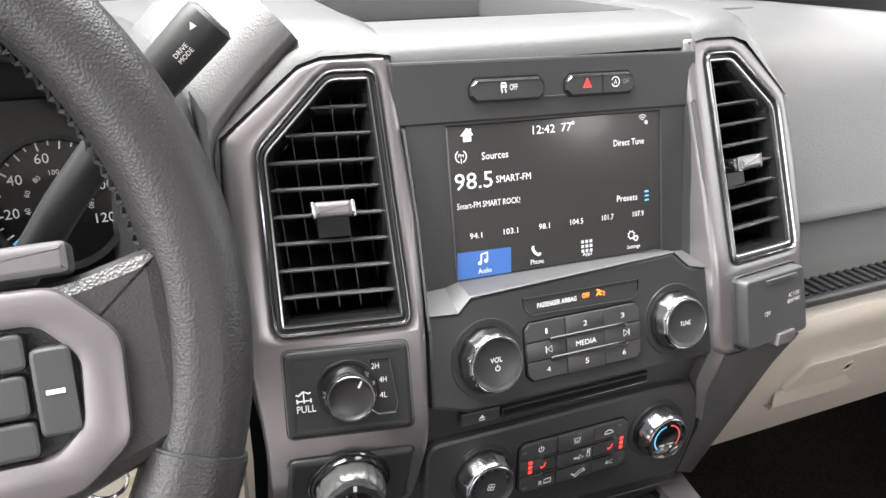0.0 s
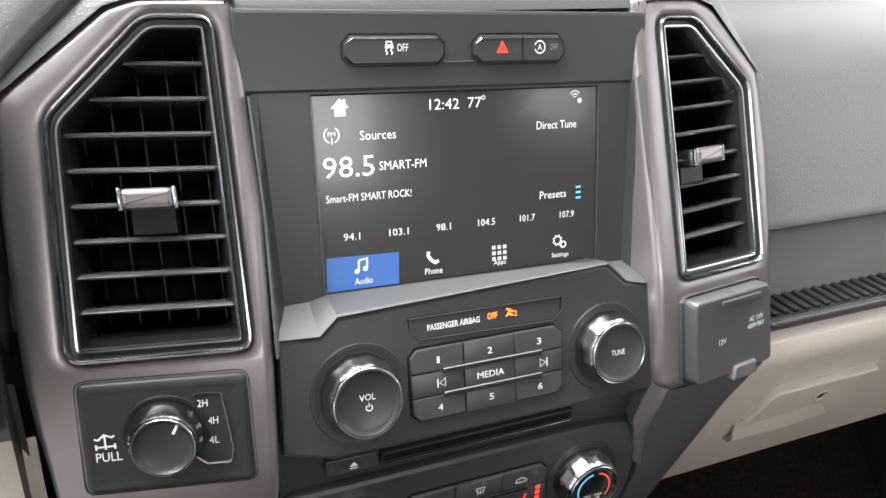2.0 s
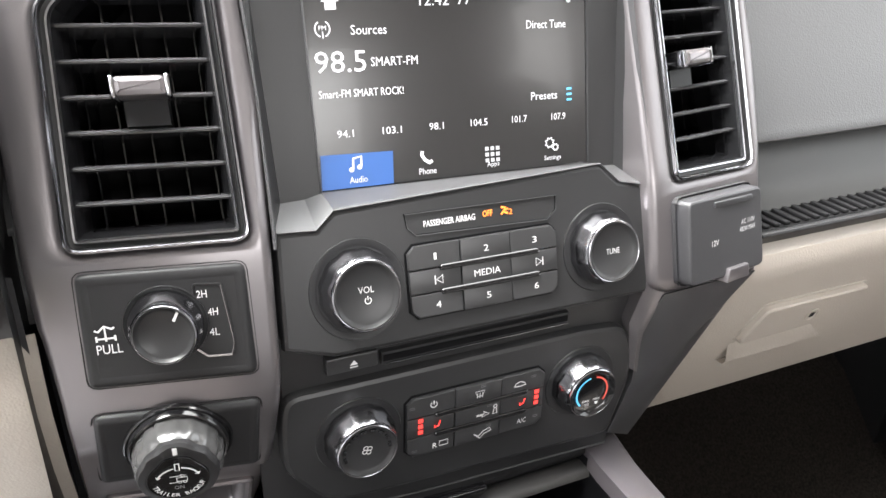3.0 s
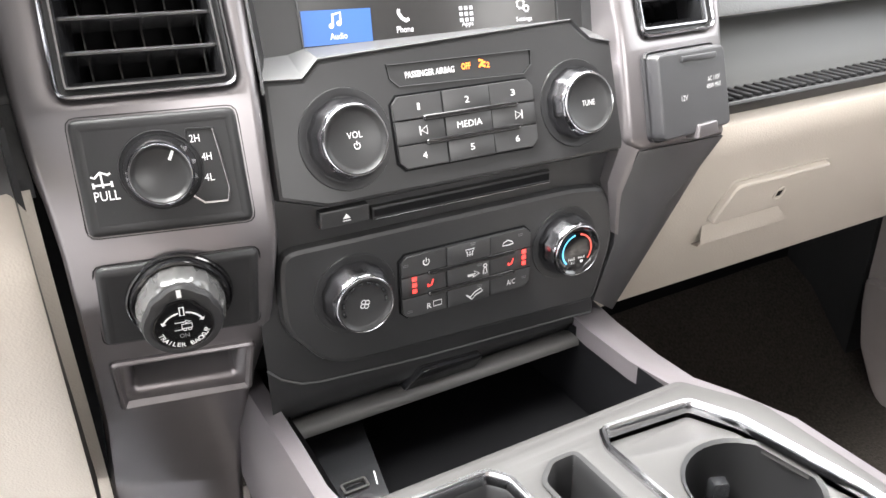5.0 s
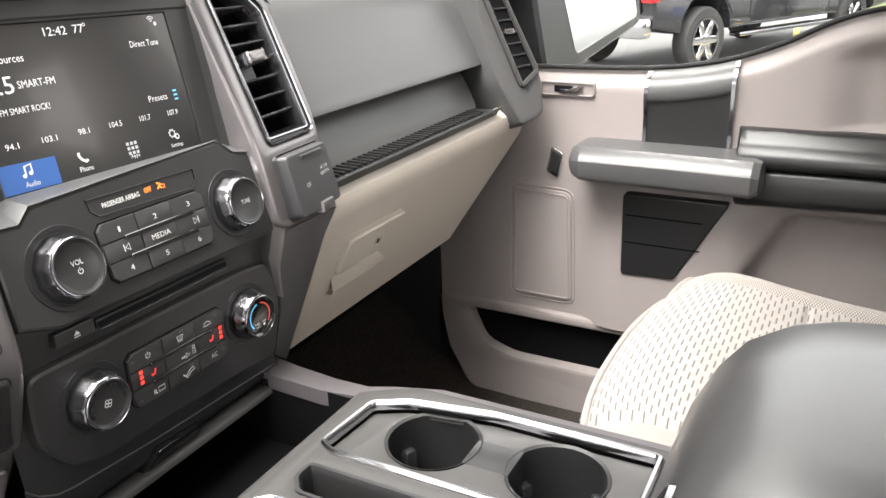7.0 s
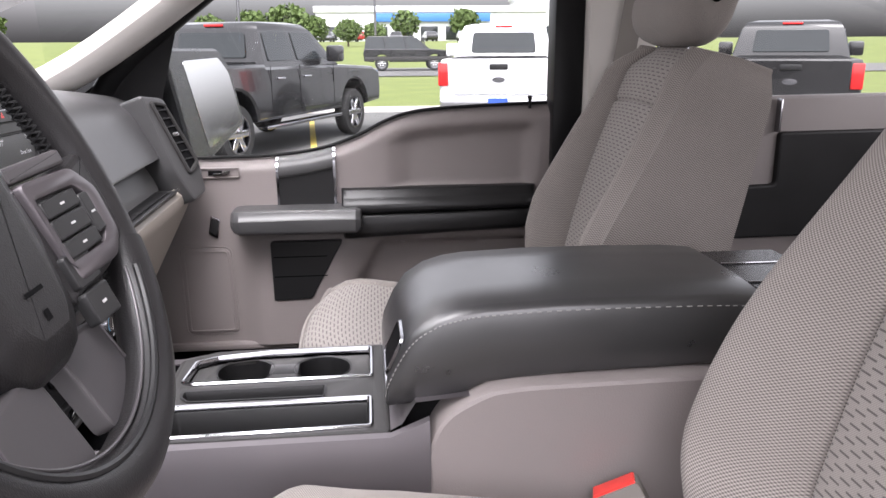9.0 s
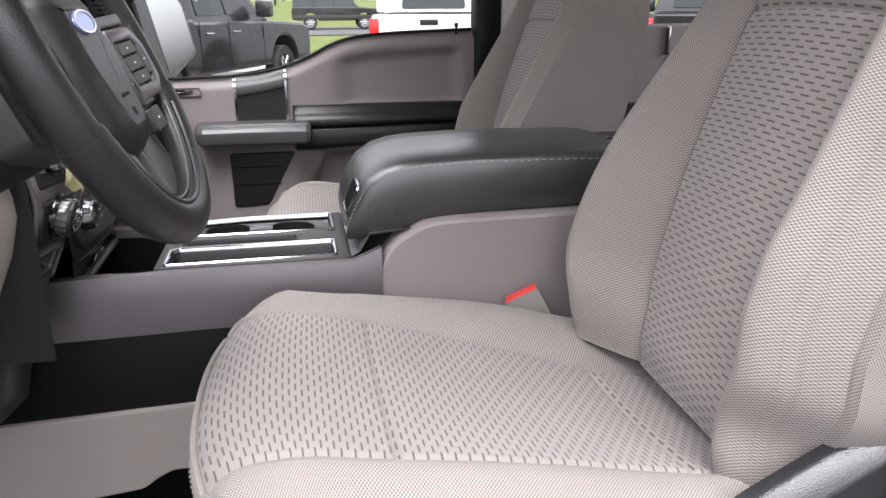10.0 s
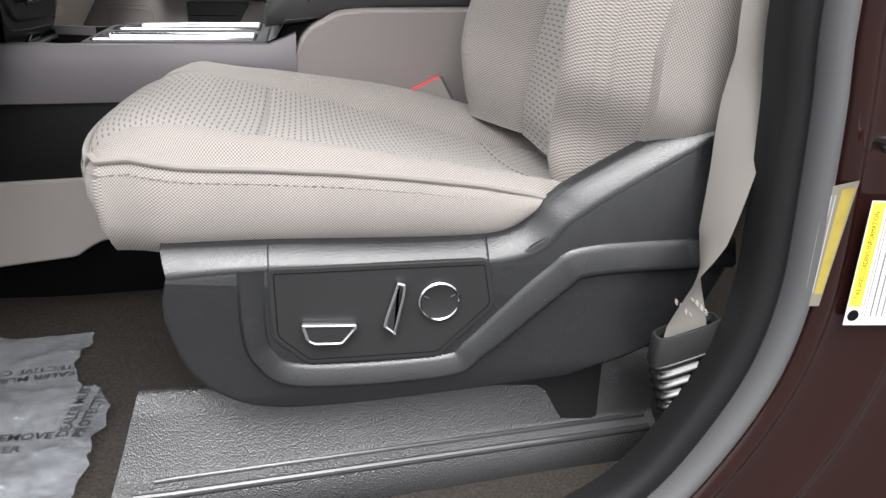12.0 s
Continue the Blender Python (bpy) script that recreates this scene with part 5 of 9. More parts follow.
part("bulkhead", bm, M_DEEP, dash)

# instrument cluster
cluster = thing("instrument_cluster", (-0.43, 0.08, 1.33), "instrument cluster with white numbered round speed gauge", "instrument cluster")
CL = face_of(lambda x, z: 0.060 + 0.3 * (z - 1.37))
bm = bmesh.new()
slab(bm, rounded(rect(-0.60, -0.285, 1.315, 1.435), 0.02, 4), -0.01, 0.0, 0.002, CL)
part("dial_face", bm, M_GLOSS, cluster)
GC = (-0.3325, 1.372)
bm = bmesh.new()
o = [(GC[0] + 0.0385 * math.cos(a * math.pi / 24), GC[1] + 0.0385 * math.sin(a * math.pi / 24)) for a in range(48)]
rings(bm, o, [(-0.002, 0.0), (-0.002, 0.006), (0.001, 0.006), (0.002, 0.0)], CL, False, False)
part("gauge_ring", bm, M_SATIN, cluster)
for k in range(25):
    a = radians(231 - 10.75 * k)
    r0, r1 = (0.0318, 0.0365) if k % 2 == 0 else (0.0342, 0.0365)
    stroke("tick", [(GC[0] + r0 * math.cos(a), GC[1] + r0 * math.sin(a)), (GC[0] + r1 * math.cos(a), GC[1] + r1 * math.sin(a))], 0.0010, CL, M_WHITE, cluster, 0.001)
for k, body in enumerate(("0", "20", "40", "60", "80", "100", "120")):
    a = radians(231 - 43 * k)
    letters(body, GC[0] + 0.0270 * math.cos(a), GC[1] + 0.0270 * math.sin(a), 0.0088, CL, M_WHITE, cluster, 0.001)
for k, body in enumerate(("40", "60", "80", "100", "120", "160", "180")):
    a = radians(190 - 33 * k)
    letters(body, GC[0] + 0.0180 * math.cos(a), GC[1] + 0.0180 * math.sin(a), 0.0045, CL, M_WHITE, cluster, 0.001, math.degrees(a) - 90)
bm = bmesh.new()
lathe(bm, GC, [(0.010, 0.001), (0.010, 0.006), (0.007, 0.008)], CL, 24)
part("needle_hub", bm, M_BLACK, cluster)
stroke("needle", [(GC[0], GC[1]), (GC[0] - 0.028, GC[1] - 0.021)], 0.0016, CL, M_BLUEMARK, cluster, 0.007)
bm = bmesh.new()
arch = curve([(-0.645, 1.30), (-0.635, 1.40), (-0.58, 1.452), (-0.43, 1.470), (-0.30, 1.458), (-0.262, 1.425), (-0.252, 1.33)], 40)
rows = []
for y, grow in ((0.12, -0.02), (0.04, -0.002), (0.005, 0.0), (-0.005, 0.006), (0.01, 0.013), (0.08, 0.017), (0.20, 0.012)):
    rows.append([Vector((-0.445 + (u + 0.445) * (1 + grow * 3), y + 0.25 * (v - 1.40), v + grow)) for u, v in arch])
sheet(bm, rows)
part("cluster_hood", bm, M_PAD, cluster, "black grained hood over the gauges")

# ---- steering wheel and column ----
WC, WT = Vector((-0.449, -0.172, 1.405)), radians(23.5)
WX, WY, WN = Vector((1, 0, 0)), Vector((0, math.sin(WT), math.cos(WT))), Vector((0, -math.cos(WT), math.sin(WT)))


def on_wheel(u, v, w):
    return WC + WX * u + WY * v + WN * w


def on_spoke(u, v, w):
    return on_wheel(u, v, w - 0.012 + 0.13 * u)


def on_low(u, v, w):
    return on_wheel(u, v, w - 0.003 - 0.10 * (v + 0.16))


def on_hub(u, v, w):
    return on_wheel(u, v - 0.005, w - 0.021 + 0.06 * u)


wheel = thing("steering_wheel", tuple(WC), "black leather steering wheel with grey spokes and stitched rim", "steering wheel")


def rim_point(a, r=0.174):
    c, s = math.cos(a), math.sin(a)
    return on_wheel(r * c, r * s * (1.0 if s > 0 else 0.97), 0.0)


def rim_arc(a0, a1, n, thick):
    bm = bmesh.new()
    tube(bm, [rim_point(radians(a0 + (a1 - a0) * i / n)) for i in range(n + 1)], thick, 16)
    return bm


for a0, a1, mat, name, label in ((-20, 62, M_LEATHER, "rim_grip", "black grained leather grip"), (118, 200, M_LEATHER, "rim_grip", "black grained leather grip"), (62, 118, M_LEATHER, "rim_top", ""), (200, 242, M_LEATHER, "rim_lower", ""), (-62, -20, M_LEATHER, "rim_lower", ""), (242, 298, M_LEATHER, "rim_bottom", "smooth black bottom of the rim")):
    part(name, rim_arc(a0, a1, 24, 0.0195 if name in ('rim_lower', 'rim_bottom') else 0.0170 if name != "rim_grip" else 0.0175), mat, wheel, label)
for a in (-62, -20, 62, 118, 200, 242, 298):
    bm = bmesh.new()
    tube(bm, [rim_point(radians(a) + d) for d in (-0.008, 0.008)], 0.0190, 16)
    part("rim_joint", bm, M_SATIN, wheel)
for a0, a1 in ((-58, 60), (120, 238)):  # laced stitching on the inner side of the rim
    bm = bmesh.new()
    n = int(abs(a1 - a0) / 2.0)
    for i in range(n):
        a = radians(a0 + (a1 - a0) * i / n)
        for d0, d1 in ((0.0, 0.034), (0.034, 0.0)):
            p = on_wheel(0.1570 * math.cos(a + d0), 0.1570 * math.sin(a + d0), -0.0010)
            q = on_wheel(0.1555 * math.cos(a + 0.017), 0.1555 * math.sin(a + 0.017), -0.007)
            r = on_wheel(0.1580 * math.cos(a + d1), 0.1580 * math.sin(a + d1), -0.0125)
            tube(bm, [p, q, r], 0.0012, 5)
    part("stitching", bm, M_SATIN, wheel, "black cross lacing along the rim")
for r, w, mat in ((0.1600, 0.0140, M_SATIN), (0.1530, 0.0085, M_SPOKE)):  # lining of the lower rim
    bm = bmesh.new()
    tube(bm, [on_wheel(r * math.cos(radians(a)), 0.97 * r * math.sin(radians(a)), w) for a in range(208, 333, 3)], 0.0030 if mat is M_SATIN else 0.0013, 8)
    part("rim_lining", bm, mat, wheel, "satin lining on the lower rim")
for s in (-1, 1):  # side spokes with keypads
    bm = bmesh.new()
    o = rounded([(s * 0.055, 0.014), (s * 0.128, 0.013), (s * 0.162, 0.022), (s * 0.163, -0.050), (s * 0.120, -0.066), (s * 0.055, -0.075)][::s], 0.008, 3)
    slab(bm, o, -0.022, 0.004, 0.006, on_spoke)
    spoke = part("side_spoke", bm, M_LEATHER, wheel, "black leather side spoke with keys")
    bm = bmesh.new()
    o = rounded([(s * 0.060, 0.014), (s * 0.126, 0.012), (s * 0.145, -0.008), (s * 0.143, -0.046), (s * 0.124, -0.061), (s * 0.066, -0.061)][::s], 0.006, 3)
    plate(bm, o, [rounded([(s * 0.066, 0.000), (s * 0.118, -0.001), (s * 0.130, -0.014), (s * 0.128, -0.036), (s * 0.118, -0.046), (s * 0.066, -0.046)][::s], 0.004, 3)], 0.0, 0.010, 0.003, on_spoke)
    part("spoke_bezel", bm, M_CONSOLE, spoke, "satin grey bezel round the keys")
    for x0, x1, y0, y1 in ((0.068, 0.114, -0.0150, -0.0020), (0.068, 0.1130, -0.0310, -0.0160), (0.068, 0.114, -0.0450, -0.0320), (0.1145, 0.1280, -0.0390, -0.0080)):
        bm = bmesh.new()
        xs = sorted((s * x0, s * x1))
        slab(bm, rounded(rect(xs[0], xs[1], y0, y1), 0.003, 3), 0.0, 0.0105, 0.0015, on_spoke)
        k = part("wheel_key", bm, M_KEY, spoke)
        mark("key_mark", rect((xs[0] + xs[1]) / 2 - 0.003, (xs[0] + xs[1]) / 2 + 0.003, (y0 + y1) / 2 - 0.0008, (y0 + y1) / 2 + 0.0008), on_spoke, M_WHITE, k, 0.0109)
    bm = bmesh.new()
    xs = sorted((s * 0.058, s * 0.132))
    slab(bm, rounded(rect(xs[0], xs[1], 0.0155, 0.0275), 0.003, 3), -0.018, 0.006, 0.003, on_spoke)
    part("spoke_bar", bm, M_SPOKE, spoke, "satin grey bar above the keys")
    for y0, y1 in ((-0.085, -0.060), (-0.112, -0.088)):
        bm = bmesh.new()
        xs = sorted((s * 0.060, s * 0.092))
        slab(bm, rounded(rect(xs[0], xs[1], y0 + 0.02, y1 + 0.02), 0.003, 3), 0.0, 0.009, 0.0015, on_spoke)
        k = part("wheel_key", bm, M_KEY, spoke)
        mark("key_mark", rect((xs[0] + xs[1]) / 2 - 0.003, (xs[0] + xs[1]) / 2 + 0.003, (y0 + y1) / 2 + 0.019, (y0 + y1) / 2 + 0.021), on_spoke, M_WHITE, k, 0.0094)
    bm = bmesh.new()  # broad lower spokes beside a narrow gap
    o = rounded([(s * u, v) for u, v in ((0.030, -0.085), (0.086, -0.090), (0.088, -0.128), (0.104, -0.150), (0.070, -0.164), (0.016, -0.150), (0.015, -0.095))][::-s], 0.006, 3)
    slab(bm, o, -0.014, 0.0, 0.0030, on_low)
    low = part("lower_spoke", bm, M_SPOKE, wheel, "broad satin mauve-grey lower spoke", edge=40)
    bm = bmesh.new()
    tube(bm, [on_low(s * u, v, 0.0004) for u, v in ((0.084, -0.091), (0.0865, -0.128), (0.101, -0.150))], 0.0011, 6)
    part("spoke_edge", bm, M_CONSOLE, low, "bright edge line")
bm = bmesh.new()
o = rounded([(-0.058, 0.055), (-0.036, 0.068), (0.036, 0.068), (0.058, 0.055), (0.062, -0.010), (0.050, -0.070), (0.028, -0.094), (-0.028, -0.094), (-0.050, -0.070), (-0.062, -0.010)], 0.012, 4)
rings(bm, o, [(-0.004, -0.03), (0.0, 0.000), (0.002, 0.012), (0.010, 0.022), (0.026, 0.028)], on_hub, False, True)
hub = part("airbag_cover", bm, M_LEATHER, wheel, "domed grey airbag cover")
bm = bmesh.new()
o = [(0.0265 * math.cos(k * math.pi / 16), 0.028 + 0.0110 * math.sin(k * math.pi / 16)) for k in range(32)]
rings(bm, o, [(-0.001, 0.024), (0.0, 0.029), (0.0012, 0.0298), (0.0025, 0.0292)], on_hub, False, True)
badge = part("badge", bm, material("badge_blue", (0.22, 0.26, 0.5), 0.2, 0.4, 0.1), hub, "small oval blue badge")
stroke("badge_rim", [(u * 0.94, 0.028 + (v - 0.028) * 0.9) for u, v in o], 0.0016, on_hub, M_CHROME, badge, 0.0301, True)
mark("airbag_mark", rect(-0.011, 0.011, -0.042, -0.039), on_hub, M_DEEP, hub, 0.0286)
mark("airbag_mark", rect(-0.003, 0.003, -0.060, -0.053), on_hub, M_DEEP, hub, 0.0286)

column = thing("steering_column", (-0.432, -0.02, 1.30), "black steering column shroud with a shift lever", "steering column")
bm = bmesh.new()
tube(bm, [on_wheel(0, -0.005, -0.035), on_wheel(0, -0.012, -0.10), on_wheel(0, -0.02, -0.24)], [0.058, 0.064, 0.060], 20)
part("shroud", bm, M_BLACK, column)
bm = bmesh.new()
tube(bm, curve([(-0.380, -0.075, 1.372), (-0.348, -0.085, 1.385), (-0.318, -0.094, 1.425), (-0.288, -0.100, 1.462)], 12), [0.0085] * 13, 14)
lever = part("shift_lever", bm, M_BLACK, column, "bent black shift lever")
bm = bmesh.new()
a, b = Vector((-0.290, -0.100, 1.460)), Vector((-0.2505, -0.103, 1.4985))
tube(bm, [a, a.lerp(b, 0.08), a.lerp(b, 0.9), a.lerp(b, 0.97), b], [0.008, 0.0100, 0.0112, 0.0110, 0.0085], 20)
part("lever_handle", bm, M_SATIN, lever, "rounded black lever handle")
d = (b - a).normalized()
eye_side = (Vector((-0.30, -0.45, 1.54)) - (a + b) / 2)
nn = (eye_side - d * eye_side.dot(d)).normalized()
tt = nn.cross(d)
LEVERT = lambda u, v, w: (a + b) / 2 + d * u + nn.cross(d) * v + nn * (0.0115 + w)
letters("DRIVE\nMODE", 0.009, -0.001, 0.0028, LEVERT, M_WHITE, lever, 0.0, 0)
mark("mode_arrow", [(0.018, 0.003), (0.021, 0.0022), (0.0205, 0.0052)], LEVERT, M_WHITE, lever, 0.0002)
bm = bmesh.new()
tube(bm, curve([(-0.50, -0.09, 1.372), (-0.56, -0.10, 1.39), (-0.62, -0.115, 1.40)], 6), 0.008, 10)
part("turn_stalk", bm, M_BLACK, column)

tag = thing("key_tag", (-0.315, -0.085, 1.28), "crumpled yellow paper tag hanging from the ignition key", "tag")
bm = bmesh.new()
lathe(bm, (-0.325, -1.300), [(0.017, -0.03), (0.017, 0.010), (0.014, 0.013)], lambda u, v, w: Vector((u, -0.075 - w, -v)), 24)
part("ignition_lock", bm, M_BLACK, tag, "black ignition lock")
bm = bmesh.new()
box(bm, -0.327, -0.323, -0.110, -0.085, 1.288, 1.312, 0.0015)
part("key_bow", bm, M_BLACK, tag)
bm = bmesh.new()
tube(bm, [(-0.325 + 0.010 * math.cos(a), -0.108, 1.283 + 0.010 * math.sin(a)) for a in [k * math.pi / 10 for k in range(20)]], 0.0010, 6, closed=True)
part("key_ring", bm, M_CHROME, tag)
bm = bmesh.new()
sheet(bm, [[Vector((-0.318 + 0.030 * s + 0.004 * math.sin(7 * t + 3 * s), -0.100 - 0.006 * math.sin(5 * s + 4 * t), 1.276 - 0.036 * t * (0.6 + 0.4 * s) + 0.003 * math.sin(11 * s))) for s in [i / 10 for i in range(11)]] for t in [i / 10 for i in range(11)]])
part("paper", bm, material("yellow_paper", (0.62, 0.55, 0.12), 0.6, 0, 0.3, 60, 0.3, 200, second=(0.7, 0.66, 0.45)), tag, "creased yellow paper")

# ---- centre console ----
console = thing("center_console", (0, -0.3, 0.66), "mauve-grey centre console with cup holders and bright trim", "console")
TOP = lambda u, v, w: Vector((u, v, 1.093 + w))
bm = bmesh.new()  # top plate
outer = rounded([(-0.131, -0.138), (-0.130, -0.412), (0.124, -0.412), (0.124, -0.182), (0.096, -0.138)], 0.006, 3)
BIN = rounded([(-0.1240, -0.1530), (-0.0590, -0.1530), (-0.0500, -0.1640), (-0.0470, -0.3900), (-0.1190, -0.3900), (-0.1235, -0.2000)], 0.004, 3)
SLOT = rounded([(-0.0345, -0.3350), (-0.0040, -0.3350), (-0.0060, -0.1630), (-0.0220, -0.1630), (-0.0350, -0.1740)], 0.004, 3)
CUPS = rounded([(0.0130, -0.1700), (0.0200, -0.1560), (0.0820, -0.1610), (0.0970, -0.1890), (0.1090, -0.2600), (0.1100, -0.3920), (0.0160, -0.3920)], 0.004, 3)
plate(bm, outer, [BIN, SLOT, CUPS], -0.05, 0.0, 0.003, TOP, lip=-0.004)
part("top_plate", bm, M_SILVERTRIM, console, "pale satin top plate")
for o in (BIN, CUPS):
    bm = bmesh.new()
    rings(bm, o, [(-0.003, -0.001), (-0.003, 0.0022), (-0.0015, 0.0038), (0.0008, 0.0036), (0.0022, 0.001), (0.0026, -0.004)], TOP, False, False)
    part("bright_rim", bm, M_CHROME, console, "bright chrome rim")
# bin, slot and cups are black with their inner shade in the colour
bm = bmesh.new()
rings(bm, BIN, [(0.002, -0.003), (0.004, -0.006), (0.006, -0.070)], TOP, False, True)
part("bin", bm, M_CUP, console, "narrow black bin")
bm = bmesh.new()
rings(bm, SLOT, [(-0.002, 0.001), (0.001, 0.001), (0.003, -0.004), (0.005, -0.05)], TOP, False, True)
part("card_slot", bm, M_CUP, console, "narrow black card slot")
bm = bmesh.new()
HOLES = []
cups = [(0.068, -0.226), (0.068, -0.328)]
for c in cups:
    HOLES.append([(c[0] + 0.0375 * math.cos(k * math.pi / 16), c[1] + 0.0375 * math.sin(k * math.pi / 16)) for k in range(32)])
plate(bm, inset(CUPS, 0.002), HOLES, -0.012, -0.007, 0.002, TOP)
well = part("cup_holder_plate", bm, M_SILVERTRIM, console, "recessed plate with two cup holders")
for c, h in zip(cups, HOLES):
    bm = bmesh.new()
    rings(bm, h, [(-0.001, -0.006), (0.0015, -0.0075), (0.002, -0.075)], TOP, False, True)
    cup = part("cup_holder", bm, M_CUP, well, "deep round black cup holder")
    for k in range(3):
        a = radians(70 + 120 * k)
        q = Vector((math.cos(a), math.sin(a)))
        tt = Vector((-q.y, q.x))
        bm = bmesh.new()
        base = Vector(c) + q * 0.031
        o = [tuple(base + tt * 0.006 + q * 0.006), tuple(base - tt * 0.006 + q * 0.006), tuple(base - tt * 0.005 - q * 0.003), tuple(base + tt * 0.005 - q * 0.003)]
        slab(bm, o, -0.065, -0.032, 0.003, TOP, True)
        part("grip_finger", bm, M_GREYPLASTIC, cup, "spring grip finger")
bm = bmesh.new()
slab(bm, rect(0.052, 0.084, -0.296, -0.258), -0.06, -0.0065, 0.001, TOP)
part("cup_divider", bm, M_BLACK, well)

# tray under the stack, its inner shade put into a near-black colour
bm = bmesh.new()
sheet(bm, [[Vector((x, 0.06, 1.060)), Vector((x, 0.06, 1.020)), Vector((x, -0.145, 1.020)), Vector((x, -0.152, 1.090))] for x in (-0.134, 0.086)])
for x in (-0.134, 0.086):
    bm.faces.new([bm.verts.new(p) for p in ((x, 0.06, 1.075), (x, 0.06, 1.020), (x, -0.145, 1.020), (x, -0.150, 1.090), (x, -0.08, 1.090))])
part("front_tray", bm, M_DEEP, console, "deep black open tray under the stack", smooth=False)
bm = bmesh.new()
prof = [(-0.0490, 1.0725), (-0.0488, 1.0762), (-0.0460, 1.0782), (-0.036, 1.0782), (-0.030, 1.076), (-0.030, 1.070), (-0.046, 1.0710)]
extrude(bm, prof, 0, -0.140, 0.100)
part("tray_strip", bm, M_SILVERTRIM, console, "satin strip along the tray's front edge", edge=60)
bm = bmesh.new()
slab(bm, [(-0.1245, -0.010), (-0.1400, -0.092), (-0.0930, -0.098), (-0.0800, -0.024)], -0.060, -0.043, 0.002, TOP)
usb = part("usb_panel", bm, M_GREYPLASTIC, console, "grained black panel with a usb socket")
bm = bmesh.new()
rings(bm, rounded(rect(-0.1180, -0.1010, -0.0860, -0.0765), 0.002, 3), [(0, -0.044), (0, -0.041), (0.0016, -0.0408), (0.0018, -0.045)], TOP, False, True)
part("usb_socket", bm, M_SILVERTRIM, usb, "pale rimmed usb socket")
mark("usb_tongue", rect(-0.1155, -0.1035, -0.0830, -0.0798), TOP, M_DEEP, usb, -0.0425)
stroke("usb_mark", [(-0.0965, -0.086), (-0.0935, -0.074)], 0.0008, TOP, M_WHITE, usb, -0.0425)
# side shoulders
for s in (-1, 1):
    bm = bmesh.new()
    if s < 0:
        plan = [(-0.139, 0.06, -0.152), (-0.139, -0.012, -0.153), (-0.138, -0.080, -0.150), (-0.137, -0.115, -0.148), (-0.131, -0.150, -0.146), (-0.130, -0.20, -0.143), (-0.130, -0.412, -0.140), (-0.130, -0.455, -0.140)]
    else:
        plan = [(0.092, 0.03, 0.134), (0.088, -0.030, 0.124), (0.084, -0.060, 0.118), (0.085, -0.105, 0.116), (0.090, -0.138, 0.116), (0.108, -0.160, 0.124), (0.124, -0.20, 0.136), (0.124, -0.412, 0.138), (0.128, -0.455, 0.140)]
    rows = []
    for xi, y, xo in plan:
        lift = 0.0 if y > -0.42 else 0.018
        drop = 0.002 if y < -0.1 else 0.0 + 0.03 * max(0, y + 0.06)
        rows.append([Vector((xi, y, 1.078 - drop)), Vector((xi, y, 1.0925 - drop + lift)), Vector((xi + (xo - xi) * 0.8, y, 1.0905 - drop + lift)), Vector((xo, y, 1.082 - drop + lift)), Vector((xo + s * 0.005, y, 1.060 - drop + lift)), Vector((xo + s * 0.006, y, 1.005))])
    sheet(bm, rows)
    part("shoulder", bm, M_CONSOLE, console, "mauve-grey side shoulder", edge=50)
    # recessed panel; its shade is put into the near-black colour
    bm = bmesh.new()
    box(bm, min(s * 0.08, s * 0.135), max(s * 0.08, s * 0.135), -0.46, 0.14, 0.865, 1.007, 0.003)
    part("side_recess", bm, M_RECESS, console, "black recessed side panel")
    bm = bmesh.new()
    o = rounded([(0.16, 0.874), (-0.46, 0.897), (-0.46, 0.778), (-0.135, 0.779), (-0.112, 0.768), (-0.090, 0.752), (0.16, 0.724)], 0.008, 3)
    SIDE = lambda u, v, w: Vector((s * (0.138 + w), u, v))
    slab(bm, o if s > 0 else o[::-1], -0.05, 0.004, 0.004, SIDE)
    part("lower_side", bm, M_SIDE, console, "pale tan lower side")
    bm = bmesh.new()
    o = rounded([(-0.462, 1.100), (-0.478, 1.118), (-0.520, 1.140), (-0.560, 1.144), (-0.96, 1.150), (-0.96, 0.66), (-0.44, 0.66), (-0.425, 1.0)], 0.012, 4)
    slab(bm, o if s > 0 else o[::-1], -0.05, 0.004, 0.006, SIDE)
    part("rear_side", bm, M_TAUPE, console, "taupe side of the storage box")
bm = bmesh.new()
box(bm, -0.095, 0.095, -0.96, -0.43, 0.70, 1.135, 0.004)
box(bm, -0.084, 0.084, -0.44, 0.12, 0.64, 0.868, 0.02)
part("storage_box", bm, M_DEEP, console)
bm = bmesh.new()
rows = [[Vector((x, -0.412, 1.093)), Vector((x, -0.425, 1.100)), Vector((x, -0.440, 1.125)), Vector((x, -0.50, 1.13))] for x in (-0.13, 0.0, 0.13)]
sheet(bm, rows)
part("rear_step", bm, M_CONSOLE, console)

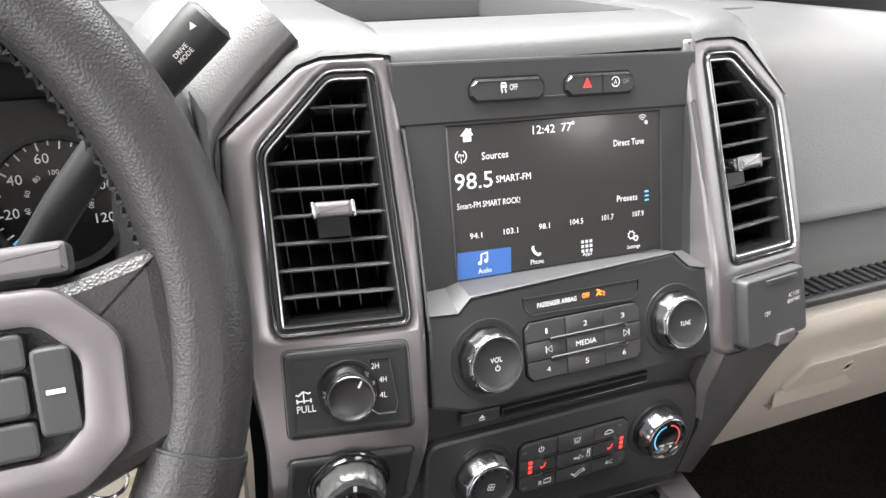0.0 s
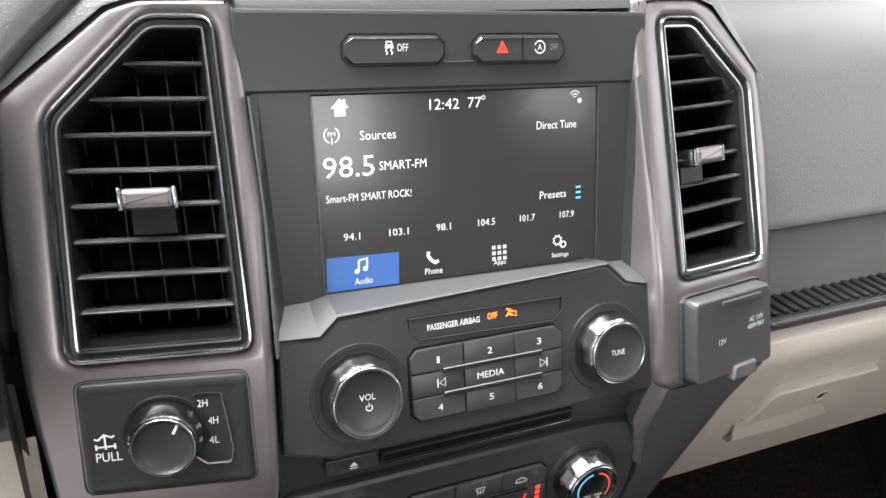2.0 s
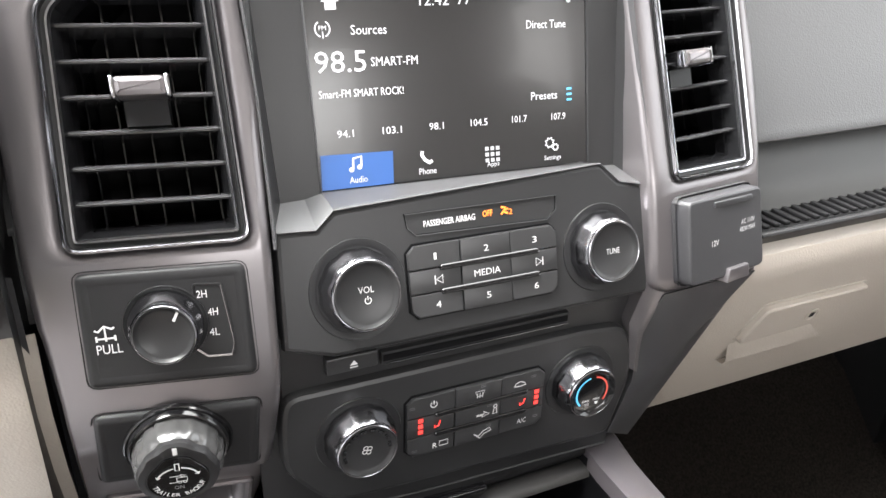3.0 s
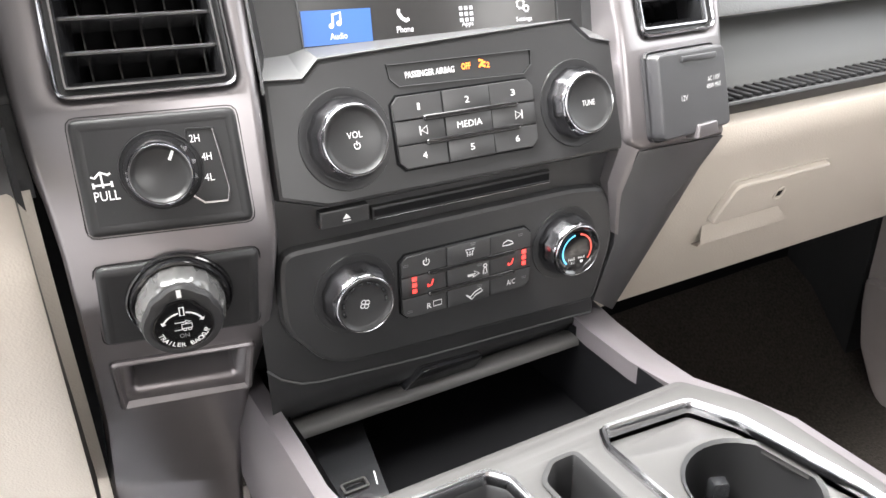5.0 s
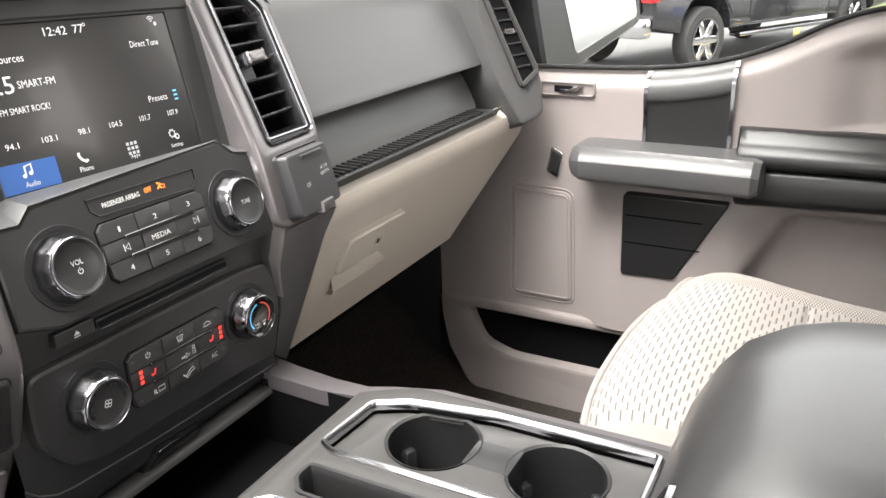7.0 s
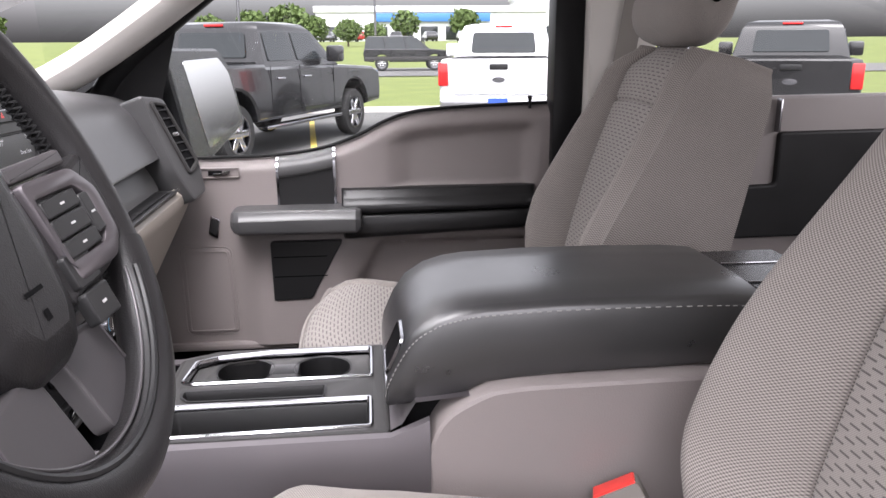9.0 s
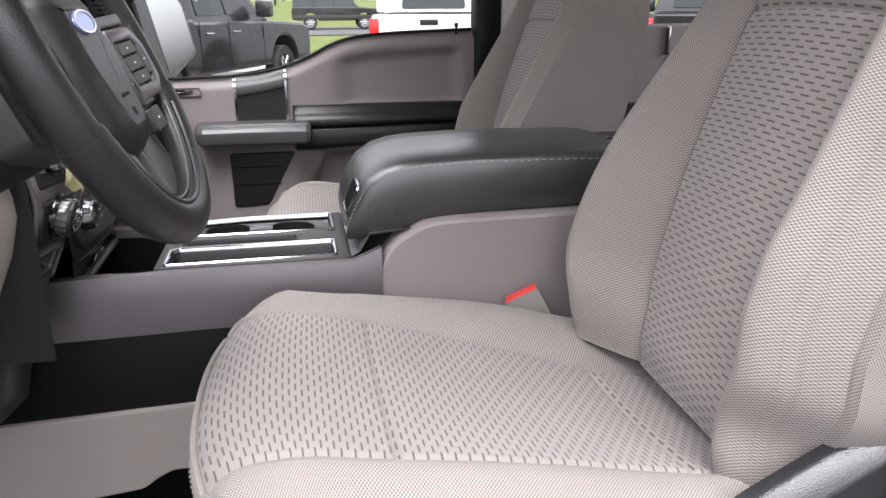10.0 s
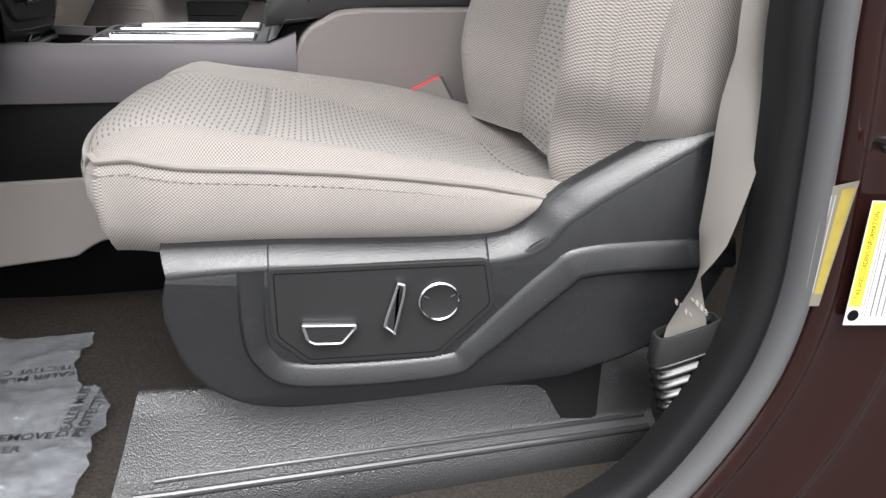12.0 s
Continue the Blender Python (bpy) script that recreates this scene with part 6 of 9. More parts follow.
# padded armrest lid
armrest = thing("armrest", (0, -0.64, 1.13), "black leather armrest lid with stitched edges", "armrest")
sect = []
for y, zb, zt, wide in ((-0.408, 1.112, 1.130, 0.106), (-0.411, 1.113, 1.150, 0.113), (-0.425, 1.116, 1.180, 0.117), (-0.441, 1.118, 1.202, 0.118), (-0.466, 1.122, 1.218, 0.119), (-0.492, 1.128, 1.2255, 0.120), (-0.520, 1.140, 1.229, 0.120), (-0.60, 1.146, 1.232, 0.120), (-0.70, 1.148, 1.232, 0.120), (-0.80, 1.150, 1.230, 0.120), (-0.84, 1.150, 1.226, 0.120)):
    h = zt - zb
    w = wide
    c = min(0.011, h * 0.45)
    sect.append([Vector(p) for p in ((-w + 0.004, y, zb), (-w, y, zb + 0.004), (-w - 0.002, y, zb + h * 0.5), (-w, y, zt - c), (-w + c * 0.3, y, zt - c * 0.35), (-w + c, y, zt), (-w * 0.4, y, zt + 0.003), (w * 0.4, y, zt + 0.003), (w - c, y, zt), (w - c * 0.3, y, zt - c * 0.35), (w, y, zt - c), (w + 0.002, y, zb + h * 0.5), (w, y, zb + 0.004), (w - 0.004, y, zb))])
bm = bmesh.new()
sheet(bm, sect)
bm.faces.new([bm.verts.new(p) for p in sect[0]])
bm.faces.new([bm.verts.new(p) for p in sect[-1]])
bm.faces.new([bm.verts.new(p) for p in (sect[0][0], sect[-1][0], sect[-1][-1], sect[0][-1])])
lid = part("lid", bm, M_ARMREST, armrest, edge=48)
for i in (3, 10):
    bm = bmesh.new()
    path = curve([tuple(r[i]) for r in sect], 120)
    for p, q in list(zip(path, path[1:]))[::2]:
        tube(bm, [p, q], 0.0008, 4)
    part("stitching", bm, M_LIDSTITCH, lid, "pale grey stitching")
bm = bmesh.new()
FRONT = lambda u, v, w: Vector((u, -0.4090 - 0.46 * (v - 1.148) + 0.9 * w, v + 0.4 * w))
rings(bm, rounded(rect(-0.104, -0.040, 1.150, 1.188), 0.006, 3), [(-0.003, -0.001), (-0.0015, 0.002), (0.0, 0.002), (0.0015, 0.0006)], FRONT, False, False)
latch_rim = part("latch_rim", bm, M_DARKCHROME, lid, "bright rim of the lid latch")
# raised near-black plate paints the shade of the latch opening
bm = bmesh.new()
slab(bm, rounded(rect(-0.103, -0.041, 1.151, 1.187), 0.005, 3), -0.002, 0.0012, 0.0004, FRONT)
part("latch_recess", bm, M_DEEP, latch_rim)
bm = bmesh.new()
box(bm, -0.10, 0.10, -0.96, -0.845, 1.10, 1.222, 0.006)
part("rear_organiser", bm, M_GREYPLASTIC, armrest, "black tray behind the lid")
for x in (-0.05, 0.03):
    bm = bmesh.new()
    box(bm, x - 0.0015, x + 0.0015, -0.955, -0.85, 1.222, 1.2245, 0.001)
    part("bright_strip", bm, M_CHROME, armrest)


# ---- seats ----
def smooth(a, b, x):
    t = min(1.0, max(0.0, (x - a) / (b - a)))
    return t * t * (3 - 2 * t)


def stations(marks, step):
    """Even stations with extra ones close to the marks."""
    lo, hi = marks[0], marks[-1]
    vals = {round(lo + (hi - lo) * i / int(abs(hi - lo) / step), 5) for i in range(int(abs(hi - lo) / step) + 1)}
    for m in marks:
        for d in (-0.008, -0.004, -0.0015, 0.0, 0.0015, 0.004, 0.008):
            if min(lo, hi) <= m + d <= max(lo, hi):
                vals.add(round(m + d, 5))
    return sorted(vals)


def patches(surface, us, vs, cuts_u, cuts_v, name_of, parent):
    """Cuts a surface(u, v) along seams into parts; name_of(i, j) gives name, material, label."""
    for i in range(len(cuts_u) - 1):
        for j in range(len(cuts_v) - 1):
            got = name_of(i, j)
            if not got:
                continue
            name, mat, label = got
            uu = [u for u in us if cuts_u[i] - 1e-6 <= u <= cuts_u[i + 1] + 1e-6]
            vv = [v for v in vs if cuts_v[j] - 1e-6 <= v <= cuts_v[j + 1] + 1e-6]
            bm = bmesh.new()
            sheet(bm, [[surface(u, v) for v in vv] for u in uu], [[(u, v) for v in vv] for u in uu])
            part(name, bm, mat, parent, label, edge=75)


def groove(d, wide=0.0045, deep=0.006):
    return -deep * math.exp(-((d / wide) ** 2))


def level(line, v):
    """Value at v on a line of (v, value) pairs."""
    for (a, za), (b, zb) in zip(line, line[1:]):
        if v <= b:
            return za + (zb - za) * (v - a) / (b - a)
    return line[-1][1]


CUSHION_OUTER = [(0.0, 1.034), (0.006, 1.046), (0.018, 1.058), (0.05, 1.069), (0.085, 1.072), (0.12, 1.070), (0.195, 1.058), (0.27, 1.047), (0.36, 1.031), (0.42, 1.018), (0.51, 1.002), (0.60, 0.985)]
CUSHION_INNER = [(0.0, 1.034), (0.006, 1.044), (0.018, 1.056), (0.05, 1.066), (0.075, 1.068), (0.12, 1.062), (0.19, 1.049), (0.34, 1.012), (0.48, 0.977), (0.60, 0.955)]
CUSHION_PIPE = [(0.0, 1.046), (0.038, 1.050), (0.107, 1.043), (0.196, 1.039), (0.266, 1.034), (0.333, 1.027), (0.409, 1.017), (0.47, 1.004), (0.488, 0.996), (0.52, 0.975), (0.60, 0.955)]
INNER_SEAM = [(0.0, -0.200), (0.06, -0.192), (0.19, -0.182), (0.34, -0.160), (0.48, -0.130), (0.60, -0.120)]


def seat(cx, outer, name_label, dy=0.0, dz=0.0, inner=0.248, thick=0.0):
    """A front seat about x = cx; outer: the side of its door (-1 or 1)."""
    nose, tail = -0.228, -0.800
    root = thing("front_seat", (cx, -0.52, 0.66), name_label, "seat", "front seats")
    X_OUT, X_IN, X_SO, X_SI = 0.216, -0.278, 0.162, -0.190  # towards the door positive

    def wx(u, depth):
        """Across the seat: u towards the door; the nose is narrower."""
        pinch = 1 - 0.07 * (1 - smooth(0.0, 0.10, depth)) ** 2
        return cx + outer * u * pinch

    def top(u, v):
        ho, hi, seam = level(CUSHION_OUTER, v), level(CUSHION_INNER, v), level(INNER_SEAM, v)
        q = min(1.0, max(0.0, (u - X_SO) / (X_OUT - X_SO)))
        p = min(1.0, max(0.0, (X_SI - u) / (X_SI - X_IN)))
        across = u
        if q > 0:
            h = ho + (level(CUSHION_PIPE, v) - ho) * smooth(0.2, 1.0, q) + 0.006 * math.sin(math.pi * q)
        elif p > 0:
            across = seam + (X_IN - seam) * p
            h = hi + (0.006 + 0.030 * smooth(0.08, 0.42, v)) * math.sin(math.pi * min(1, p * 0.9)) - 0.030 * smooth(0.6, 1.0, p)
        else:
            k = (u - X_SI) / (X_SO - X_SI)
            across = seam + (X_SO - seam) * k
            h = hi + (ho - hi) * k - 0.008 * math.sin(math.pi * k) * smooth(0.05, 0.2, v)
            h += groove(v - 0.190, 0.004, 0.006) + groove(v - 0.480, 0.004, 0.006)
        h += groove(u - X_SO, 0.005, 0.005) + groove(u - X_SI, 0.005, 0.005)
        bow = 0.044 * (abs(u + 0.02) / 0.24) ** 2.5 * (1 - smooth(0.0, 0.16, v))
        return Vector((wx(across, v), nose - v - bow, h))

    us = stations([X_IN, X_SI, X_SO, X_OUT], 0.012)
    vs = stations([0.0, 0.190, 0.480, tail * -1 + nose], 0.012)
    last = nose - tail
    vs = [v for v in vs if v <= last]
    names = {0: ("cushion_bolster", M_CLOTH, "plain grey cloth bolster"), 1: ("cushion_insert", M_INSERT, "dashed grey cloth insert"), 2: ("cushion_bolster", M_CLOTH, "plain grey cloth bolster")}
    patches(top, us, vs, [X_IN, X_SI, X_SO, X_OUT], [0.0, 0.190, 0.480, vs[-1]], lambda i, j: names[i], root)
    # skirt round nose and sides, with piping
    edge = [top(X_OUT, v) for v in vs[::-1]] + [top(u, 0.0) for u in us[::-1][1:]] + [top(X_IN, v) for v in vs[1:]]
    run, rows, uvs, s = [], [], [], 0.0
    for i, p in enumerate(edge):
        if i:
            s += (p - edge[i - 1]).length
        a, b = edge[max(i - 1, 0)], edge[min(i + 1, len(edge) - 1)]
        t = (b - a)
        t.z = 0
        t.normalize()
        out = Vector((t.y, -t.x, 0))
        if out.dot(p - Vector((cx, -0.53, p.z))) < 0:
            out = -out
        side_on = abs(out.x)
        zb = 0.950 + 0.046 * smooth(-0.640, -0.716, p.y) ** 1.5 if p.y > -0.716 else p.z - 0.004
        row, uvr = [], []
        for k, (q, bulge) in enumerate(((0.0, 0.0), (0.06, 0.005), (0.18, 0.009), (0.4, 0.012), (0.65, 0.011), (0.85, 0.003), (1.0, -0.014))):
            row.append(Vector((p.x, p.y, p.z + (zb - p.z) * q)) + out * (bulge - (1 - side_on) * 0.034 * q * q))
            uvr.append((s, q * 0.1))
        rows.append(row), uvs.append(uvr), run.append((p + out * 0.0030 + Vector((0, 0, 0.0005)), p + out * 0.0088 + Vector((0, 0, -0.0125))))
    bm = bmesh.new()
    sheet(bm, rows, uvs)
    part("cushion_skirt", bm, M_CLOTH, root, "plain grey cloth side band", edge=75)
    bm = bmesh.new()
    tube(bm, [r[0] for r in run], 0.0036, 8)
    part("piping", bm, M_CLOTH, root)
    bm = bmesh.new()
    line = curve([tuple(r[1]) for r in run], 420)
    for p, q in list(zip(line, line[1:]))[::2]:
        tube(bm, [p, q], 0.0007, 4)
    part("stitching", bm, M_SEAMTHREAD, root)
    bm = bmesh.new()
    box(bm, cx - 0.20, cx + 0.20, tail, nose - 0.13, 0.68, 0.955, 0.01)
    part("seat_frame", bm, M_BLACK, root)

    # backrest
    foot, lean = Vector((cx, -0.757 + thick, 0.985)), radians(15.5)
    up, fwd = Vector((0, -math.sin(lean), math.cos(lean))), Vector((0, math.cos(lean), math.sin(lean)))
    H, B_SI, B_SO, B_OUT, B_IN = 0.565, -0.122, 0.150, 0.248, -inner

    def half(v):
        """Half width of the backrest at height v."""
        return 1.0 - 0.20 * smooth(0.22, 0.58, v) - 0.16 * smooth(0.485, 0.565, v) ** 2 - 0.13 * (1 - smooth(0.055, 0.13, v))

    def back(u, v):
        a, seam = abs(u), 0.122 if u < 0 else B_SO
        d = 0.0
        if a <= seam:
            d = 0.012 * math.sin(math.pi * v / H) + 0.006 * (1 - (a / seam) ** 2)
            d += groove(v - 0.455, 0.004, 0.006)
        else:
            q = (a - seam) / ((inner if u < 0 else 0.248) - seam)
            if u > 0:
                swell = level([(0.0, 0.55), (0.05, 0.62), (0.10, 0.80), (0.17, 1.0), (0.23, 1.0), (0.33, 0.72), (0.45, 0.42), (0.60, 0.25)], v)
                d = 0.078 * swell * math.sin(min(1.0, q / 0.42) * math.pi / 2) ** 1.1 - 0.088 * smooth(0.40, 1.0, q)
            else:
                lobe = 0.090 * (1 - smooth(0.12, 0.54, v) * 0.80) * (0.72 + 0.28 * smooth(0.0, 0.10, v))
                d = lobe * math.sin(min(1.0, q / 0.72) * math.pi / 2) ** 1.1 - (0.080 if inner > 0.2 else 0.030) * smooth(0.62, 1.0, q)
            d += 0.012 * math.sin(math.pi * v / H)
        d += groove(a - seam, 0.005, 0.009)
        if u > 0.19:
            d += groove(u - 0.2165, 0.0030, 0.0055) + groove(u - 0.236, 0.003, 0.005)
        top_round = 0.03 * smooth(H - 0.07, H, v) ** 2 + 0.010 * (1 - smooth(0.0, 0.05, v)) ** 2
        return foot + Vector((outer * u * half(v), 0, 0)) + up * (v + 0.012 * math.cos(u * 6)) + fwd * (d - top_round)

    us = stations([B_IN, B_SI, B_SO, 0.2165, 0.236, B_OUT], 0.009)
    vs = stations([0.0, 0.455, H], 0.014)
    names = {0: ("back_bolster", M_CLOTH, "plain grey cloth back bolster"), 1: ("back_insert", M_INSERT, "dashed grey cloth back insert"), 2: ("back_bolster", M_CLOTH, "plain grey cloth back bolster"), 3: ("back_side", M_CLOTH, "plain grey cloth side of the back")}
    patches(back, us, vs, [B_IN, B_SI, B_SO, 0.236, B_OUT], [0.0, 0.455, H], lambda i, j: names[i], root)
    bm = bmesh.new()
    line = [back(0.2125, v) + fwd * 0.0004 for v in [H * i / 150 for i in range(10, 142)]]
    for p, q in list(zip(line, line[1:]))[::2]:
        tube(bm, [p, q], 0.0008, 5)
    part("back_stitching", bm, M_SEAMTHREAD, root, "grey stitching beside the outer seam")
    # shell behind
    rim = [back(B_IN, v) for v in vs] + [back(u, H) for u in us[1:]] + [back(B_OUT, v) for v in vs[::-1][1:]]
    mid = foot + up * 0.3 - fwd * 0.15
    rows, uvs = [], []
    s = 0.0
    for i, p in enumerate(rim):
        if i:
            s += (p - rim[i - 1]).length
        deep = max(0.02, (p - foot).dot(fwd) + 0.100 + thick)
        q = p - fwd * deep
        q2 = q + (mid - q) * 0.12 - fwd * 0.004
        rows.append([p, p - fwd * deep * 0.5 + (p - mid).normalized() * 0.004, q, q2])
        uvs.append([(s, 0), (s, 0.05), (s, 0.10), (s, 0.14)])
    bm = bmesh.new()
    g = sheet(bm, rows, uvs)
    bm.faces.new([r[-1] for r in g])
    part("back_shell", bm, M_CLOTH, root, "plain grey cloth side and rear of the back", edge=75)
    # head restraint
    hc = foot + up * 0.655 + fwd * -0.015
    bm = bmesh.new()
    rows, uvs = [], []
    for i in range(17):
        a = -math.pi / 2 + math.pi * i / 16
        sx = 0.135 * math.copysign(abs(math.sin(a)) ** 0.6, math.sin(a))
        k = max(0.02, math.cos(a)) ** 0.45
        rows.append([hc + Vector((sx, 0, 0)) + up * (0.085 * k * math.copysign(abs(math.sin(b)) ** 0.7, math.sin(b))) + fwd * (0.055 * k * math.copysign(abs(math.cos(b)) ** 0.8, math.cos(b))) for b in [2 * math.pi * j / 24 for j in range(25)]])
        uvs.append([(sx, 0.02 * j) for j in range(25)])
    sheet(bm, rows, uvs)
    rest = part("head_restraint", bm, M_CLOTH, root, "grey cloth head restraint", edge=75)
    for s in (-0.07, 0.07):
        bm = bmesh.new()
        tube(bm, [foot + up * 0.57 + Vector((s, 0, 0)) - fwd * 0.03, hc - up * 0.05 + Vector((s, 0, 0)) - fwd * 0.01], 0.007, 10)
        part("post", bm, M_CHROME, rest)
    root.matrix_basis = Matrix.Translation((0, dy, dz)) @ root.matrix_basis
    return root


driver = seat(-0.440, -1, "light grey cloth driver seat with dashed inserts")
passenger = seat(0.440, 1, "light grey cloth passenger seat with dashed inserts", -0.045, -0.036, 0.192, 0.050)

# plastic side shield of the driver's seat, with power switches
SHIELD_X = -0.690
SH = lambda u, v, w: Vector((SHIELD_X - w, u, v))
LOWER_EDGE = [(-0.327, 0.945), (-0.320, 0.905), (-0.338, 0.842), (-0.373, 0.807), (-0.428, 0.790), (-0.546, 0.791), (-0.734, 0.804), (-0.796, 0.821), (-0.840, 0.840), (-0.887, 0.886), (-0.913, 0.940), (-0.908, 0.9600), (-0.888, 0.9625)]
ROLL_TOP = [(-0.321, 0.968), (-0.42, 0.969), (-0.645, 0.967), (-0.704, 1.003), (-0.732, 1.023), (-0.827, 1.073), (-0.893, 1.098)]
ROLL_FOOT = [(-0.328, 0.944), (-0.42, 0.948), (-0.660, 0.946), (-0.725, 0.986), (-0.765, 1.0120), (-0.850, 1.0600), (-0.893, 1.0800)]
bm = bmesh.new()
plate(bm, curve(LOWER_EDGE[:7], 36) + LOWER_EDGE[7:] + ROLL_FOOT[::-1], [], -0.035, 0.0, 0.0050, SH)
cover = part("side_shield", bm, M_GREYPLASTIC, driver, "grained dark grey plastic side shield")
bm = bmesh.new()  # rolled upper edge
rows = []
for (ya, za), (yb, zb) in zip(curve(ROLL_TOP, 60), curve(ROLL_FOOT, 60)):
    rows.append([SH(ya + (yb - ya) * q, za + (zb - za) * q, w) for q, w in ((0.0, -0.034), (0.0, -0.022), (0.12, -0.0165), (0.5, -0.0070), (0.78, -0.0015), (0.92, 0.0006), (1.08, 0.0008))])
sheet(bm, rows)
part("shield_edge", bm, M_GREYPLASTIC, cover, "rolled upper edge of the shield", edge=50)
bm = bmesh.new()  # broad rib sweeping under the switches and up behind
path = [(-0.406, 0.947), (-0.405, 0.886), (-0.414, 0.853), (-0.452, 0.830), (-0.594, 0.830), (-0.631, 0.850), (-0.712, 0.922), (-0.752, 0.942), (-0.908, 0.945)]
path = curve(path, 60)
rows = []
for i, p in enumerate(path):
    q, r = Vector(path[max(i - 1, 0)]), Vector(path[min(i + 1, 60)])
    t = (r - q).normalized()
    n = Vector((-t.y, t.x))
    wide = 0.0125 + 0.0050 * smooth(30, 42, i)
    rows.append([SH(p[0] + n.x * k * wide, p[1] + n.y * k * wide, h) for k, h in ((-1.0, -0.001), (-0.85, 0.0025), (-0.6, 0.0040), (0.45, 0.0098), (0.65, 0.0100), (0.82, 0.0080), (1.0, 0.0030), (1.12, -0.002)) for h in [h * (0.15 + 0.85 * smooth(0, 9, i))]])
g = sheet(bm, rows)
bm.faces.new(list(g[-1]))
part("shield_rib", bm, M_GREYPLASTIC, cover, "broad raised sweeping rib", edge=45)
for y in (-0.4225, -0.6400):
    bm = bmesh.new()
    sheet(bm, [[SH(y + d, z, w) for z, w in ((0.9690, -0.0150), (0.9580, -0.0052), (0.9515, 0.0006), (0.9480, 0.0022))] for d in (-0.0006, 0.0006)])
    part("panel_joint", bm, M_DEEP, cover)
bm = bmesh.new()
o = rounded([(-0.421, 0.950), (-0.422, 0.874), (-0.456, 0.842), (-0.592, 0.842), (-0.650, 0.898), (-0.641, 0.950)], 0.008, 4)
slab(bm, o, -0.004, 0.0022, 0.0015, SH)
panel = part("switch_panel", bm, M_SATIN, cover, "smooth black switch panel")
stroke("panel_joint", inset(o, 0.006), 0.0008, SH, M_DEEP, panel, 0.0026, True)


def chrome_switch(o, name, label):
    bm = bmesh.new()
    rings(bm, o, [(0.001, 0.001), (0.0, 0.008), (0.001, 0.011), (0.0025, 0.0118), (0.004, 0.011)], SH, False, False)
    ring = part(name, bm, M_CHROME, panel, label)
    bm = bmesh.new()
    slab(bm, inset(o, 0.0032), 0.002, 0.0112, 0.0012, SH)
    part("switch_face", bm, M_SATIN, ring)


chrome_switch(rounded([(-0.450, 0.893), (-0.455, 0.872), (-0.463, 0.867), (-0.492, 0.866), (-0.507, 0.884), (-0.507, 0.890)], 0.004, 3), "seat_switch", "bright-rimmed seat slide switch")
chrome_switch(rounded([(-0.546, 0.934), (-0.556, 0.931), (-0.555, 0.918), (-0.545, 0.872), (-0.531, 0.884), (-0.533, 0.893)], 0.003, 3), "recline_switch", "bright-rimmed recline switch")
bm = bmesh.new()
lathe(bm, (-0.590, 0.907), [(0.0215, 0.002), (0.0215, 0.006), (0.0200, 0.0072), (0.0190, 0.006)], SH, 40, cap1=False)
lum = part("lumbar_switch", bm, M_CHROME, panel, "round bright-rimmed lumbar switch")
bm = bmesh.new()
lathe(bm, (-0.590, 0.907), [(0.0190, 0.004), (0.0185, 0.0062), (0.015, 0.0050), (0.0, 0.0046)], SH, 40)
part("switch_face", bm, M_SATIN, lum)
for a in (25, 155):
    c, s = math.cos(radians(a)), math.sin(radians(a))
    stroke("switch_line", [(-0.590 + 0.012 * c, 0.907 + 0.012 * s), (-0.590 + 0.0175 * c, 0.907 + 0.0175 * s)], 0.0008, SH, M_CHROME, lum, 0.0066)

# seat riser cover on the floor
riser = thing("seat_riser_cover", (-0.65, -0.55, 0.66), "grained black plastic cover along the seat base", "seat base")
bm = bmesh.new()
rows = []
for y in [-0.262 - 0.61 * i / 30 for i in range(31)]:
    k, back_in = smooth(-0.262, -0.30, y), 0.089 * max(0.0, -0.324 - y)
    lowered = ((-0.600, 0.700), (-0.622, 0.780), (-0.628, 0.7875), (-0.635, 0.790), (-0.643, 0.787), (-0.650 - 0.004 * k, 0.765), (-0.672 - 0.006 * k, 0.716), (-0.680 - 0.006 * k, 0.7065), (-0.686 - 0.006 * k, 0.7055), (-0.693 - 0.004 * k, 0.7010), (-0.698 - 0.004 * k, 0.695), (-0.699 - 0.004 * k, 0.660))
    rows.append([Vector((x + (back_in if x < -0.66 else back_in * 0.4), y, z)) for x, z in lowered])
for row in rows[:2]:
    for p in row:
        p.y += 0.30 * (0.745 - p.z) * (1 if row is rows[0] else 0.3)
sheet(bm, rows)
bm.faces.new([bm.verts.new(p) for p in rows[0] + [Vector((-0.60, -0.245, 0.66))]])
part("cover", bm, M_RISER, riser, edge=50)
bm = bmesh.new()
tube(bm, [(-0.7000, -0.272, 0.7005), (-0.699, -0.31, 0.7010), (-0.677, -0.56, 0.7010), (-0.651, -0.86, 0.7010)], 0.0046, 10)
part("edge_bead", bm, M_SLAT, riser, "rounded lower edge bead")
bm = bmesh.new()
tube(bm, [(-0.6840, -0.290, 0.7070), (-0.683, -0.31, 0.7085), (-0.661, -0.56, 0.7085), (-0.635, -0.86, 0.7085)], 0.0034, 10)
part("edge_bead", bm, M_SLAT, riser, "thin bead above the edge")

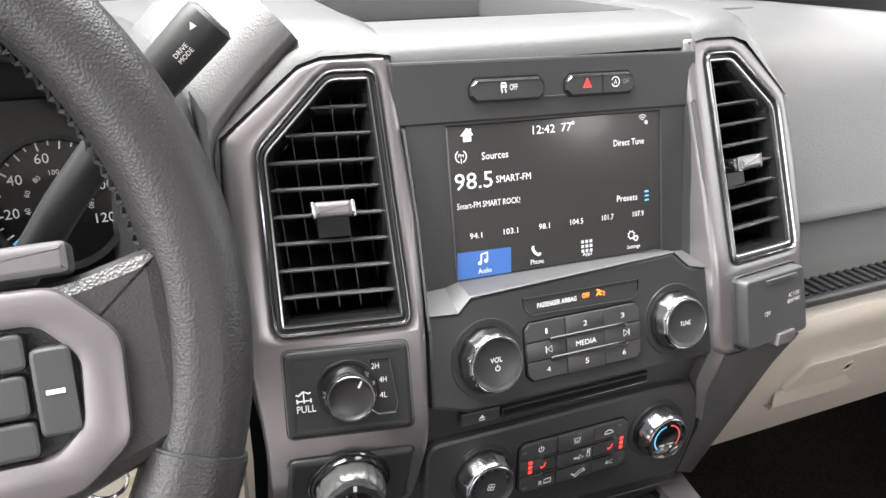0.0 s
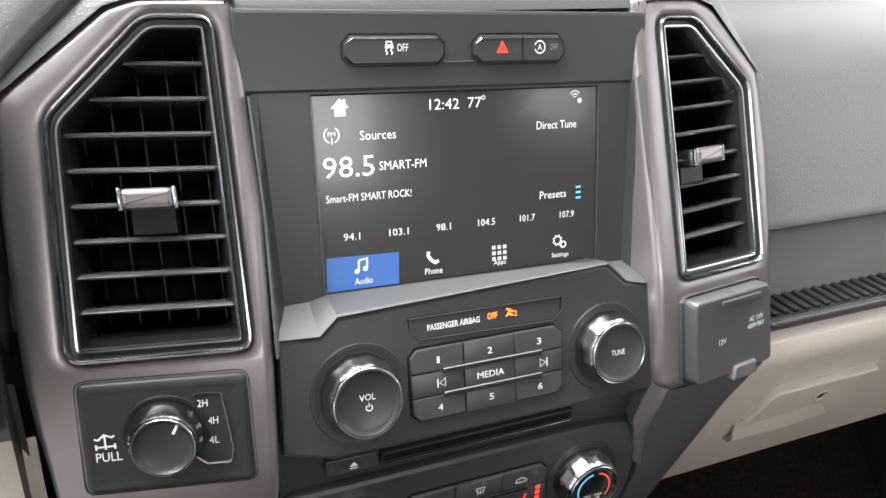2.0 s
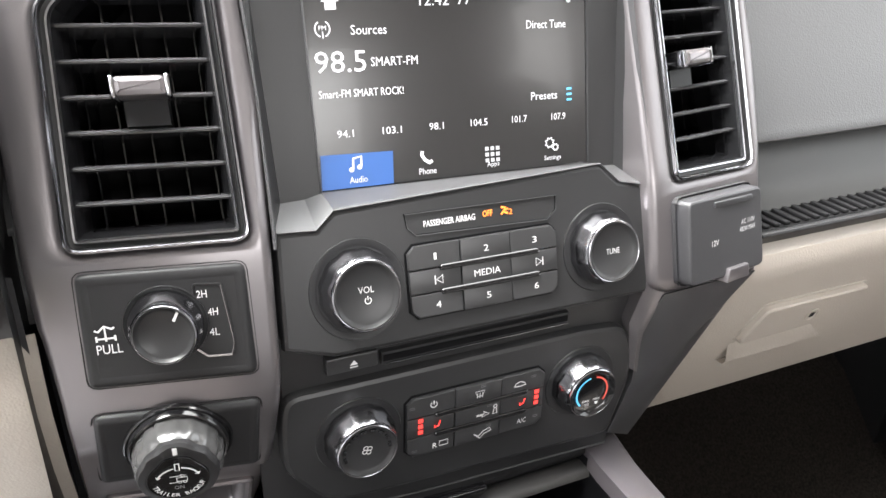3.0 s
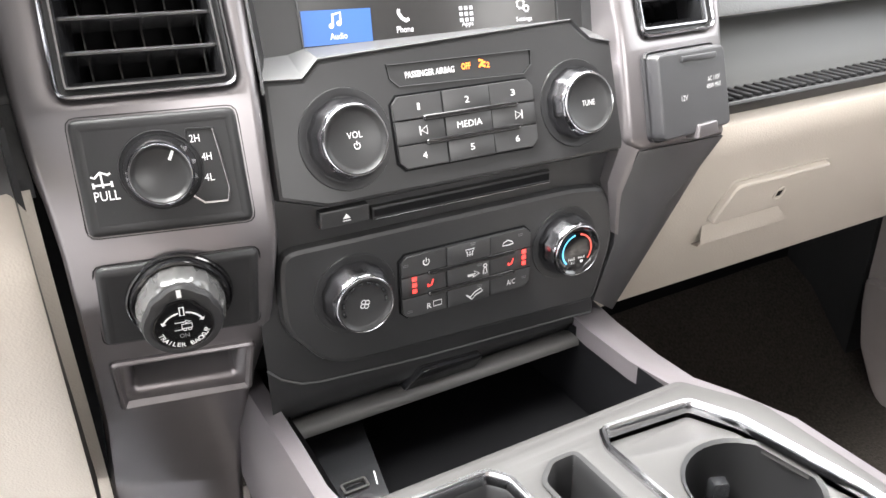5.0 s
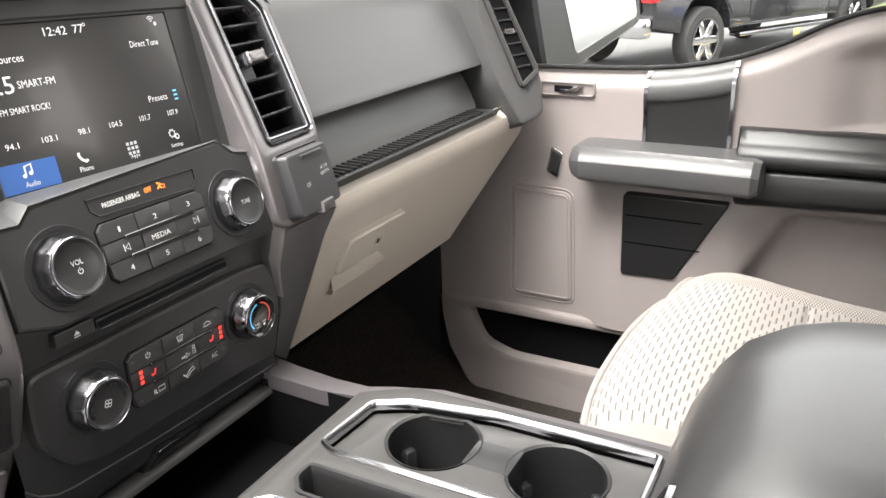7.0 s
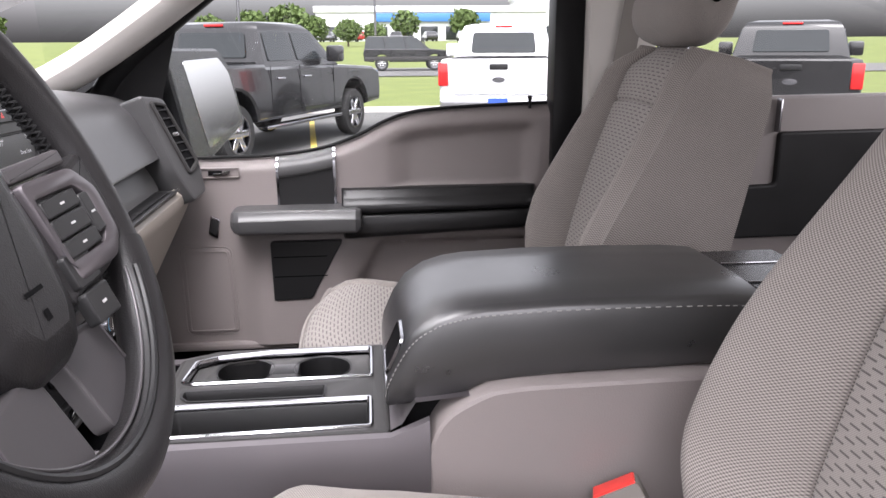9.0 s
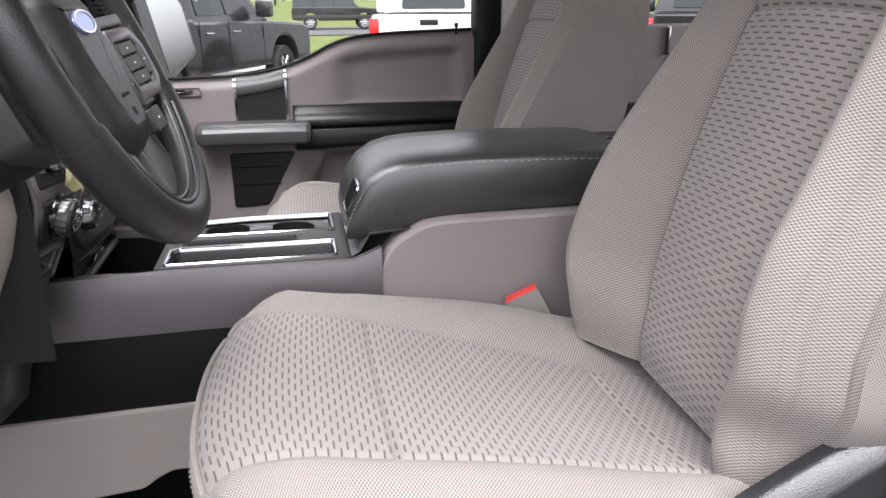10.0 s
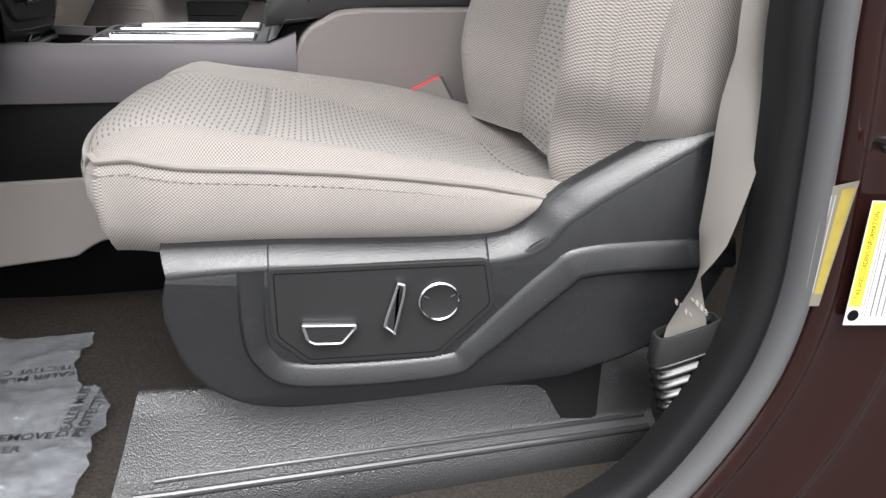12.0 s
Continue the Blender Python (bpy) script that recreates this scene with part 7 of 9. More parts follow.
# belt buckle on the inner side
buckle = thing("seatbelt_buckle", (-0.185, -0.690, 0.98), "grey seat belt buckle with a red release button", "buckle")
bd = Vector((0.15, 0.46, 0.87)).normalized()
bn = bd.cross(Vector((0.20, 0.75, -0.60))).normalized() * -1
bs = bd.cross(bn).normalized()
BK = lambda u, v, w: Vector((-0.180, -0.672, 1.000)) + bs * u + bn * w + bd * v
bm = bmesh.new()
slab(bm, rounded(rect(-0.027, 0.027, -0.050, 0.040), 0.004, 3), -0.013, 0.013, 0.003, BK, True)
part("buckle_body", bm, M_WEB, buckle, "grey plastic buckle body")
bm = bmesh.new()
slab(bm, rounded(rect(-0.0245, 0.0245, 0.030, 0.0430), 0.002, 3), -0.0105, 0.0105, 0.002, BK, True)
part("release_button", bm, M_RED, buckle, "bright red release button")
bm = bmesh.new()
tube(bm, [BK(0, -0.04, 0), BK(0.004, -0.10, -0.01)], 0.012, 10, squash=0.4)
part("buckle_strap", bm, M_BLACK, buckle)

# shoulder belt down to its anchor
belt = thing("seatbelt", (-0.74, -0.87, 0.72), "grey webbing seat belt in a ribbed black anchor sleeve", "seat belt")
mid = [(-0.715, -0.900, 1.60), (-0.722, -0.880, 1.36), (-0.728, -0.8755, 1.205), (-0.729, -0.8775, 1.158), (-0.730, -0.872, 1.109), (-0.731, -0.867, 1.046), (-0.732, -0.8575, 0.980), (-0.732, -0.8485, 0.943), (-0.732, -0.845, 0.915), (-0.732, -0.844, 0.862)]
mid = curve(mid, 70)
rows = []
for i, p in enumerate(mid):
    z = p[2]
    tw = radians(level([(0.80, 180), (0.88, 175), (0.915, 141), (0.943, 120), (0.98, 84), (1.046, 63), (1.109, 35), (1.158, 6), (1.20, 0), (2.0, 0)], z))
    ax = Vector((math.sin(tw), math.cos(tw), 0.0))
    half_w = 0.0240
    rows.append([Vector(p) + ax * half_w * k for k in (-1, -0.9, 0, 0.9, 1)])
bm = bmesh.new()
g = sheet(bm, rows)
bmesh.ops.solidify(bm, geom=list(bm.faces), thickness=0.0013)
part("webbing", bm, M_WEB, belt, "woven grey webbing", edge=60)
bm = bmesh.new()
for k in range(14):
    z = 0.882 + 0.0028 * (k % 7)
    y = -0.864 + 0.0058 * (k // 2 * 1.0)
    tube(bm, [(-0.7345, y, z + 0.012), (-0.7348, y + 0.003, z + 0.016)], 0.0009, 4)
part("stitching", bm, M_THREAD, belt)


def sleeve_ring(z, yc, hw, hd, slant=0.30):
    """Closed ring round the belt's anchor, higher towards the rear."""
    ring = []
    for j in range(25):
        c, s = math.cos(2 * math.pi * j / 24), math.sin(2 * math.pi * j / 24)
        across = math.copysign(abs(s) ** 0.45, s)
        ring.append(Vector((-0.732 + hd * math.copysign(abs(c) ** 0.45, c), yc + hw * across, z - slant * hw * across)))
    return ring


bm = bmesh.new()
rows = [sleeve_ring(z, -0.844, hw, hd) for z, hw, hd in ((0.848, 0.030, 0.010), (0.848, 0.0345, 0.0135), (0.851, 0.0355, 0.0145), (0.879, 0.0340, 0.0140), (0.882, 0.0330, 0.0130), (0.8825, 0.0310, 0.0110), (0.874, 0.0300, 0.0100))]
sheet(bm, rows)
part("anchor_collar", bm, M_SATIN, belt, "black anchor collar", edge=40)
bm = bmesh.new()
rows = []
for k in range(97):
    z = 0.852 - 0.00142 * k
    f = 0.0030 * math.copysign(abs(math.sin(k * math.pi / 4.4)) ** 0.7, math.sin(k * math.pi / 4.4))
    rows.append(sleeve_ring(z, -0.845 - 0.030 * k / 96, 0.0335 + f - 0.0001 * k, 0.0125 + f))
sheet(bm, rows)
part("anchor_sleeve", bm, M_SLEEVE, belt, "ribbed glossy black rubber sleeve", edge=60)


# ---- passenger door ----
DOOR = lambda u, v, w: Vector((0.800 - w, u, v))
door = thing("passenger_door", (0.82, -0.3, 0.70), "closed taupe passenger door with black armrest", "door")
beltline = [(0.26, 1.262), (0.05, 1.262), (-0.12, 1.264), (-0.215, 1.268), (-0.300, 1.281), (-0.375, 1.306), (-0.44, 1.338), (-0.50, 1.355), (-0.60, 1.364), (-0.797, 1.371)]
line = curve(beltline, 60)


def belt_z(y):
    for (a, za), (b, zb) in zip(line, line[1:]):
        if b <= y <= a:
            return za + (zb - za) * (a - y) / max(1e-9, a - b)
    return line[0][1] if y > 0 else line[-1][1]


def door_out(y, z):
    """How far the trim stands in from the door's plane."""
    d = 0.0
    top = belt_z(y)
    d -= 0.030 * smooth(0.035, 0.0, top - z) ** 2          # rolls over at the glass
    inside = smooth(-0.43, -0.50, y) * smooth(-0.775, -0.74, y) * smooth(top - 0.035, top - 0.06, z) * smooth(1.185, 1.20, z)
    d -= 0.018 * inside
    edge_y = -0.415 + 0.55 * (1.06 - z)
    d -= 0.026 * smooth(edge_y + 0.012, edge_y - 0.012, y) * smooth(1.074, 1.060, z) * smooth(0.86, 0.885, z)
    d += 0.020 * smooth(1.10, 1.04, z) * smooth(-0.40, -0.33, y) * smooth(-0.10, -0.16, y)
    return d


bm = bmesh.new()
rows, ys = [], [0.164 - 0.964 * i / 106 for i in range(107)]
for y in ys:
    top = belt_z(y)
    zs = [top - (top - 0.84) * j / 60 for j in range(61)]
    rows.append([DOOR(y, z, door_out(y, z)) for z in zs])
sheet(bm, rows)
part("door_panel", bm, M_TAUPE, door, "taupe grained door trim", edge=60)
bm = bmesh.new()
o = rounded([(0.163, 0.845), (-0.797, 0.845), (-0.79, 0.62), (-0.05, 0.60), (0.06, 0.62), (0.115, 0.675), (0.147, 0.735), (0.160, 0.80)], 0.01, 3)
hole = rounded([(0.105, 0.826), (0.075, 0.760), (0.02, 0.742), (-0.60, 0.742), (-0.62, 0.826)], 0.02, 4)
plate(bm, o, [hole], -0.02, 0.012, 0.006, DOOR)
part("map_pocket", bm, M_TAUPE, door, "taupe lower door with a long map pocket")
bm = bmesh.new()
slab(bm, inset(hole, -0.004), -0.05, -0.012, 0.002, DOOR)
part("pocket_inside", bm, M_DEEP, door)
bm = bmesh.new()
tube(bm, [DOOR(y, z + 0.001, -0.020) for y, z in line], 0.004, 8)
part("glass_seal", bm, M_RUBBER, door, "black rubber glass seal")
# black bridge down to the armrest
bm = bmesh.new()
rows = []
for y in [-0.200 - 0.122 * i / 10 for i in range(11)]:
    top = belt_z(y)
    rows.append([DOOR(y, top + 0.0005, -0.026), DOOR(y, top - 0.006, -0.006), DOOR(y, top - 0.016, 0.008), DOOR(y, top - 0.030, 0.014), DOOR(y, top - 0.040, 0.014), DOOR(y, top - 0.046, 0.010), DOOR(y, top - 0.048, 0.0)])
sheet(bm, rows)
bridge = part("trim_bridge", bm, M_PAD, door, "dark grey padded trim bridge with bright edges", edge=60)
bm = bmesh.new()
sheet(bm, [[DOOR(y, belt_z(y) - 0.046, 0.0072), DOOR(y, 1.200, 0.0068), DOOR(y, 1.148, 0.0076)] for y in (-0.200, -0.26, -0.322)])
part("bridge_foot", bm, M_ROLL, bridge, "smooth black foot of the bridge", edge=60)
for y in (-0.1995, -0.3225):
    bm = bmesh.new()
    top = belt_z(y)
    sheet(bm, [[DOOR(y + d, z, w) for z, w in ((top + 0.001, -0.024), (top - 0.006, -0.002), (top - 0.018, 0.011), (top - 0.034, 0.0170), (1.200, 0.0100), (1.160, 0.0095))] for d in (-0.0026, 0.0026)])
    part("bright_edge", bm, M_DARKCHROME, bridge)
bm = bmesh.new()  # two-tiered arm pad
rows = []
for y, low, grow in ((-0.336, 1.085, 0.55), (-0.340, 1.084, 0.90), (-0.350, 1.084, 1.0), (-0.55, 1.092, 1.0), (-0.735, 1.099, 1.0), (-0.752, 1.102, 0.90), (-0.763, 1.110, 0.55), (-0.768, 1.120, 0.1)):
    rows.append([DOOR(y, z + (low - 1.084) * k, w * grow) for z, k, w in ((1.194, 0.0, -0.01), (1.194, 0.0, 0.018), (1.191, 0.0, 0.024), (1.178, 0.1, 0.031), (1.174, 0.1, 0.036), (1.166, 0.2, 0.046), (1.156, 0.3, 0.050), (1.147, 0.4, 0.048), (1.1425, 0.4, 0.042), (1.1410, 0.4, 0.034))])
sheet(bm, rows)
pad = part("arm_pad", bm, M_ROLL, door, "long black padded armrest with a rolled top", edge=50)
bm = bmesh.new()
rows = []
for y, low, grow in ((-0.338, 1.085, 0.6), (-0.342, 1.084, 0.92), (-0.352, 1.084, 1.0), (-0.55, 1.092, 1.0), (-0.735, 1.099, 1.0), (-0.750, 1.102, 0.92), (-0.760, 1.110, 0.6), (-0.764, 1.120, 0.1)):
    rows.append([DOOR(y, z + (low - 1.084) * k, w * grow) for z, k, w in ((1.1410, 0.4, 0.030), (1.1395, 0.4, 0.040), (1.134, 0.5, 0.0440), (1.100, 0.9, 0.0430), (1.090, 1.0, 0.0400), (1.085, 1.0, 0.030), (1.084, 1.0, -0.01))])
sheet(bm, rows)
part("pad_front", bm, M_ROLL, pad, "smooth black lower face", edge=50)
bm = bmesh.new()
rows = []
for y, far, hi, lo in ((-0.100, 0.056, 1.148, 1.128), (-0.102, 0.070, 1.154, 1.122), (-0.109, 0.080, 1.158, 1.116), (-0.122, 0.088, 1.160, 1.112), (-0.25, 0.090, 1.161, 1.111), (-0.366, 0.090, 1.160, 1.111), (-0.376, 0.084, 1.157, 1.115), (-0.380, 0.064, 1.151, 1.121)):
    rows.append([DOOR(y, z, w) for z, w in ((hi, 0.0), (hi, far - 0.020), (hi - 0.003, far - 0.014), (hi - 0.014, far - 0.002), (hi - 0.018, far), (lo + 0.010, far), (lo + 0.005, far - 0.002), (lo, far - 0.008), (lo, 0.0))])
sheet(bm, rows)
for row in (rows[0], rows[-1]):
    bm.faces.new([bm.verts.new(p) for p in row])
part("pull_handle", bm, M_PAD, door, "thick dark grey pull handle", edge=22)
bm = bmesh.new()
o = rounded([(-0.176, 1.080), (-0.178, 0.945), (-0.262, 0.948), (-0.335, 1.080)], 0.006, 3)
slab(bm, o, -0.01, 0.024, 0.002, DOOR)
bag = part("pull_pocket", bm, M_ROLL, door, "black pocket below the handle")
for z in (1.045, 1.000):
    mark("pocket_joint", [(-0.182, z), (-0.182, z + 0.0025), (-0.300, z + 0.0025), (-0.297, z)], DOOR, M_DEEP, bag, 0.0246)
bm = bmesh.new()
o = rounded(rect(-0.118, -0.030, 1.222, 1.245), 0.006, 4)
rings(bm, o, [(0, -0.002), (0, 0.004), (0.002, 0.005), (0.003, 0.002)], DOOR, False, True)
grab = part("release_bezel", bm, M_TAUPE, door, "recessed door release")
bm = bmesh.new()
slab(bm, rounded([(-0.062, 1.2275), (-0.092, 1.2295), (-0.100, 1.2395), (-0.088, 1.2385), (-0.078, 1.2335), (-0.062, 1.2340)], 0.002, 2), 0.002, 0.008, 0.001, DOOR)
part("release_lever", bm, M_CHROME, grab, "bright release lever")
# flat near-black patch paints the shade behind the lever
mark("release_hollow", rect(-0.082, -0.052, 1.2280, 1.2385), DOOR, M_DEEP, grab, 0.003)
bm = bmesh.new()
slab(bm, rounded([(-0.042, 1.098), (-0.062, 1.088), (-0.070, 1.130), (-0.050, 1.140)], 0.004, 3), -0.001, 0.005, 0.0015, DOOR)
sw = part("lock_switch", bm, M_CHROME, door, "bright-rimmed lock switch")
bm = bmesh.new()
slab(bm, rounded([(-0.045, 1.103), (-0.060, 1.095), (-0.067, 1.126), (-0.052, 1.135)], 0.003, 3), 0.0, 0.0065, 0.0015, DOOR)
part("switch_face", bm, M_BLACK, sw)
bm = bmesh.new()
slab(bm, rounded([(0.02, 1.068), (-0.084, 1.064), (-0.091, 0.868), (0.02, 0.868)], 0.014, 4), -0.002, 0.0032, 0.0018, DOOR)
speaker = part("speaker_cover", bm, M_TAUPE, door, "slightly raised taupe cover panel")
for d in (-0.004, 0.006):
    bm = bmesh.new()
    tube(bm, [DOOR(u, v, 0.0036 if d > 0 else 0.0004) for u, v in inset(rounded([(0.02, 1.068), (-0.084, 1.064), (-0.091, 0.868), (0.02, 0.868)], 0.014, 5), d)], 0.0016, 6, closed=True)
    part("cover_bead", bm, M_TAUPE, speaker)
bm = bmesh.new()
tube(bm, [DOOR(-0.757, 1.360, -0.014), DOOR(-0.757, 1.376, -0.014), DOOR(-0.757, 1.384, -0.014), DOOR(-0.757, 1.388, -0.014)], [0.0035, 0.0035, 0.006, 0.004], 10)
part("lock_pin", bm, M_BLACK, door, "small black lock pin")
bm = bmesh.new()
sheet(bm, [[Vector((0.836, y, z)), Vector((0.790 - 0.02, y, 1.86))] for y, z in ((0.26, 1.255), (0.0, 1.25), (-0.4, 1.30), (-0.80, 1.36))])
glass = part("side_glass", bm, M_GLASS, door, "clear side window")
glass.visible_shadow = False
bm = bmesh.new()
box(bm, 0.838, 0.89, -0.80, 0.28, 0.62, 1.255, 0.01)
part("outer_skin", bm, M_MAROON, door, "dark maroon outer panel")

# exterior mirror
mirror = thing("side_mirror", (0.86, 0.05, 1.30), "large black exterior mirror on its arm", "mirror")
bm = bmesh.new()
MI = lambda u, v, w: Vector((u, 0.004 - 0.16 * (u - 0.945) + 0.17 * (v - 1.37) - w, v))
GLASS_O = rounded([(0.975, 1.262), (0.945, 1.466), (1.180, 1.468), (1.232, 1.430), (1.244, 1.306)], 0.014, 4)
o = rounded([(0.870, 1.242), (0.862, 1.478), (0.900, 1.494), (1.200, 1.490), (1.256, 1.444), (1.266, 1.292), (0.985, 1.240)], 0.020, 5)
rings(bm, o, [(0.05, -0.13), (0.015, -0.10), (0.0, -0.03), (0.0, 0.0), (0.006, 0.006), (0.012, 0.006)], MI, True, True)
part("housing", bm, M_GREYPLASTIC, mirror, "black grained mirror housing")
bm = bmesh.new()
slab(bm, GLASS_O, -0.01, 0.007, 0.0006, MI)
part("mirror_glass", bm, M_MIRROR, mirror, "bright mirror glass", smooth=False)
bm = bmesh.new()
tube(bm, [(0.80, 0.10, 1.300), (0.90, 0.085, 1.305), (0.97, 0.06, 1.33)], [0.045, 0.035, 0.03], 12)
part("mirror_arm", bm, M_GREYPLASTIC, mirror)

# ---- pillars, roof, rear of the cab ----
def strut(name, path, r, mat, label, kind="structure", squash=1.0):
    bm = bmesh.new()
    tube(bm, path, r, 14, squash=squash)
    ob = part(name, bm, mat)
    tagged(ob, label, "pillar", kind=kind)
    return ob


for s in (-1, 1):
    strut("a_pillar", curve([(s * 0.80, 0.42, 1.36), (s * 0.775, 0.18, 1.46), (s * 0.735, -0.14, 1.67), (s * 0.70, -0.36, 1.84)], 16), [0.05] * 17, M_HEADLINER, "pale grey windscreen pillar trim", squash=0.7)
    strut("a_pillar_seal", curve([(s * 0.835, 0.22, 1.26), (s * 0.83, 0.13, 1.44), (s * 0.785, -0.12, 1.64), (s * 0.745, -0.36, 1.80)], 14), 0.026, M_RUBBER, "black door seal along the windscreen pillar")
bm = bmesh.new()
bm.faces.new([bm.verts.new(p) for p in ((0.832, 0.26, 1.26), (0.832, 0.075, 1.26), (0.80, -0.02, 1.56), (0.825, 0.20, 1.40))])
tagged(part("mirror_sail", bm, M_BLACK, smooth=False), "black corner panel of the side window", "trim", kind="structure")
# far B pillar
bm = bmesh.new()
box(bm, 0.775, 0.845, -0.865, -0.800, 0.66, 1.86, 0.006)
tagged(part("b_pillar_seal", bm, M_RUBBER), "black door pillar and seal", "pillar", kind="structure")
bm = bmesh.new()
box(bm, 0.745, 0.80, -1.015, -0.865, 1.33, 1.88, 0.012)
tagged(part("b_pillar_upper", bm, M_HEADLINER), "pale grey upper pillar trim", "pillar", kind="structure")
bm = bmesh.new()
box(bm, 0.740, 0.80, -1.015, -0.865, 0.66, 1.335, 0.012)
tagged(part("b_pillar_lower", bm, M_GREYPLASTIC), "dark grey lower pillar trim", "pillar", kind="structure")
pbelt = thing("seatbelt", (0.72, -0.97, 1.2), "grey webbing passenger seat belt beside the pillar", "seat belt")
bm = bmesh.new()
g = sheet(bm, [[Vector((0.738, y + d, z)) for d in (-0.023, 0.0, 0.023)] for y, z in ((-0.98, 1.72), (-0.93, 1.40), (-0.90, 1.05), (-0.88, 0.80))])
bmesh.ops.solidify(bm, geom=list(bm.faces), thickness=0.0013)
part("webbing", bm, M_WEB, pbelt)
# rear door and window
rear = thing("rear_door", (0.82, -1.4, 0.70), "closed taupe rear door with black armrest band", "door")
bm = bmesh.new()
o = [(-1.00, 1.375), (-1.86, 1.385), (-1.86, 0.70), (-1.00, 0.70)]
slab(bm, o, -0.04, 0.0, 0.02, DOOR)
part("door_panel", bm, M_TAUPE, rear)
bm = bmesh.new()
o = rounded([(-1.33, 1.300), (-1.80, 1.305), (-1.80, 1.06), (-1.05, 1.05), (-1.05, 1.17), (-1.33, 1.18)], 0.01, 3)
slab(bm, o, -0.01, 0.016, 0.006, DOOR)
part("arm_band", bm, M_BLACK, rear, "black armrest band")
bm = bmesh.new()
box(bm, 0.778, 0.80, -1.326, -1.322, 1.30, 1.375, 0.001)
part("bright_edge", bm, M_DARKCHROME, rear)
bm = bmesh.new()
sheet(bm, [[Vector((0.83, y, 1.37)), Vector((0.77, y, 1.86))] for y in (-1.0, -1.90)])
g = part("side_glass", bm, M_GLASS, rear)
g.visible_shadow = False
bm = bmesh.new()
box(bm, -0.72, 0.72, -1.95, -1.62, 0.66, 1.15, 0.05)
rs = thing("rear_seat", (0, -1.75, 0.66), "grey cloth rear bench seat", "seat")
part("bench", bm, M_CLOTH, rs)
bm = bmesh.new()
box(bm, -0.72, 0.72, -2.05, -1.88, 1.05, 1.42, 0.05)
part("bench_back", bm, M_CLOTH, rs)
bm = bmesh.new()
plate(bm, rect(-0.86, 0.86, 0.60, 1.90), [rounded(rect(-0.62, 0.62, 1.42, 1.80), 0.05, 4)], 0, 0.05, 0.004, lambda u, v, w: Vector((u, -2.12 + w, v)))
tagged(part("rear_wall", bm, M_HEADLINER), "rear cab wall with the back window", "wall", kind="structure")
bm = bmesh.new()
rows = [[Vector((x, y, 1.90 - 0.10 * (abs(x) / 0.75) ** 3 - 0.06 * smooth(-0.6, -0.30, y))) for x in [-0.75 + 1.5 * i / 16 for i in range(17)]] for y in (-2.12, -1.4, -0.9, -0.55, -0.36)]
sheet(bm, rows)
bmesh.ops.solidify(bm, geom=list(bm.faces), thickness=0.03)
tagged(part("ceiling", bm, M_HEADLINER), "pale grey headliner", "ceiling", kind="structure")
for s in (-1, 1):
    bm = bmesh.new()
    tube(bm, [(s * 0.76, -0.36, 1.80), (s * 0.765, -0.9, 1.835), (s * 0.765, -2.1, 1.83)], 0.035, 10)
    tagged(part("roof_rail", bm, M_HEADLINER), "pale trim along the roof edge", "trim", kind="structure")
bm = bmesh.new()
sheet(bm, [[Vector((x * 0.76, 0.70, 1.40)), Vector((x * 0.70, -0.36, 1.84))] for x in (-1, 0, 1)])
g = part("windscreen", bm, M_GLASS)
g.visible_shadow = False
tagged(g, "clear windscreen", "window", kind="structure")

# floor, carpet and sill
bm = bmesh.new()
rows = []
for i in range(45):
    y = 0.30 - 2.3 * i / 44
    row = []
    for j in range(33):
        x = -0.78 + 1.64 * j / 32
        z = 0.66 + 0.006 * noise.noise(Vector((x * 6, y * 6, 0)))
        z += 0.16 * smooth(0.10, 0.30, y)
        row.append(Vector((x, y, z)))
    rows.append(row)
sheet(bm, rows)
tagged(part("floor", bm, M_CARPET), "dark brown-black cab carpet", "floor", kind="structure")

film = thing("floor_film", (-0.42, -0.08, 0.67), "crinkled clear plastic film printed with dealer notices", "floor film")
bm = bmesh.new()
rows = []
random.seed(4)
for i in range(41):
    row = []
    for j in range(41):
        x = -0.70 + 0.44 * j / 40
        y = 0.14 - (0.270 + 0.066 * smooth(-0.385, -0.460, x)) * i / 40
        yy = y - (0.004 * math.sin(x * 60) + 0.003 * math.sin(x * 143)) * (i / 40)
        z = 0.672 + 0.010 * noise.noise(Vector((x * 16, yy * 14, 2))) + 0.007 * noise.noise(Vector((x * 45, yy * 38, 7))) + 0.16 * smooth(0.10, 0.30, yy) * 0.98
        row.append(Vector((x + 0.006 * math.sin(y * 31), yy, z)))
    rows.append(row)
sheet(bm, rows)
part("film", bm, M_FILM, film)
FILM = lambda u, v, w: Vector((u, v, 0.699 + w))
M_PRINT = material("film_print", (0.012, 0.012, 0.014), 0.7)
M_PRINT.node_tree.nodes["Principled BSDF"].inputs["Specular IOR Level"].default_value = 0.1
for body, x, y, turn in (("REMOVE", -0.5685, -0.1231, -91.5), ("COVER", -0.5927, -0.1000, -89), ("DEALER MUST", -0.5154, -0.1709, -1.8), ("PROTECTIVE", -0.5240, -0.1915, -5.0), ("DEALER MUST", -0.4308, -0.1036, 97.2), ("PROTECTIVE COVER", -0.4130, -0.0930, 96.1)):
    letters(body, x, y, 0.0185, FILM, M_PRINT, film, 0.0, turn, bold=0.0004)

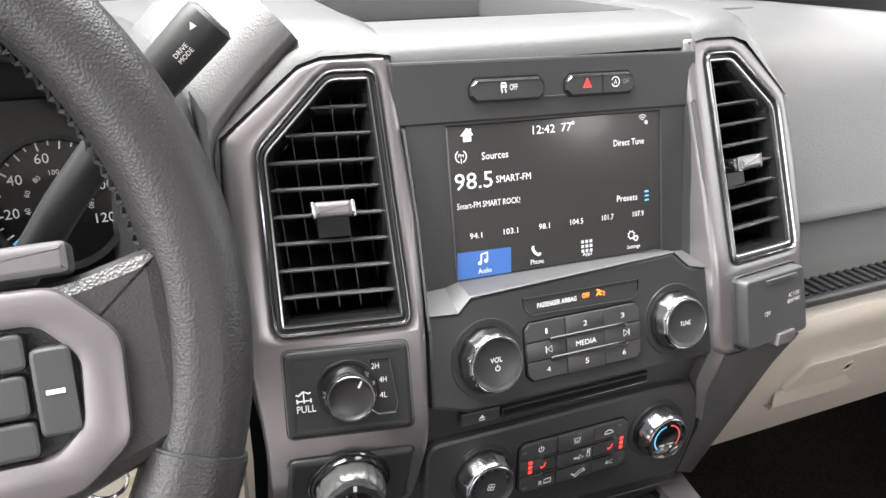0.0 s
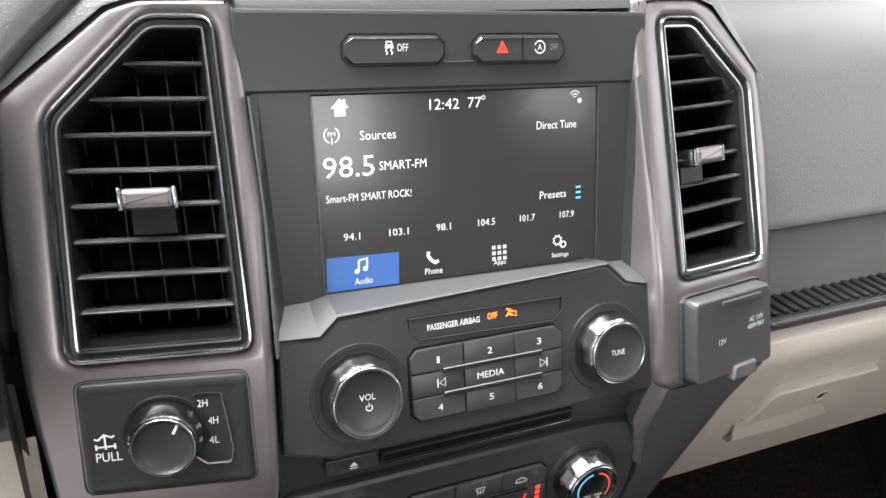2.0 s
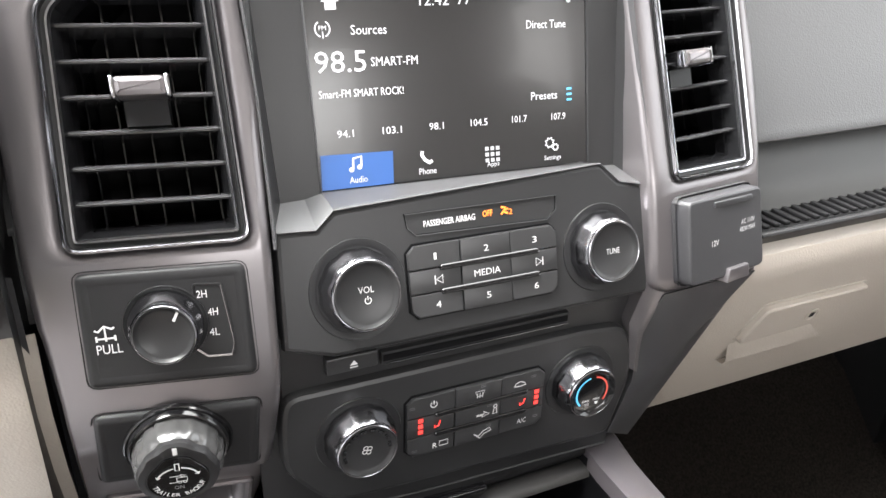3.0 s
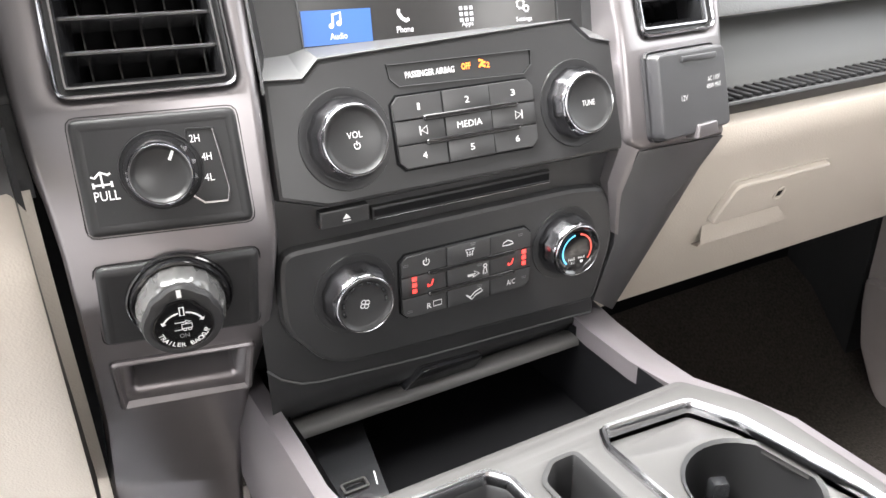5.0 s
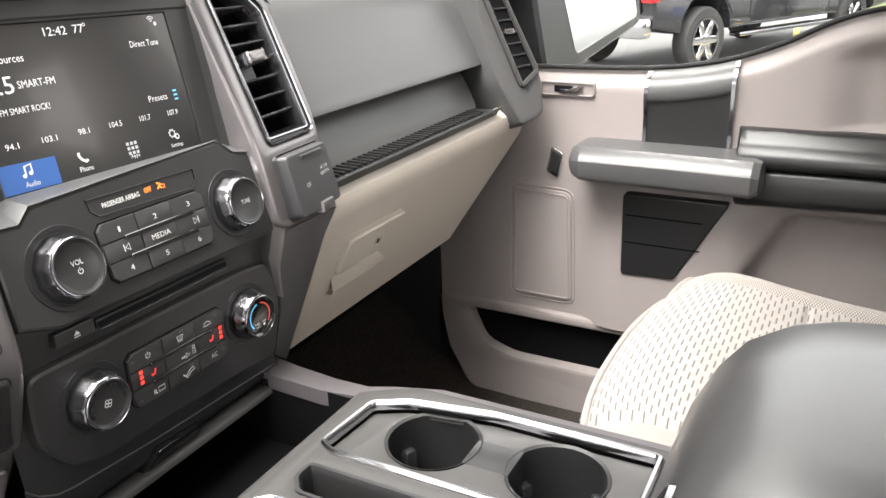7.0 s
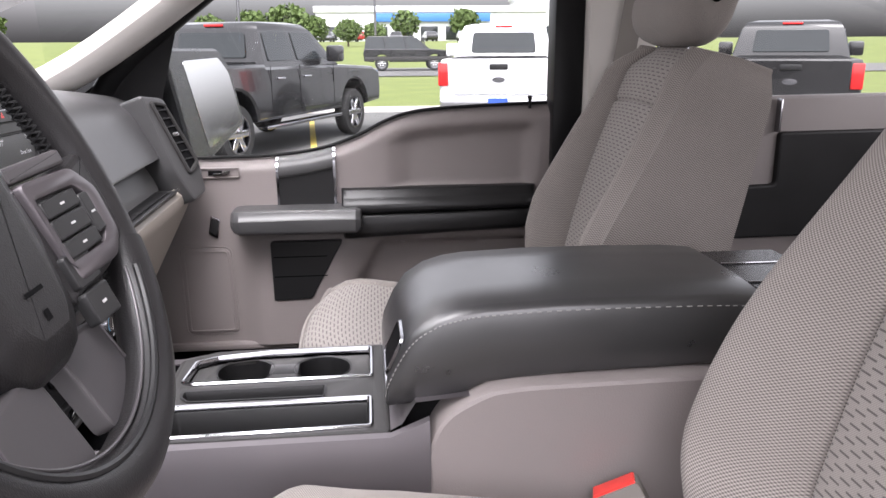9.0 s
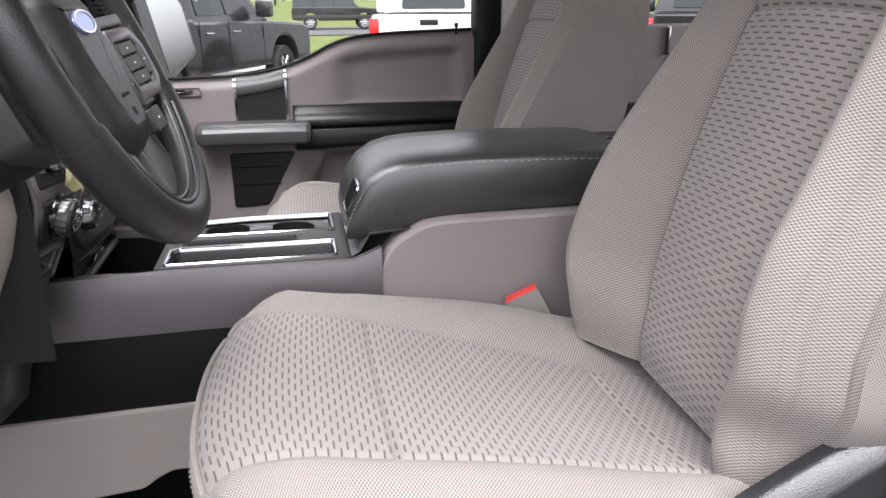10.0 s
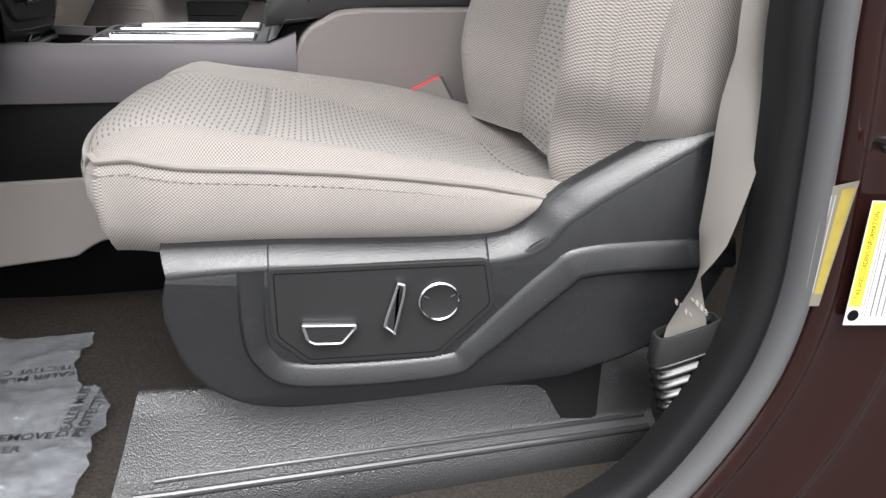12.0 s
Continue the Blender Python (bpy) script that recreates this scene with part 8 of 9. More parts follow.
# driver's door opening: seals and painted pillar
def jamb_strip(name, path, half_w, x, deep, mat, label, category="seal"):
    """A band that follows the door opening, seen from outside; path of (y, z)."""
    pts = curve(path, 70)
    rows = []
    for i, p in enumerate(pts):
        q, r = Vector(pts[max(i - 1, 0)]), Vector(pts[min(i + 1, 70)])
        t = (r - q).normalized()
        n = Vector((-t.y, t.x))
        rows.append([Vector((x + dx, p[0] + n.x * k * half_w, p[1] + n.y * k * half_w)) for k, dx in ((-1, deep), (-0.98, 0.010), (-0.9, 0.002), (-0.75, -0.004), (-0.5, -0.009), (-0.2, -0.0115), (0.1, -0.012), (0.4, -0.0105), (0.7, -0.006), (0.88, 0.0), (0.97, 0.008), (1, deep * 0.6))])
    bm = bmesh.new()
    sheet(bm, rows)
    return tagged(part(name, bm, mat), label, category, kind="structure")


J = [(-0.905, 1.90), (-0.886, 1.40), (-0.884, 1.21), (-0.892, 1.12), (-0.897, 1.03), (-0.898, 0.94), (-0.882, 0.86), (-0.845, 0.785), (-0.800, 0.722), (-0.745, 0.680), (-0.67, 0.655), (-0.40, 0.640), (0.10, 0.635)]
def outer_of(path, d):
    pts = curve(path, 30)
    out = []
    for i, p in enumerate(pts):
        q, r = Vector(pts[max(i - 1, 0)]), Vector(pts[min(i + 1, 30)])
        t = (r - q).normalized()
        out.append((p[0] + t.y * d, p[1] - t.x * d))
    return out


jamb_strip("door_opening_trim", J, 0.017, -0.775, 0.05, M_RUBBER, "black trim round the door opening")
jamb_strip("door_seal", outer_of(J, 0.022), 0.0135, -0.795, 0.03, M_SEAL, "grey rubber door seal")
bm = bmesh.new()
prof = curve([(0.000, 0.03), (0.008, 0.004), (0.016, -0.003), (0.026, -0.003), (0.034, 0.004), (0.050, 0.006), (0.085, 0.004), (0.10, -0.002), (0.112, -0.004), (0.125, 0.004), (0.16, 0.002), (0.22, -0.012), (0.30, -0.03)], 44)
path = curve(outer_of(J, 0.027), 60)
rows = []
for i, p in enumerate(path):
    q, r = Vector(path[max(i - 1, 0)]), Vector(path[min(i + 1, 60)])
    t = (r - q).normalized()
    n = Vector((t.y, -t.x))
    rows.append([Vector((-0.800 + dx, p[0] + n.x * d, p[1] + n.y * d)) for d, dx in prof])
sheet(bm, rows)
tagged(part("b_pillar_paint", bm, M_MAROON), "glossy dark maroon painted door pillar and sill", "pillar", kind="structure")
bm = bmesh.new()
box(bm, -0.79, -0.68, -0.95, 0.2, 0.60, 0.655, 0.01)
tagged(part("inner_sill", bm, M_CARPET), "dark carpeted door sill", "sill", kind="structure")
bm = bmesh.new()
sheet(bm, [[Vector((x, y, z)) for z in (0.66, 0.9, 1.2, 1.6, 1.9)] for x, y in ((-0.775, -0.915), (-0.745, -0.96), (-0.735, -1.10))])
tagged(part("b_pillar_inner", bm, M_GREYPLASTIC), "dark inner pillar trim", "pillar", kind="structure")
# labels on the painted pillar
M_LABEL = material("label_white", (0.60, 0.60, 0.58), 0.45)
M_OLDYELLOW = material("faded_yellow", (0.30, 0.235, 0.04), 0.5, 0, 0.4, 60)
M_YELLOW = material("label_yellow", (0.85, 0.68, 0.05), 0.45)
ST = lambda u, v, w: Vector((-0.8040 - 0.04 * u - w, -0.966 - u, 1.0 + v))
sticker = thing("tire_label", (-0.83, -0.98, 0.97), "white tyre loading label with a yellow header", "label")
bm = bmesh.new()
slab(bm, [(0.0, -0.088), (0.095, -0.092), (0.096, 0.034), (0.0, 0.038)], 0.0, 0.0006, 0.0002, ST)
part("label_sheet", bm, M_LABEL, sticker, smooth=False)
mark("label_header", [(0.001, -0.068), (0.014, -0.069), (0.014, 0.036), (0.001, 0.037)], ST, M_YELLOW, sticker, 0.0008)
letters("TIRE AND LOADING INFORMATION", 0.0075, -0.016, 0.0075, ST, M_DEEP, sticker, 0.0011, 90, squeeze=0.72)
for k in range(12):
    stroke("label_line", [(0.020 + 0.006 * k, -0.080), (0.020 + 0.006 * k, (0.028, -0.012, 0.020)[k % 3])], 0.0016 if k % 4 else 0.0008, ST, M_FAINT, sticker, 0.0009)
stroke("label_box", rect(0.017, 0.090, -0.084, 0.031), 0.0007, ST, M_REDMARK, sticker, 0.0009, True)
bm = bmesh.new()
lathe(bm, (0.008, -0.078), [(0.006, 0.0006), (0.0058, 0.001)], ST, 20)
part("label_dot", bm, M_DEEP, sticker)
LB = lambda u, v, w: Vector((-0.8055 - w, u, v))
notice = thing("warning_label", (-0.83, -0.95, 1.0), "small yellow and grey warning label", "label")
bm = bmesh.new()
slab(bm, [(-0.915, 1.052), (-0.947, 1.058), (-0.934, 0.935), (-0.917, 0.936)], 0.0, 0.0006, 0.0002, LB)
part("label_sheet", bm, material("label_grey", (0.16, 0.145, 0.12), 0.4), notice, smooth=False)
mark("label_header", [(-0.931, 1.050), (-0.944, 1.052), (-0.934, 0.948), (-0.926, 0.948)], LB, M_OLDYELLOW, notice, 0.0008)
for k in range(3):
    # printed lines in the glowing screen grey, so they are lifted slightly
    stroke("label_line", [(-0.918 - 0.004 * k, 1.045), (-0.919 - 0.0025 * k, 0.950)], 0.0010, LB, M_SCREENGREY, notice, 0.0009)
striker = thing("door_striker", (-0.84, -0.955, 1.09), "bare metal door striker on the pillar", "striker")
bm = bmesh.new()
tube(bm, curve([(-0.82, -0.945, 1.095), (-0.870, -0.935, 1.098), (-0.880, -0.975, 1.085), (-0.875, -1.02, 1.075), (-0.82, -1.03, 1.07)], 16), 0.0055, 10)
part("loop", bm, M_DARKCHROME, striker)
bm = bmesh.new()
box(bm, 0.795, 0.86, 0.168, 0.80, 0.55, 1.40, 0.004)
tagged(part("cowl_side", bm, M_BLACK), "dark side wall ahead of the door", "wall", kind="structure")
bm = bmesh.new()
box(bm, -0.86, -0.80, 0.26, 0.80, 0.55, 1.40, 0.01)
tagged(part("cowl_side", bm, M_BLACK), "dark side wall ahead of the door", "wall", kind="structure")


# ---- outside: ground, parked vehicles, far lot ----
GZ = -0.15
M_ASPHALT = material("pale_worn_asphalt", (0.092, 0.091, 0.089), 0.9, 0, 0.25, 0.6, 0.6, 60)
M_GRASS = material("mown_grass", (0.095, 0.130, 0.026), 1.0, 0, 0.35, 0.8, 1.0, 30, second=(0.15, 0.18, 0.045))
M_LINE = material("worn_yellow_paint", (0.55, 0.42, 0.08), 0.8, 0, 0.3, 5)
M_BLACKPAINT = material("black_car_paint", (0.012, 0.012, 0.013), 0.18, 0.0, 0.1, 4, coat=0.5)
M_WHITEPAINT = material("white_car_paint", (0.72, 0.73, 0.74), 0.2, 0, 0.03, 4, coat=0.6)
M_REDPAINT = material("red_car_paint", (0.30, 0.02, 0.02), 0.2, 0.2, 0.05, 4, coat=0.8)
M_GREYPAINT = material("dark_grey_car_paint", (0.03, 0.03, 0.033), 0.18, 0.4, 0.1, 4, coat=1.0)
M_CARGLASS = material("dark_car_glass", (0.02, 0.024, 0.026), 0.05, 0, 0.1, 3)
M_TAIL = material("red_lamp_lens", (0.55, 0.02, 0.02), 0.15, 0, 0.05)
M_TYRE = material("tyre_rubber", (0.02, 0.02, 0.02), 0.8)
M_LEAF = material("tree_leaves", (0.055, 0.10, 0.025), 0.8, 0, 0.4, 3, second=(0.11, 0.16, 0.04))
M_BARK = material("tree_bark", (0.10, 0.075, 0.055), 0.9)

bm = bmesh.new()
sheet(bm, [[Vector((x, y, GZ)) for y in (-900, -200, -60, -20, 20, 60, 200, 900)] for x in (-900, -200, -30, 18.2)])
tagged(part("pavement", bm, M_ASPHALT), "pale grey worn asphalt car park", "pavement", kind="structure")
bm = bmesh.new()
hill = [(18.0, 0.06), (25, 0.06), (35.5, 0.0), (36, 0.0), (47, 0.02), (48, 0.05), (75, 1.0), (110, 1.4), (180, 1.4), (900, 1.4)]
sheet(bm, [[Vector((x, y, GZ + h)) for y in (-900, -200, -60, -20, 20, 60, 200, 900)] for x, h in hill])
tagged(part("ground", bm, M_GRASS), "bright green mown grass verge", "grass", kind="structure")
bm = bmesh.new()
sheet(bm, [[Vector((x, y, GZ + 0.04)) for y in (-300, -60, 0, 60, 300)] for x in (36.0, 41, 47.0)])
tagged(part("road", bm, M_ASPHALT), "pale grey road beyond the verge", "road", kind="structure")
bm = bmesh.new()
extrude(bm, [(17.85, GZ + 0.12), (18.05, GZ + 0.12), (18.05, GZ), (17.85, GZ)], 1, -60, 60)
tagged(part("kerb", bm, material("concrete_kerb", (0.45, 0.44, 0.42), 0.9, 0, 0.1, 2)), "low concrete kerb", "kerb", kind="structure")
bm = bmesh.new()
for y0 in (-7.1, -4.0, -0.9, 2.2, 5.3):
    slab(bm, [(9.6, y0 + 1.16), (16.5, y0 + 1.66), (16.5, y0 + 1.76), (9.6, y0 + 1.26)], GZ, GZ + 0.006, 0.001)
tagged(part("parking_lines", bm, M_LINE, smooth=False), "worn yellow parking bay lines", "marking", kind="structure")


def wheel_set(root, x, y, r, side):
    """A wheel at (x, y) of a vehicle that faces +x; side -1 or 1 (y)."""
    W = lambda u, v, w: Vector((x + u, y + side * w, r + v))
    bm = bmesh.new()
    lathe(bm, (0, 0), [(r * 0.66, -0.20), (r * 0.93, -0.22), (r, -0.16), (r, -0.04), (r * 0.94, 0.0), (r * 0.70, 0.004), (r * 0.66, -0.02)], W, 36, cap1=False)
    tyre = part("tyre", bm, M_TYRE, root)
    bm = bmesh.new()
    lathe(bm, (0, 0), [(r * 0.68, -0.01), (r * 0.68, 0.006), (r * 0.62, 0.004), (r * 0.60, -0.08), (0.0, -0.09)], W, 36)
    part("rim", bm, M_DARKCHROME, tyre)
    bm = bmesh.new()
    for k in range(6):
        a = k * math.pi / 3
        c, s = math.cos(a), math.sin(a)
        o = [(c * r * 0.12 - s * 0.05, s * r * 0.12 + c * 0.05), (c * r * 0.12 + s * 0.05, s * r * 0.12 - c * 0.05), (c * r * 0.64 + s * 0.045, s * r * 0.64 - c * 0.045), (c * r * 0.64 - s * 0.045, s * r * 0.64 + c * 0.045)]
        slab(bm, o, -0.06, 0.0, 0.012, W)
    lathe(bm, (0, 0), [(r * 0.2, -0.06), (r * 0.2, 0.0), (r * 0.12, 0.01)], W, 20)
    part("spokes", bm, M_CHROME, tyre)


def pickup(place, heading, paint, label, bright=False):
    """A crew-cab pickup about 5.9 m long that faces +x before it is turned."""
    root = thing("pickup_truck", (0, 0, 0), label, "pickup truck", "parked vehicles")
    L0, L1, hw = -2.95, 2.95, 0.98
    ax = (-1.86, 1.82)
    lower = [(L0 + 0.05, 0.62)]
    for a in ax:
        lower += [(a + 0.50 * math.cos(radians(k)), 0.52 + 0.47 * math.sin(radians(k))) for k in range(180, -1, -15)]
    lower += [(L1 - 0.03, 0.56)]
    upper = [(L1, 0.80), (L1 - 0.04, 1.10), (L1 - 0.30, 1.19), (1.35, 1.26), (-1.02, 1.30), (-1.04, 1.34), (L0 + 0.02, 1.35), (L0, 1.30)]
    side = lower + upper
    bm = bmesh.new()
    SIDE = lambda u, v, w: Vector((u, w * (1 - 0.035 * smooth(1.0, 1.4, v)), v))
    rings(bm, side, [(0.05, -hw), (0.012, -hw + 0.02), (0, -hw + 0.06), (0, hw - 0.06), (0.012, hw - 0.02), (0.05, hw)], SIDE, True, True)
    part("body", bm, paint, root)
    bm = bmesh.new()  # cab
    rows = []
    for x0, x1, y, z in ((-1.03, 1.30, 0.93, 1.26), (-1.00, 1.12, 0.91, 1.36), (-0.93, 0.62, 0.78, 1.80), (-0.86, 0.42, 0.72, 1.90), (-0.70, 0.20, 0.55, 1.935)):
        rows.append([(x0, -y, z), (x0, y, z), (x1, y, z), (x1, -y, z)])
    for a, b in zip(rows, rows[1:]):
        for i in range(4):
            bm.faces.new([bm.verts.new(p) for p in (a[i - 1], a[i], b[i], b[i - 1])])
    bm.faces.new([bm.verts.new(p) for p in rows[-1]])
    bmesh.ops.remove_doubles(bm, verts=bm.verts, dist=1e-4)
    part("cab", bm, paint, root, edge=50)
    for s in (-1, 1):
        WIN = lambda u, v, w: Vector((u, s * (0.915 - 0.295 * (v - 1.36) + 0.004 + w), v))
        for o in ([(-0.06, 1.37), (0.98, 1.37), (0.50, 1.78), (-0.06, 1.79)], [(-0.90, 1.37), (-0.15, 1.37), (-0.15, 1.79), (-0.86, 1.79)]):
            bm = bmesh.new()
            slab(bm, rounded(o, 0.04, 3), -0.004, 0.008, 0.004, WIN)
            part("side_window", bm, M_CARGLASS, root)
        for x in (0.02, -0.78):
            bm = bmesh.new()
            box(bm, x, x + 0.20, s * 0.985 - 0.02, s * 0.985 + 0.02, 1.10, 1.135, 0.01)
            part("door_handle", bm, M_CHROME if bright else paint, root)
        for x in (-0.11, -0.96, 1.02):
            bm = bmesh.new()
            box(bm, x - 0.006, x + 0.006, s * 0.978 - 0.004, s * 0.978 + 0.004, 0.62, 1.30, 0.002)
            part("door_joint", bm, M_DEEP, root)
        bm = bmesh.new()
        box(bm, -1.2, 1.2, s * 0.93 - 0.10, s * 0.93 + 0.08, 0.40, 0.46, 0.02)
        part("running_board", bm, M_DARKCHROME, root)
        bm = bmesh.new()
        box(bm, 0.72, 0.90, s * 1.13 - 0.13, s * 1.13 + 0.13, 1.32, 1.58, 0.04)
        part("mirror", bm, paint, root)
        bm = bmesh.new()
        box(bm, L0 - 0.012, L0 + 0.14, s * 0.90 - 0.075, s * 0.90 + 0.09, 0.92, 1.29, 0.02)
        part("tail_lamp", bm, M_TAIL, root, "red tail lamp")
        for a in ax:
            wheel_set(root, a, s * 0.97, 0.41, s)
    bm = bmesh.new()
    slab(bm, rounded([(-0.60, 1.42), (0.60, 1.42), (0.56, 1.78), (-0.56, 1.78)], 0.05, 3), -0.01, 0.008, 0.004, lambda u, v, w: Vector((-1.015 + 0.16 * (v - 1.36) - w, u, v)))
    part("rear_window", bm, M_CARGLASS, root)
    bm = bmesh.new()
    box(bm, -0.90, -0.84, -0.16, 0.16, 1.865, 1.90, 0.01)
    part("brake_lamp", bm, M_TAIL, root)
    bm = bmesh.new()
    slab(bm, rounded(rect(-0.80, 0.80, 0.80, 1.33), 0.03, 3), -0.01, 0.018, 0.008, lambda u, v, w: Vector((L0 - w, u, v)))
    gate = part("tailgate", bm, paint, root)
    bm = bmesh.new()
    box(bm, L0 - 0.035, L0, -0.15, 0.15, 1.18, 1.27, 0.015)
    part("tailgate_handle", bm, M_BLACK, gate)
    bm = bmesh.new()
    lathe(bm, (0, 1.02), [(0.11, 0.015), (0.105, 0.028), (0.0, 0.030)], lambda u, v, w: Vector((L0 - w, u, 1.02 + (v - 1.02) * 0.42)), 28)
    part("badge", bm, M_DARKCHROME, gate, "plain oval badge")
    bm = bmesh.new()
    box(bm, L0 - 0.16, L0 + 0.05, -0.95, 0.95, 0.52, 0.76, 0.04)
    bump = part("rear_bumper", bm, M_CHROME if bright else paint, root)
    mark("plate", rect(-0.16, 0.16, 0.60, 0.74), lambda u, v, w: Vector((L0 - 0.164 - w, u, v)), material("plate_blue", (0.03, 0.08, 0.35), 0.4), bump, 0.0)
    bm = bmesh.new()
    box(bm, L0 + 0.12, -1.06, -0.80, 0.80, 1.25, 1.36, 0.01)
    part("bed", bm, M_DEEP, root)
    root.matrix_basis = pose(*place, GZ, 0, 0, heading)
    return root


pickup((12.21, 1.46), -25.0, M_BLACKPAINT, "black crew-cab pickup parked on the asphalt", True)
pickup((14.8, -3.16), -12.0, M_WHITEPAINT, "white pickup parked tail towards the truck", True)
pickup((12.9, -8.0), -28.0, M_BLACKPAINT, "dark grey pickup parked behind the cab", False)
red = pickup((13.0, 9.6), 62.0, M_REDPAINT, "red pickup parked ahead of the windscreen", False)


def suv(place, heading, paint, label):
    root = thing("suv", (0, 0, 0), label, "suv", "parked vehicles")
    lower = [(-2.35, 0.5)]
    for a in (-1.42, 1.42):
        lower += [(a + 0.42 * math.cos(radians(k)), 0.44 + 0.40 * math.sin(radians(k))) for k in range(180, -1, -20)]
    side = lower + [(2.40, 0.5), (2.42, 0.85), (2.30, 1.02), (1.25, 1.12), (-2.33, 1.15), (-2.40, 0.9)]
    bm = bmesh.new()
    rings(bm, side, [(0.05, -0.92), (0, -0.86), (0, 0.86), (0.05, 0.92)], lambda u, v, w: Vector((u, w, v)), True, True)
    part("body", bm, paint, root)
    bm = bmesh.new()
    o = [(-2.33, 1.12), (1.20, 1.10), (0.48, 1.68), (0.20, 1.74), (-2.05, 1.76), (-2.25, 1.66)]
    rings(bm, o, [(0.0, -0.84), (0.05, -0.72), (0.05, 0.72), (0.0, 0.84)], lambda u, v, w: Vector((u, w * (1 - 0.12 * smooth(1.1, 1.7, v)), v)), True, True)
    part("cabin", bm, M_CARGLASS, root)
    bm = bmesh.new()
    box(bm, -2.15, 0.35, -0.72, 0.72, 1.70, 1.785, 0.03)
    part("roof", bm, paint, root)
    for s in (-1, 1):
        bm = bmesh.new()
        box(bm, -2.3, 2.3, s * 0.90 - 0.03, s * 0.90 + 0.03, 0.52, 0.72, 0.02)
        part("side_cladding", bm, M_SILVERTRIM, root)
        for x in (-1.2, -0.1, 0.92):
            bm = bmesh.new()
            tube(bm, [(x, s * 0.86, 1.12), (x - 0.10, s * 0.755, 1.72)], 0.035, 8)
            part("window_post", bm, paint, root)
        for a in (-1.42, 1.42):
            wheel_set(root, a, s * 0.90, 0.36, s)
    root.matrix_basis = pose(*place, GZ + 0.06, 0, 0, heading)
    return root


suv((43.0, -2.7), -90, M_GREYPAINT, "dark suv with pale cladding on the road")


def small_car(place, heading, paint, label):
    root = thing("car", (0, 0, 0), label, "car", "distant parked cars")
    bm = bmesh.new()
    o = [(-2.2, 0.35), (2.2, 0.35), (2.25, 0.7), (1.2, 0.92), (0.4, 1.42), (-1.2, 1.45), (-2.2, 0.98)]
    rings(bm, rounded(o, 0.15, 3), [(0.15, -0.88), (0, -0.72), (0, 0.72), (0.15, 0.88)], lambda u, v, w: Vector((u, w * (1 - 0.2 * smooth(0.9, 1.45, v)), v)), True, True)
    part("body", bm, paint, root)
    bm = bmesh.new()
    o = [(0.95, 0.95), (0.35, 1.37), (-1.15, 1.39), (-1.85, 1.0)]
    rings(bm, o, [(0.0, -0.80), (0.0, 0.80)], lambda u, v, w: Vector((u, w * (1 - 0.2 * smooth(0.9, 1.45, v)) * 1.03, v)), True, True)
    part("windows", bm, M_CARGLASS, root)
    for s in (-1, 1):
        for a in (-1.35, 1.35):
            bm = bmesh.new()
            lathe(bm, (a, 0.32), [(0.32, 0.62), (0.32, 0.86), (0.18, 0.88)], lambda u, v, w: Vector((u, s * w, v)), 20)
            part("wheel", bm, M_TYRE, root)
    root.matrix_basis = pose(*place, 0, 0, heading)
    return root


random.seed(7)
PAINTS = [M_BLACKPAINT, M_REDPAINT, M_GREYPAINT, M_WHITEPAINT, M_WHITEPAINT, M_GREYPAINT]
for k in range(14):
    small_car((118 + random.uniform(-1, 1), 30 - 5.0 * k, GZ + 1.4), random.uniform(-8, 8) + 180 * (k % 2), PAINTS[(k * 5 + 1) % 6], "small distant parked car in the far lot")


def tree(place, h, seed):
    rng = random.Random(seed)
    root = thing("tree", place, "round leafy green tree in the distance", "tree", "far trees")
    P = Vector(place)
    bm = bmesh.new()
    tube(bm, [P, P + Vector((0.05, 0.02, h * 0.35)), P + Vector((0.0, 0.1, h * 0.7))], [h * 0.035, h * 0.026, h * 0.012], 8)
    for k in range(6):
        a = rng.uniform(0, 6.28)
        tube(bm, [P + Vector((0, 0, h * 0.32)), P + Vector((math.cos(a) * h * 0.22, math.sin(a) * h * 0.22, h * rng.uniform(0.5, 0.75)))], [h * 0.014, h * 0.005], 5)
    part("trunk", bm, M_BARK, root)
    bm = bmesh.new()
    for k in range(900):
        v = Vector((rng.gauss(0, 1), rng.gauss(0, 1), rng.gauss(0, 1))).normalized() * rng.uniform(0.55, 1.0) * (0.8 + 0.25 * noise.noise(Vector((k * 0.37, seed, 0))))
        c = P + Vector((v.x * h * 0.52, v.y * h * 0.52, h * 0.50 + v.z * h * 0.42))
        q = Euler((rng.uniform(0, 6), rng.uniform(0, 6), rng.uniform(0, 6))).to_matrix()
        s = h * rng.uniform(0.03, 0.055)
        bm.faces.new([bm.verts.new(c + q @ Vector(p) * s) for p in ((-1, -0.6, 0), (0, -0.9, 0.2), (1, -0.3, 0), (0.6, 0.8, -0.2), (-0.7, 0.7, 0.1))])
    part("crown", bm, M_LEAF, root, smooth=False)


for k, (x, y, h) in enumerate(((80, 10.5, 4.2), (81, 7.2, 5.0), (80, 4.6, 3.6), (79, 1.2, 3.2), (80, -1.4, 2.8), (150, -8, 6.5), (150, -19, 7.0), (82, 15, 3.8), (90, 40, 5.0), (90, 52, 6.0), (26, 60, 7.0), (35, 66, 8.0), (19, 62, 7.5), (50, 58, 7))):
    tree((x, y, GZ + (1.0 if x < 100 else 1.4) * (1 if x > 60 else 0.3)), h, k)

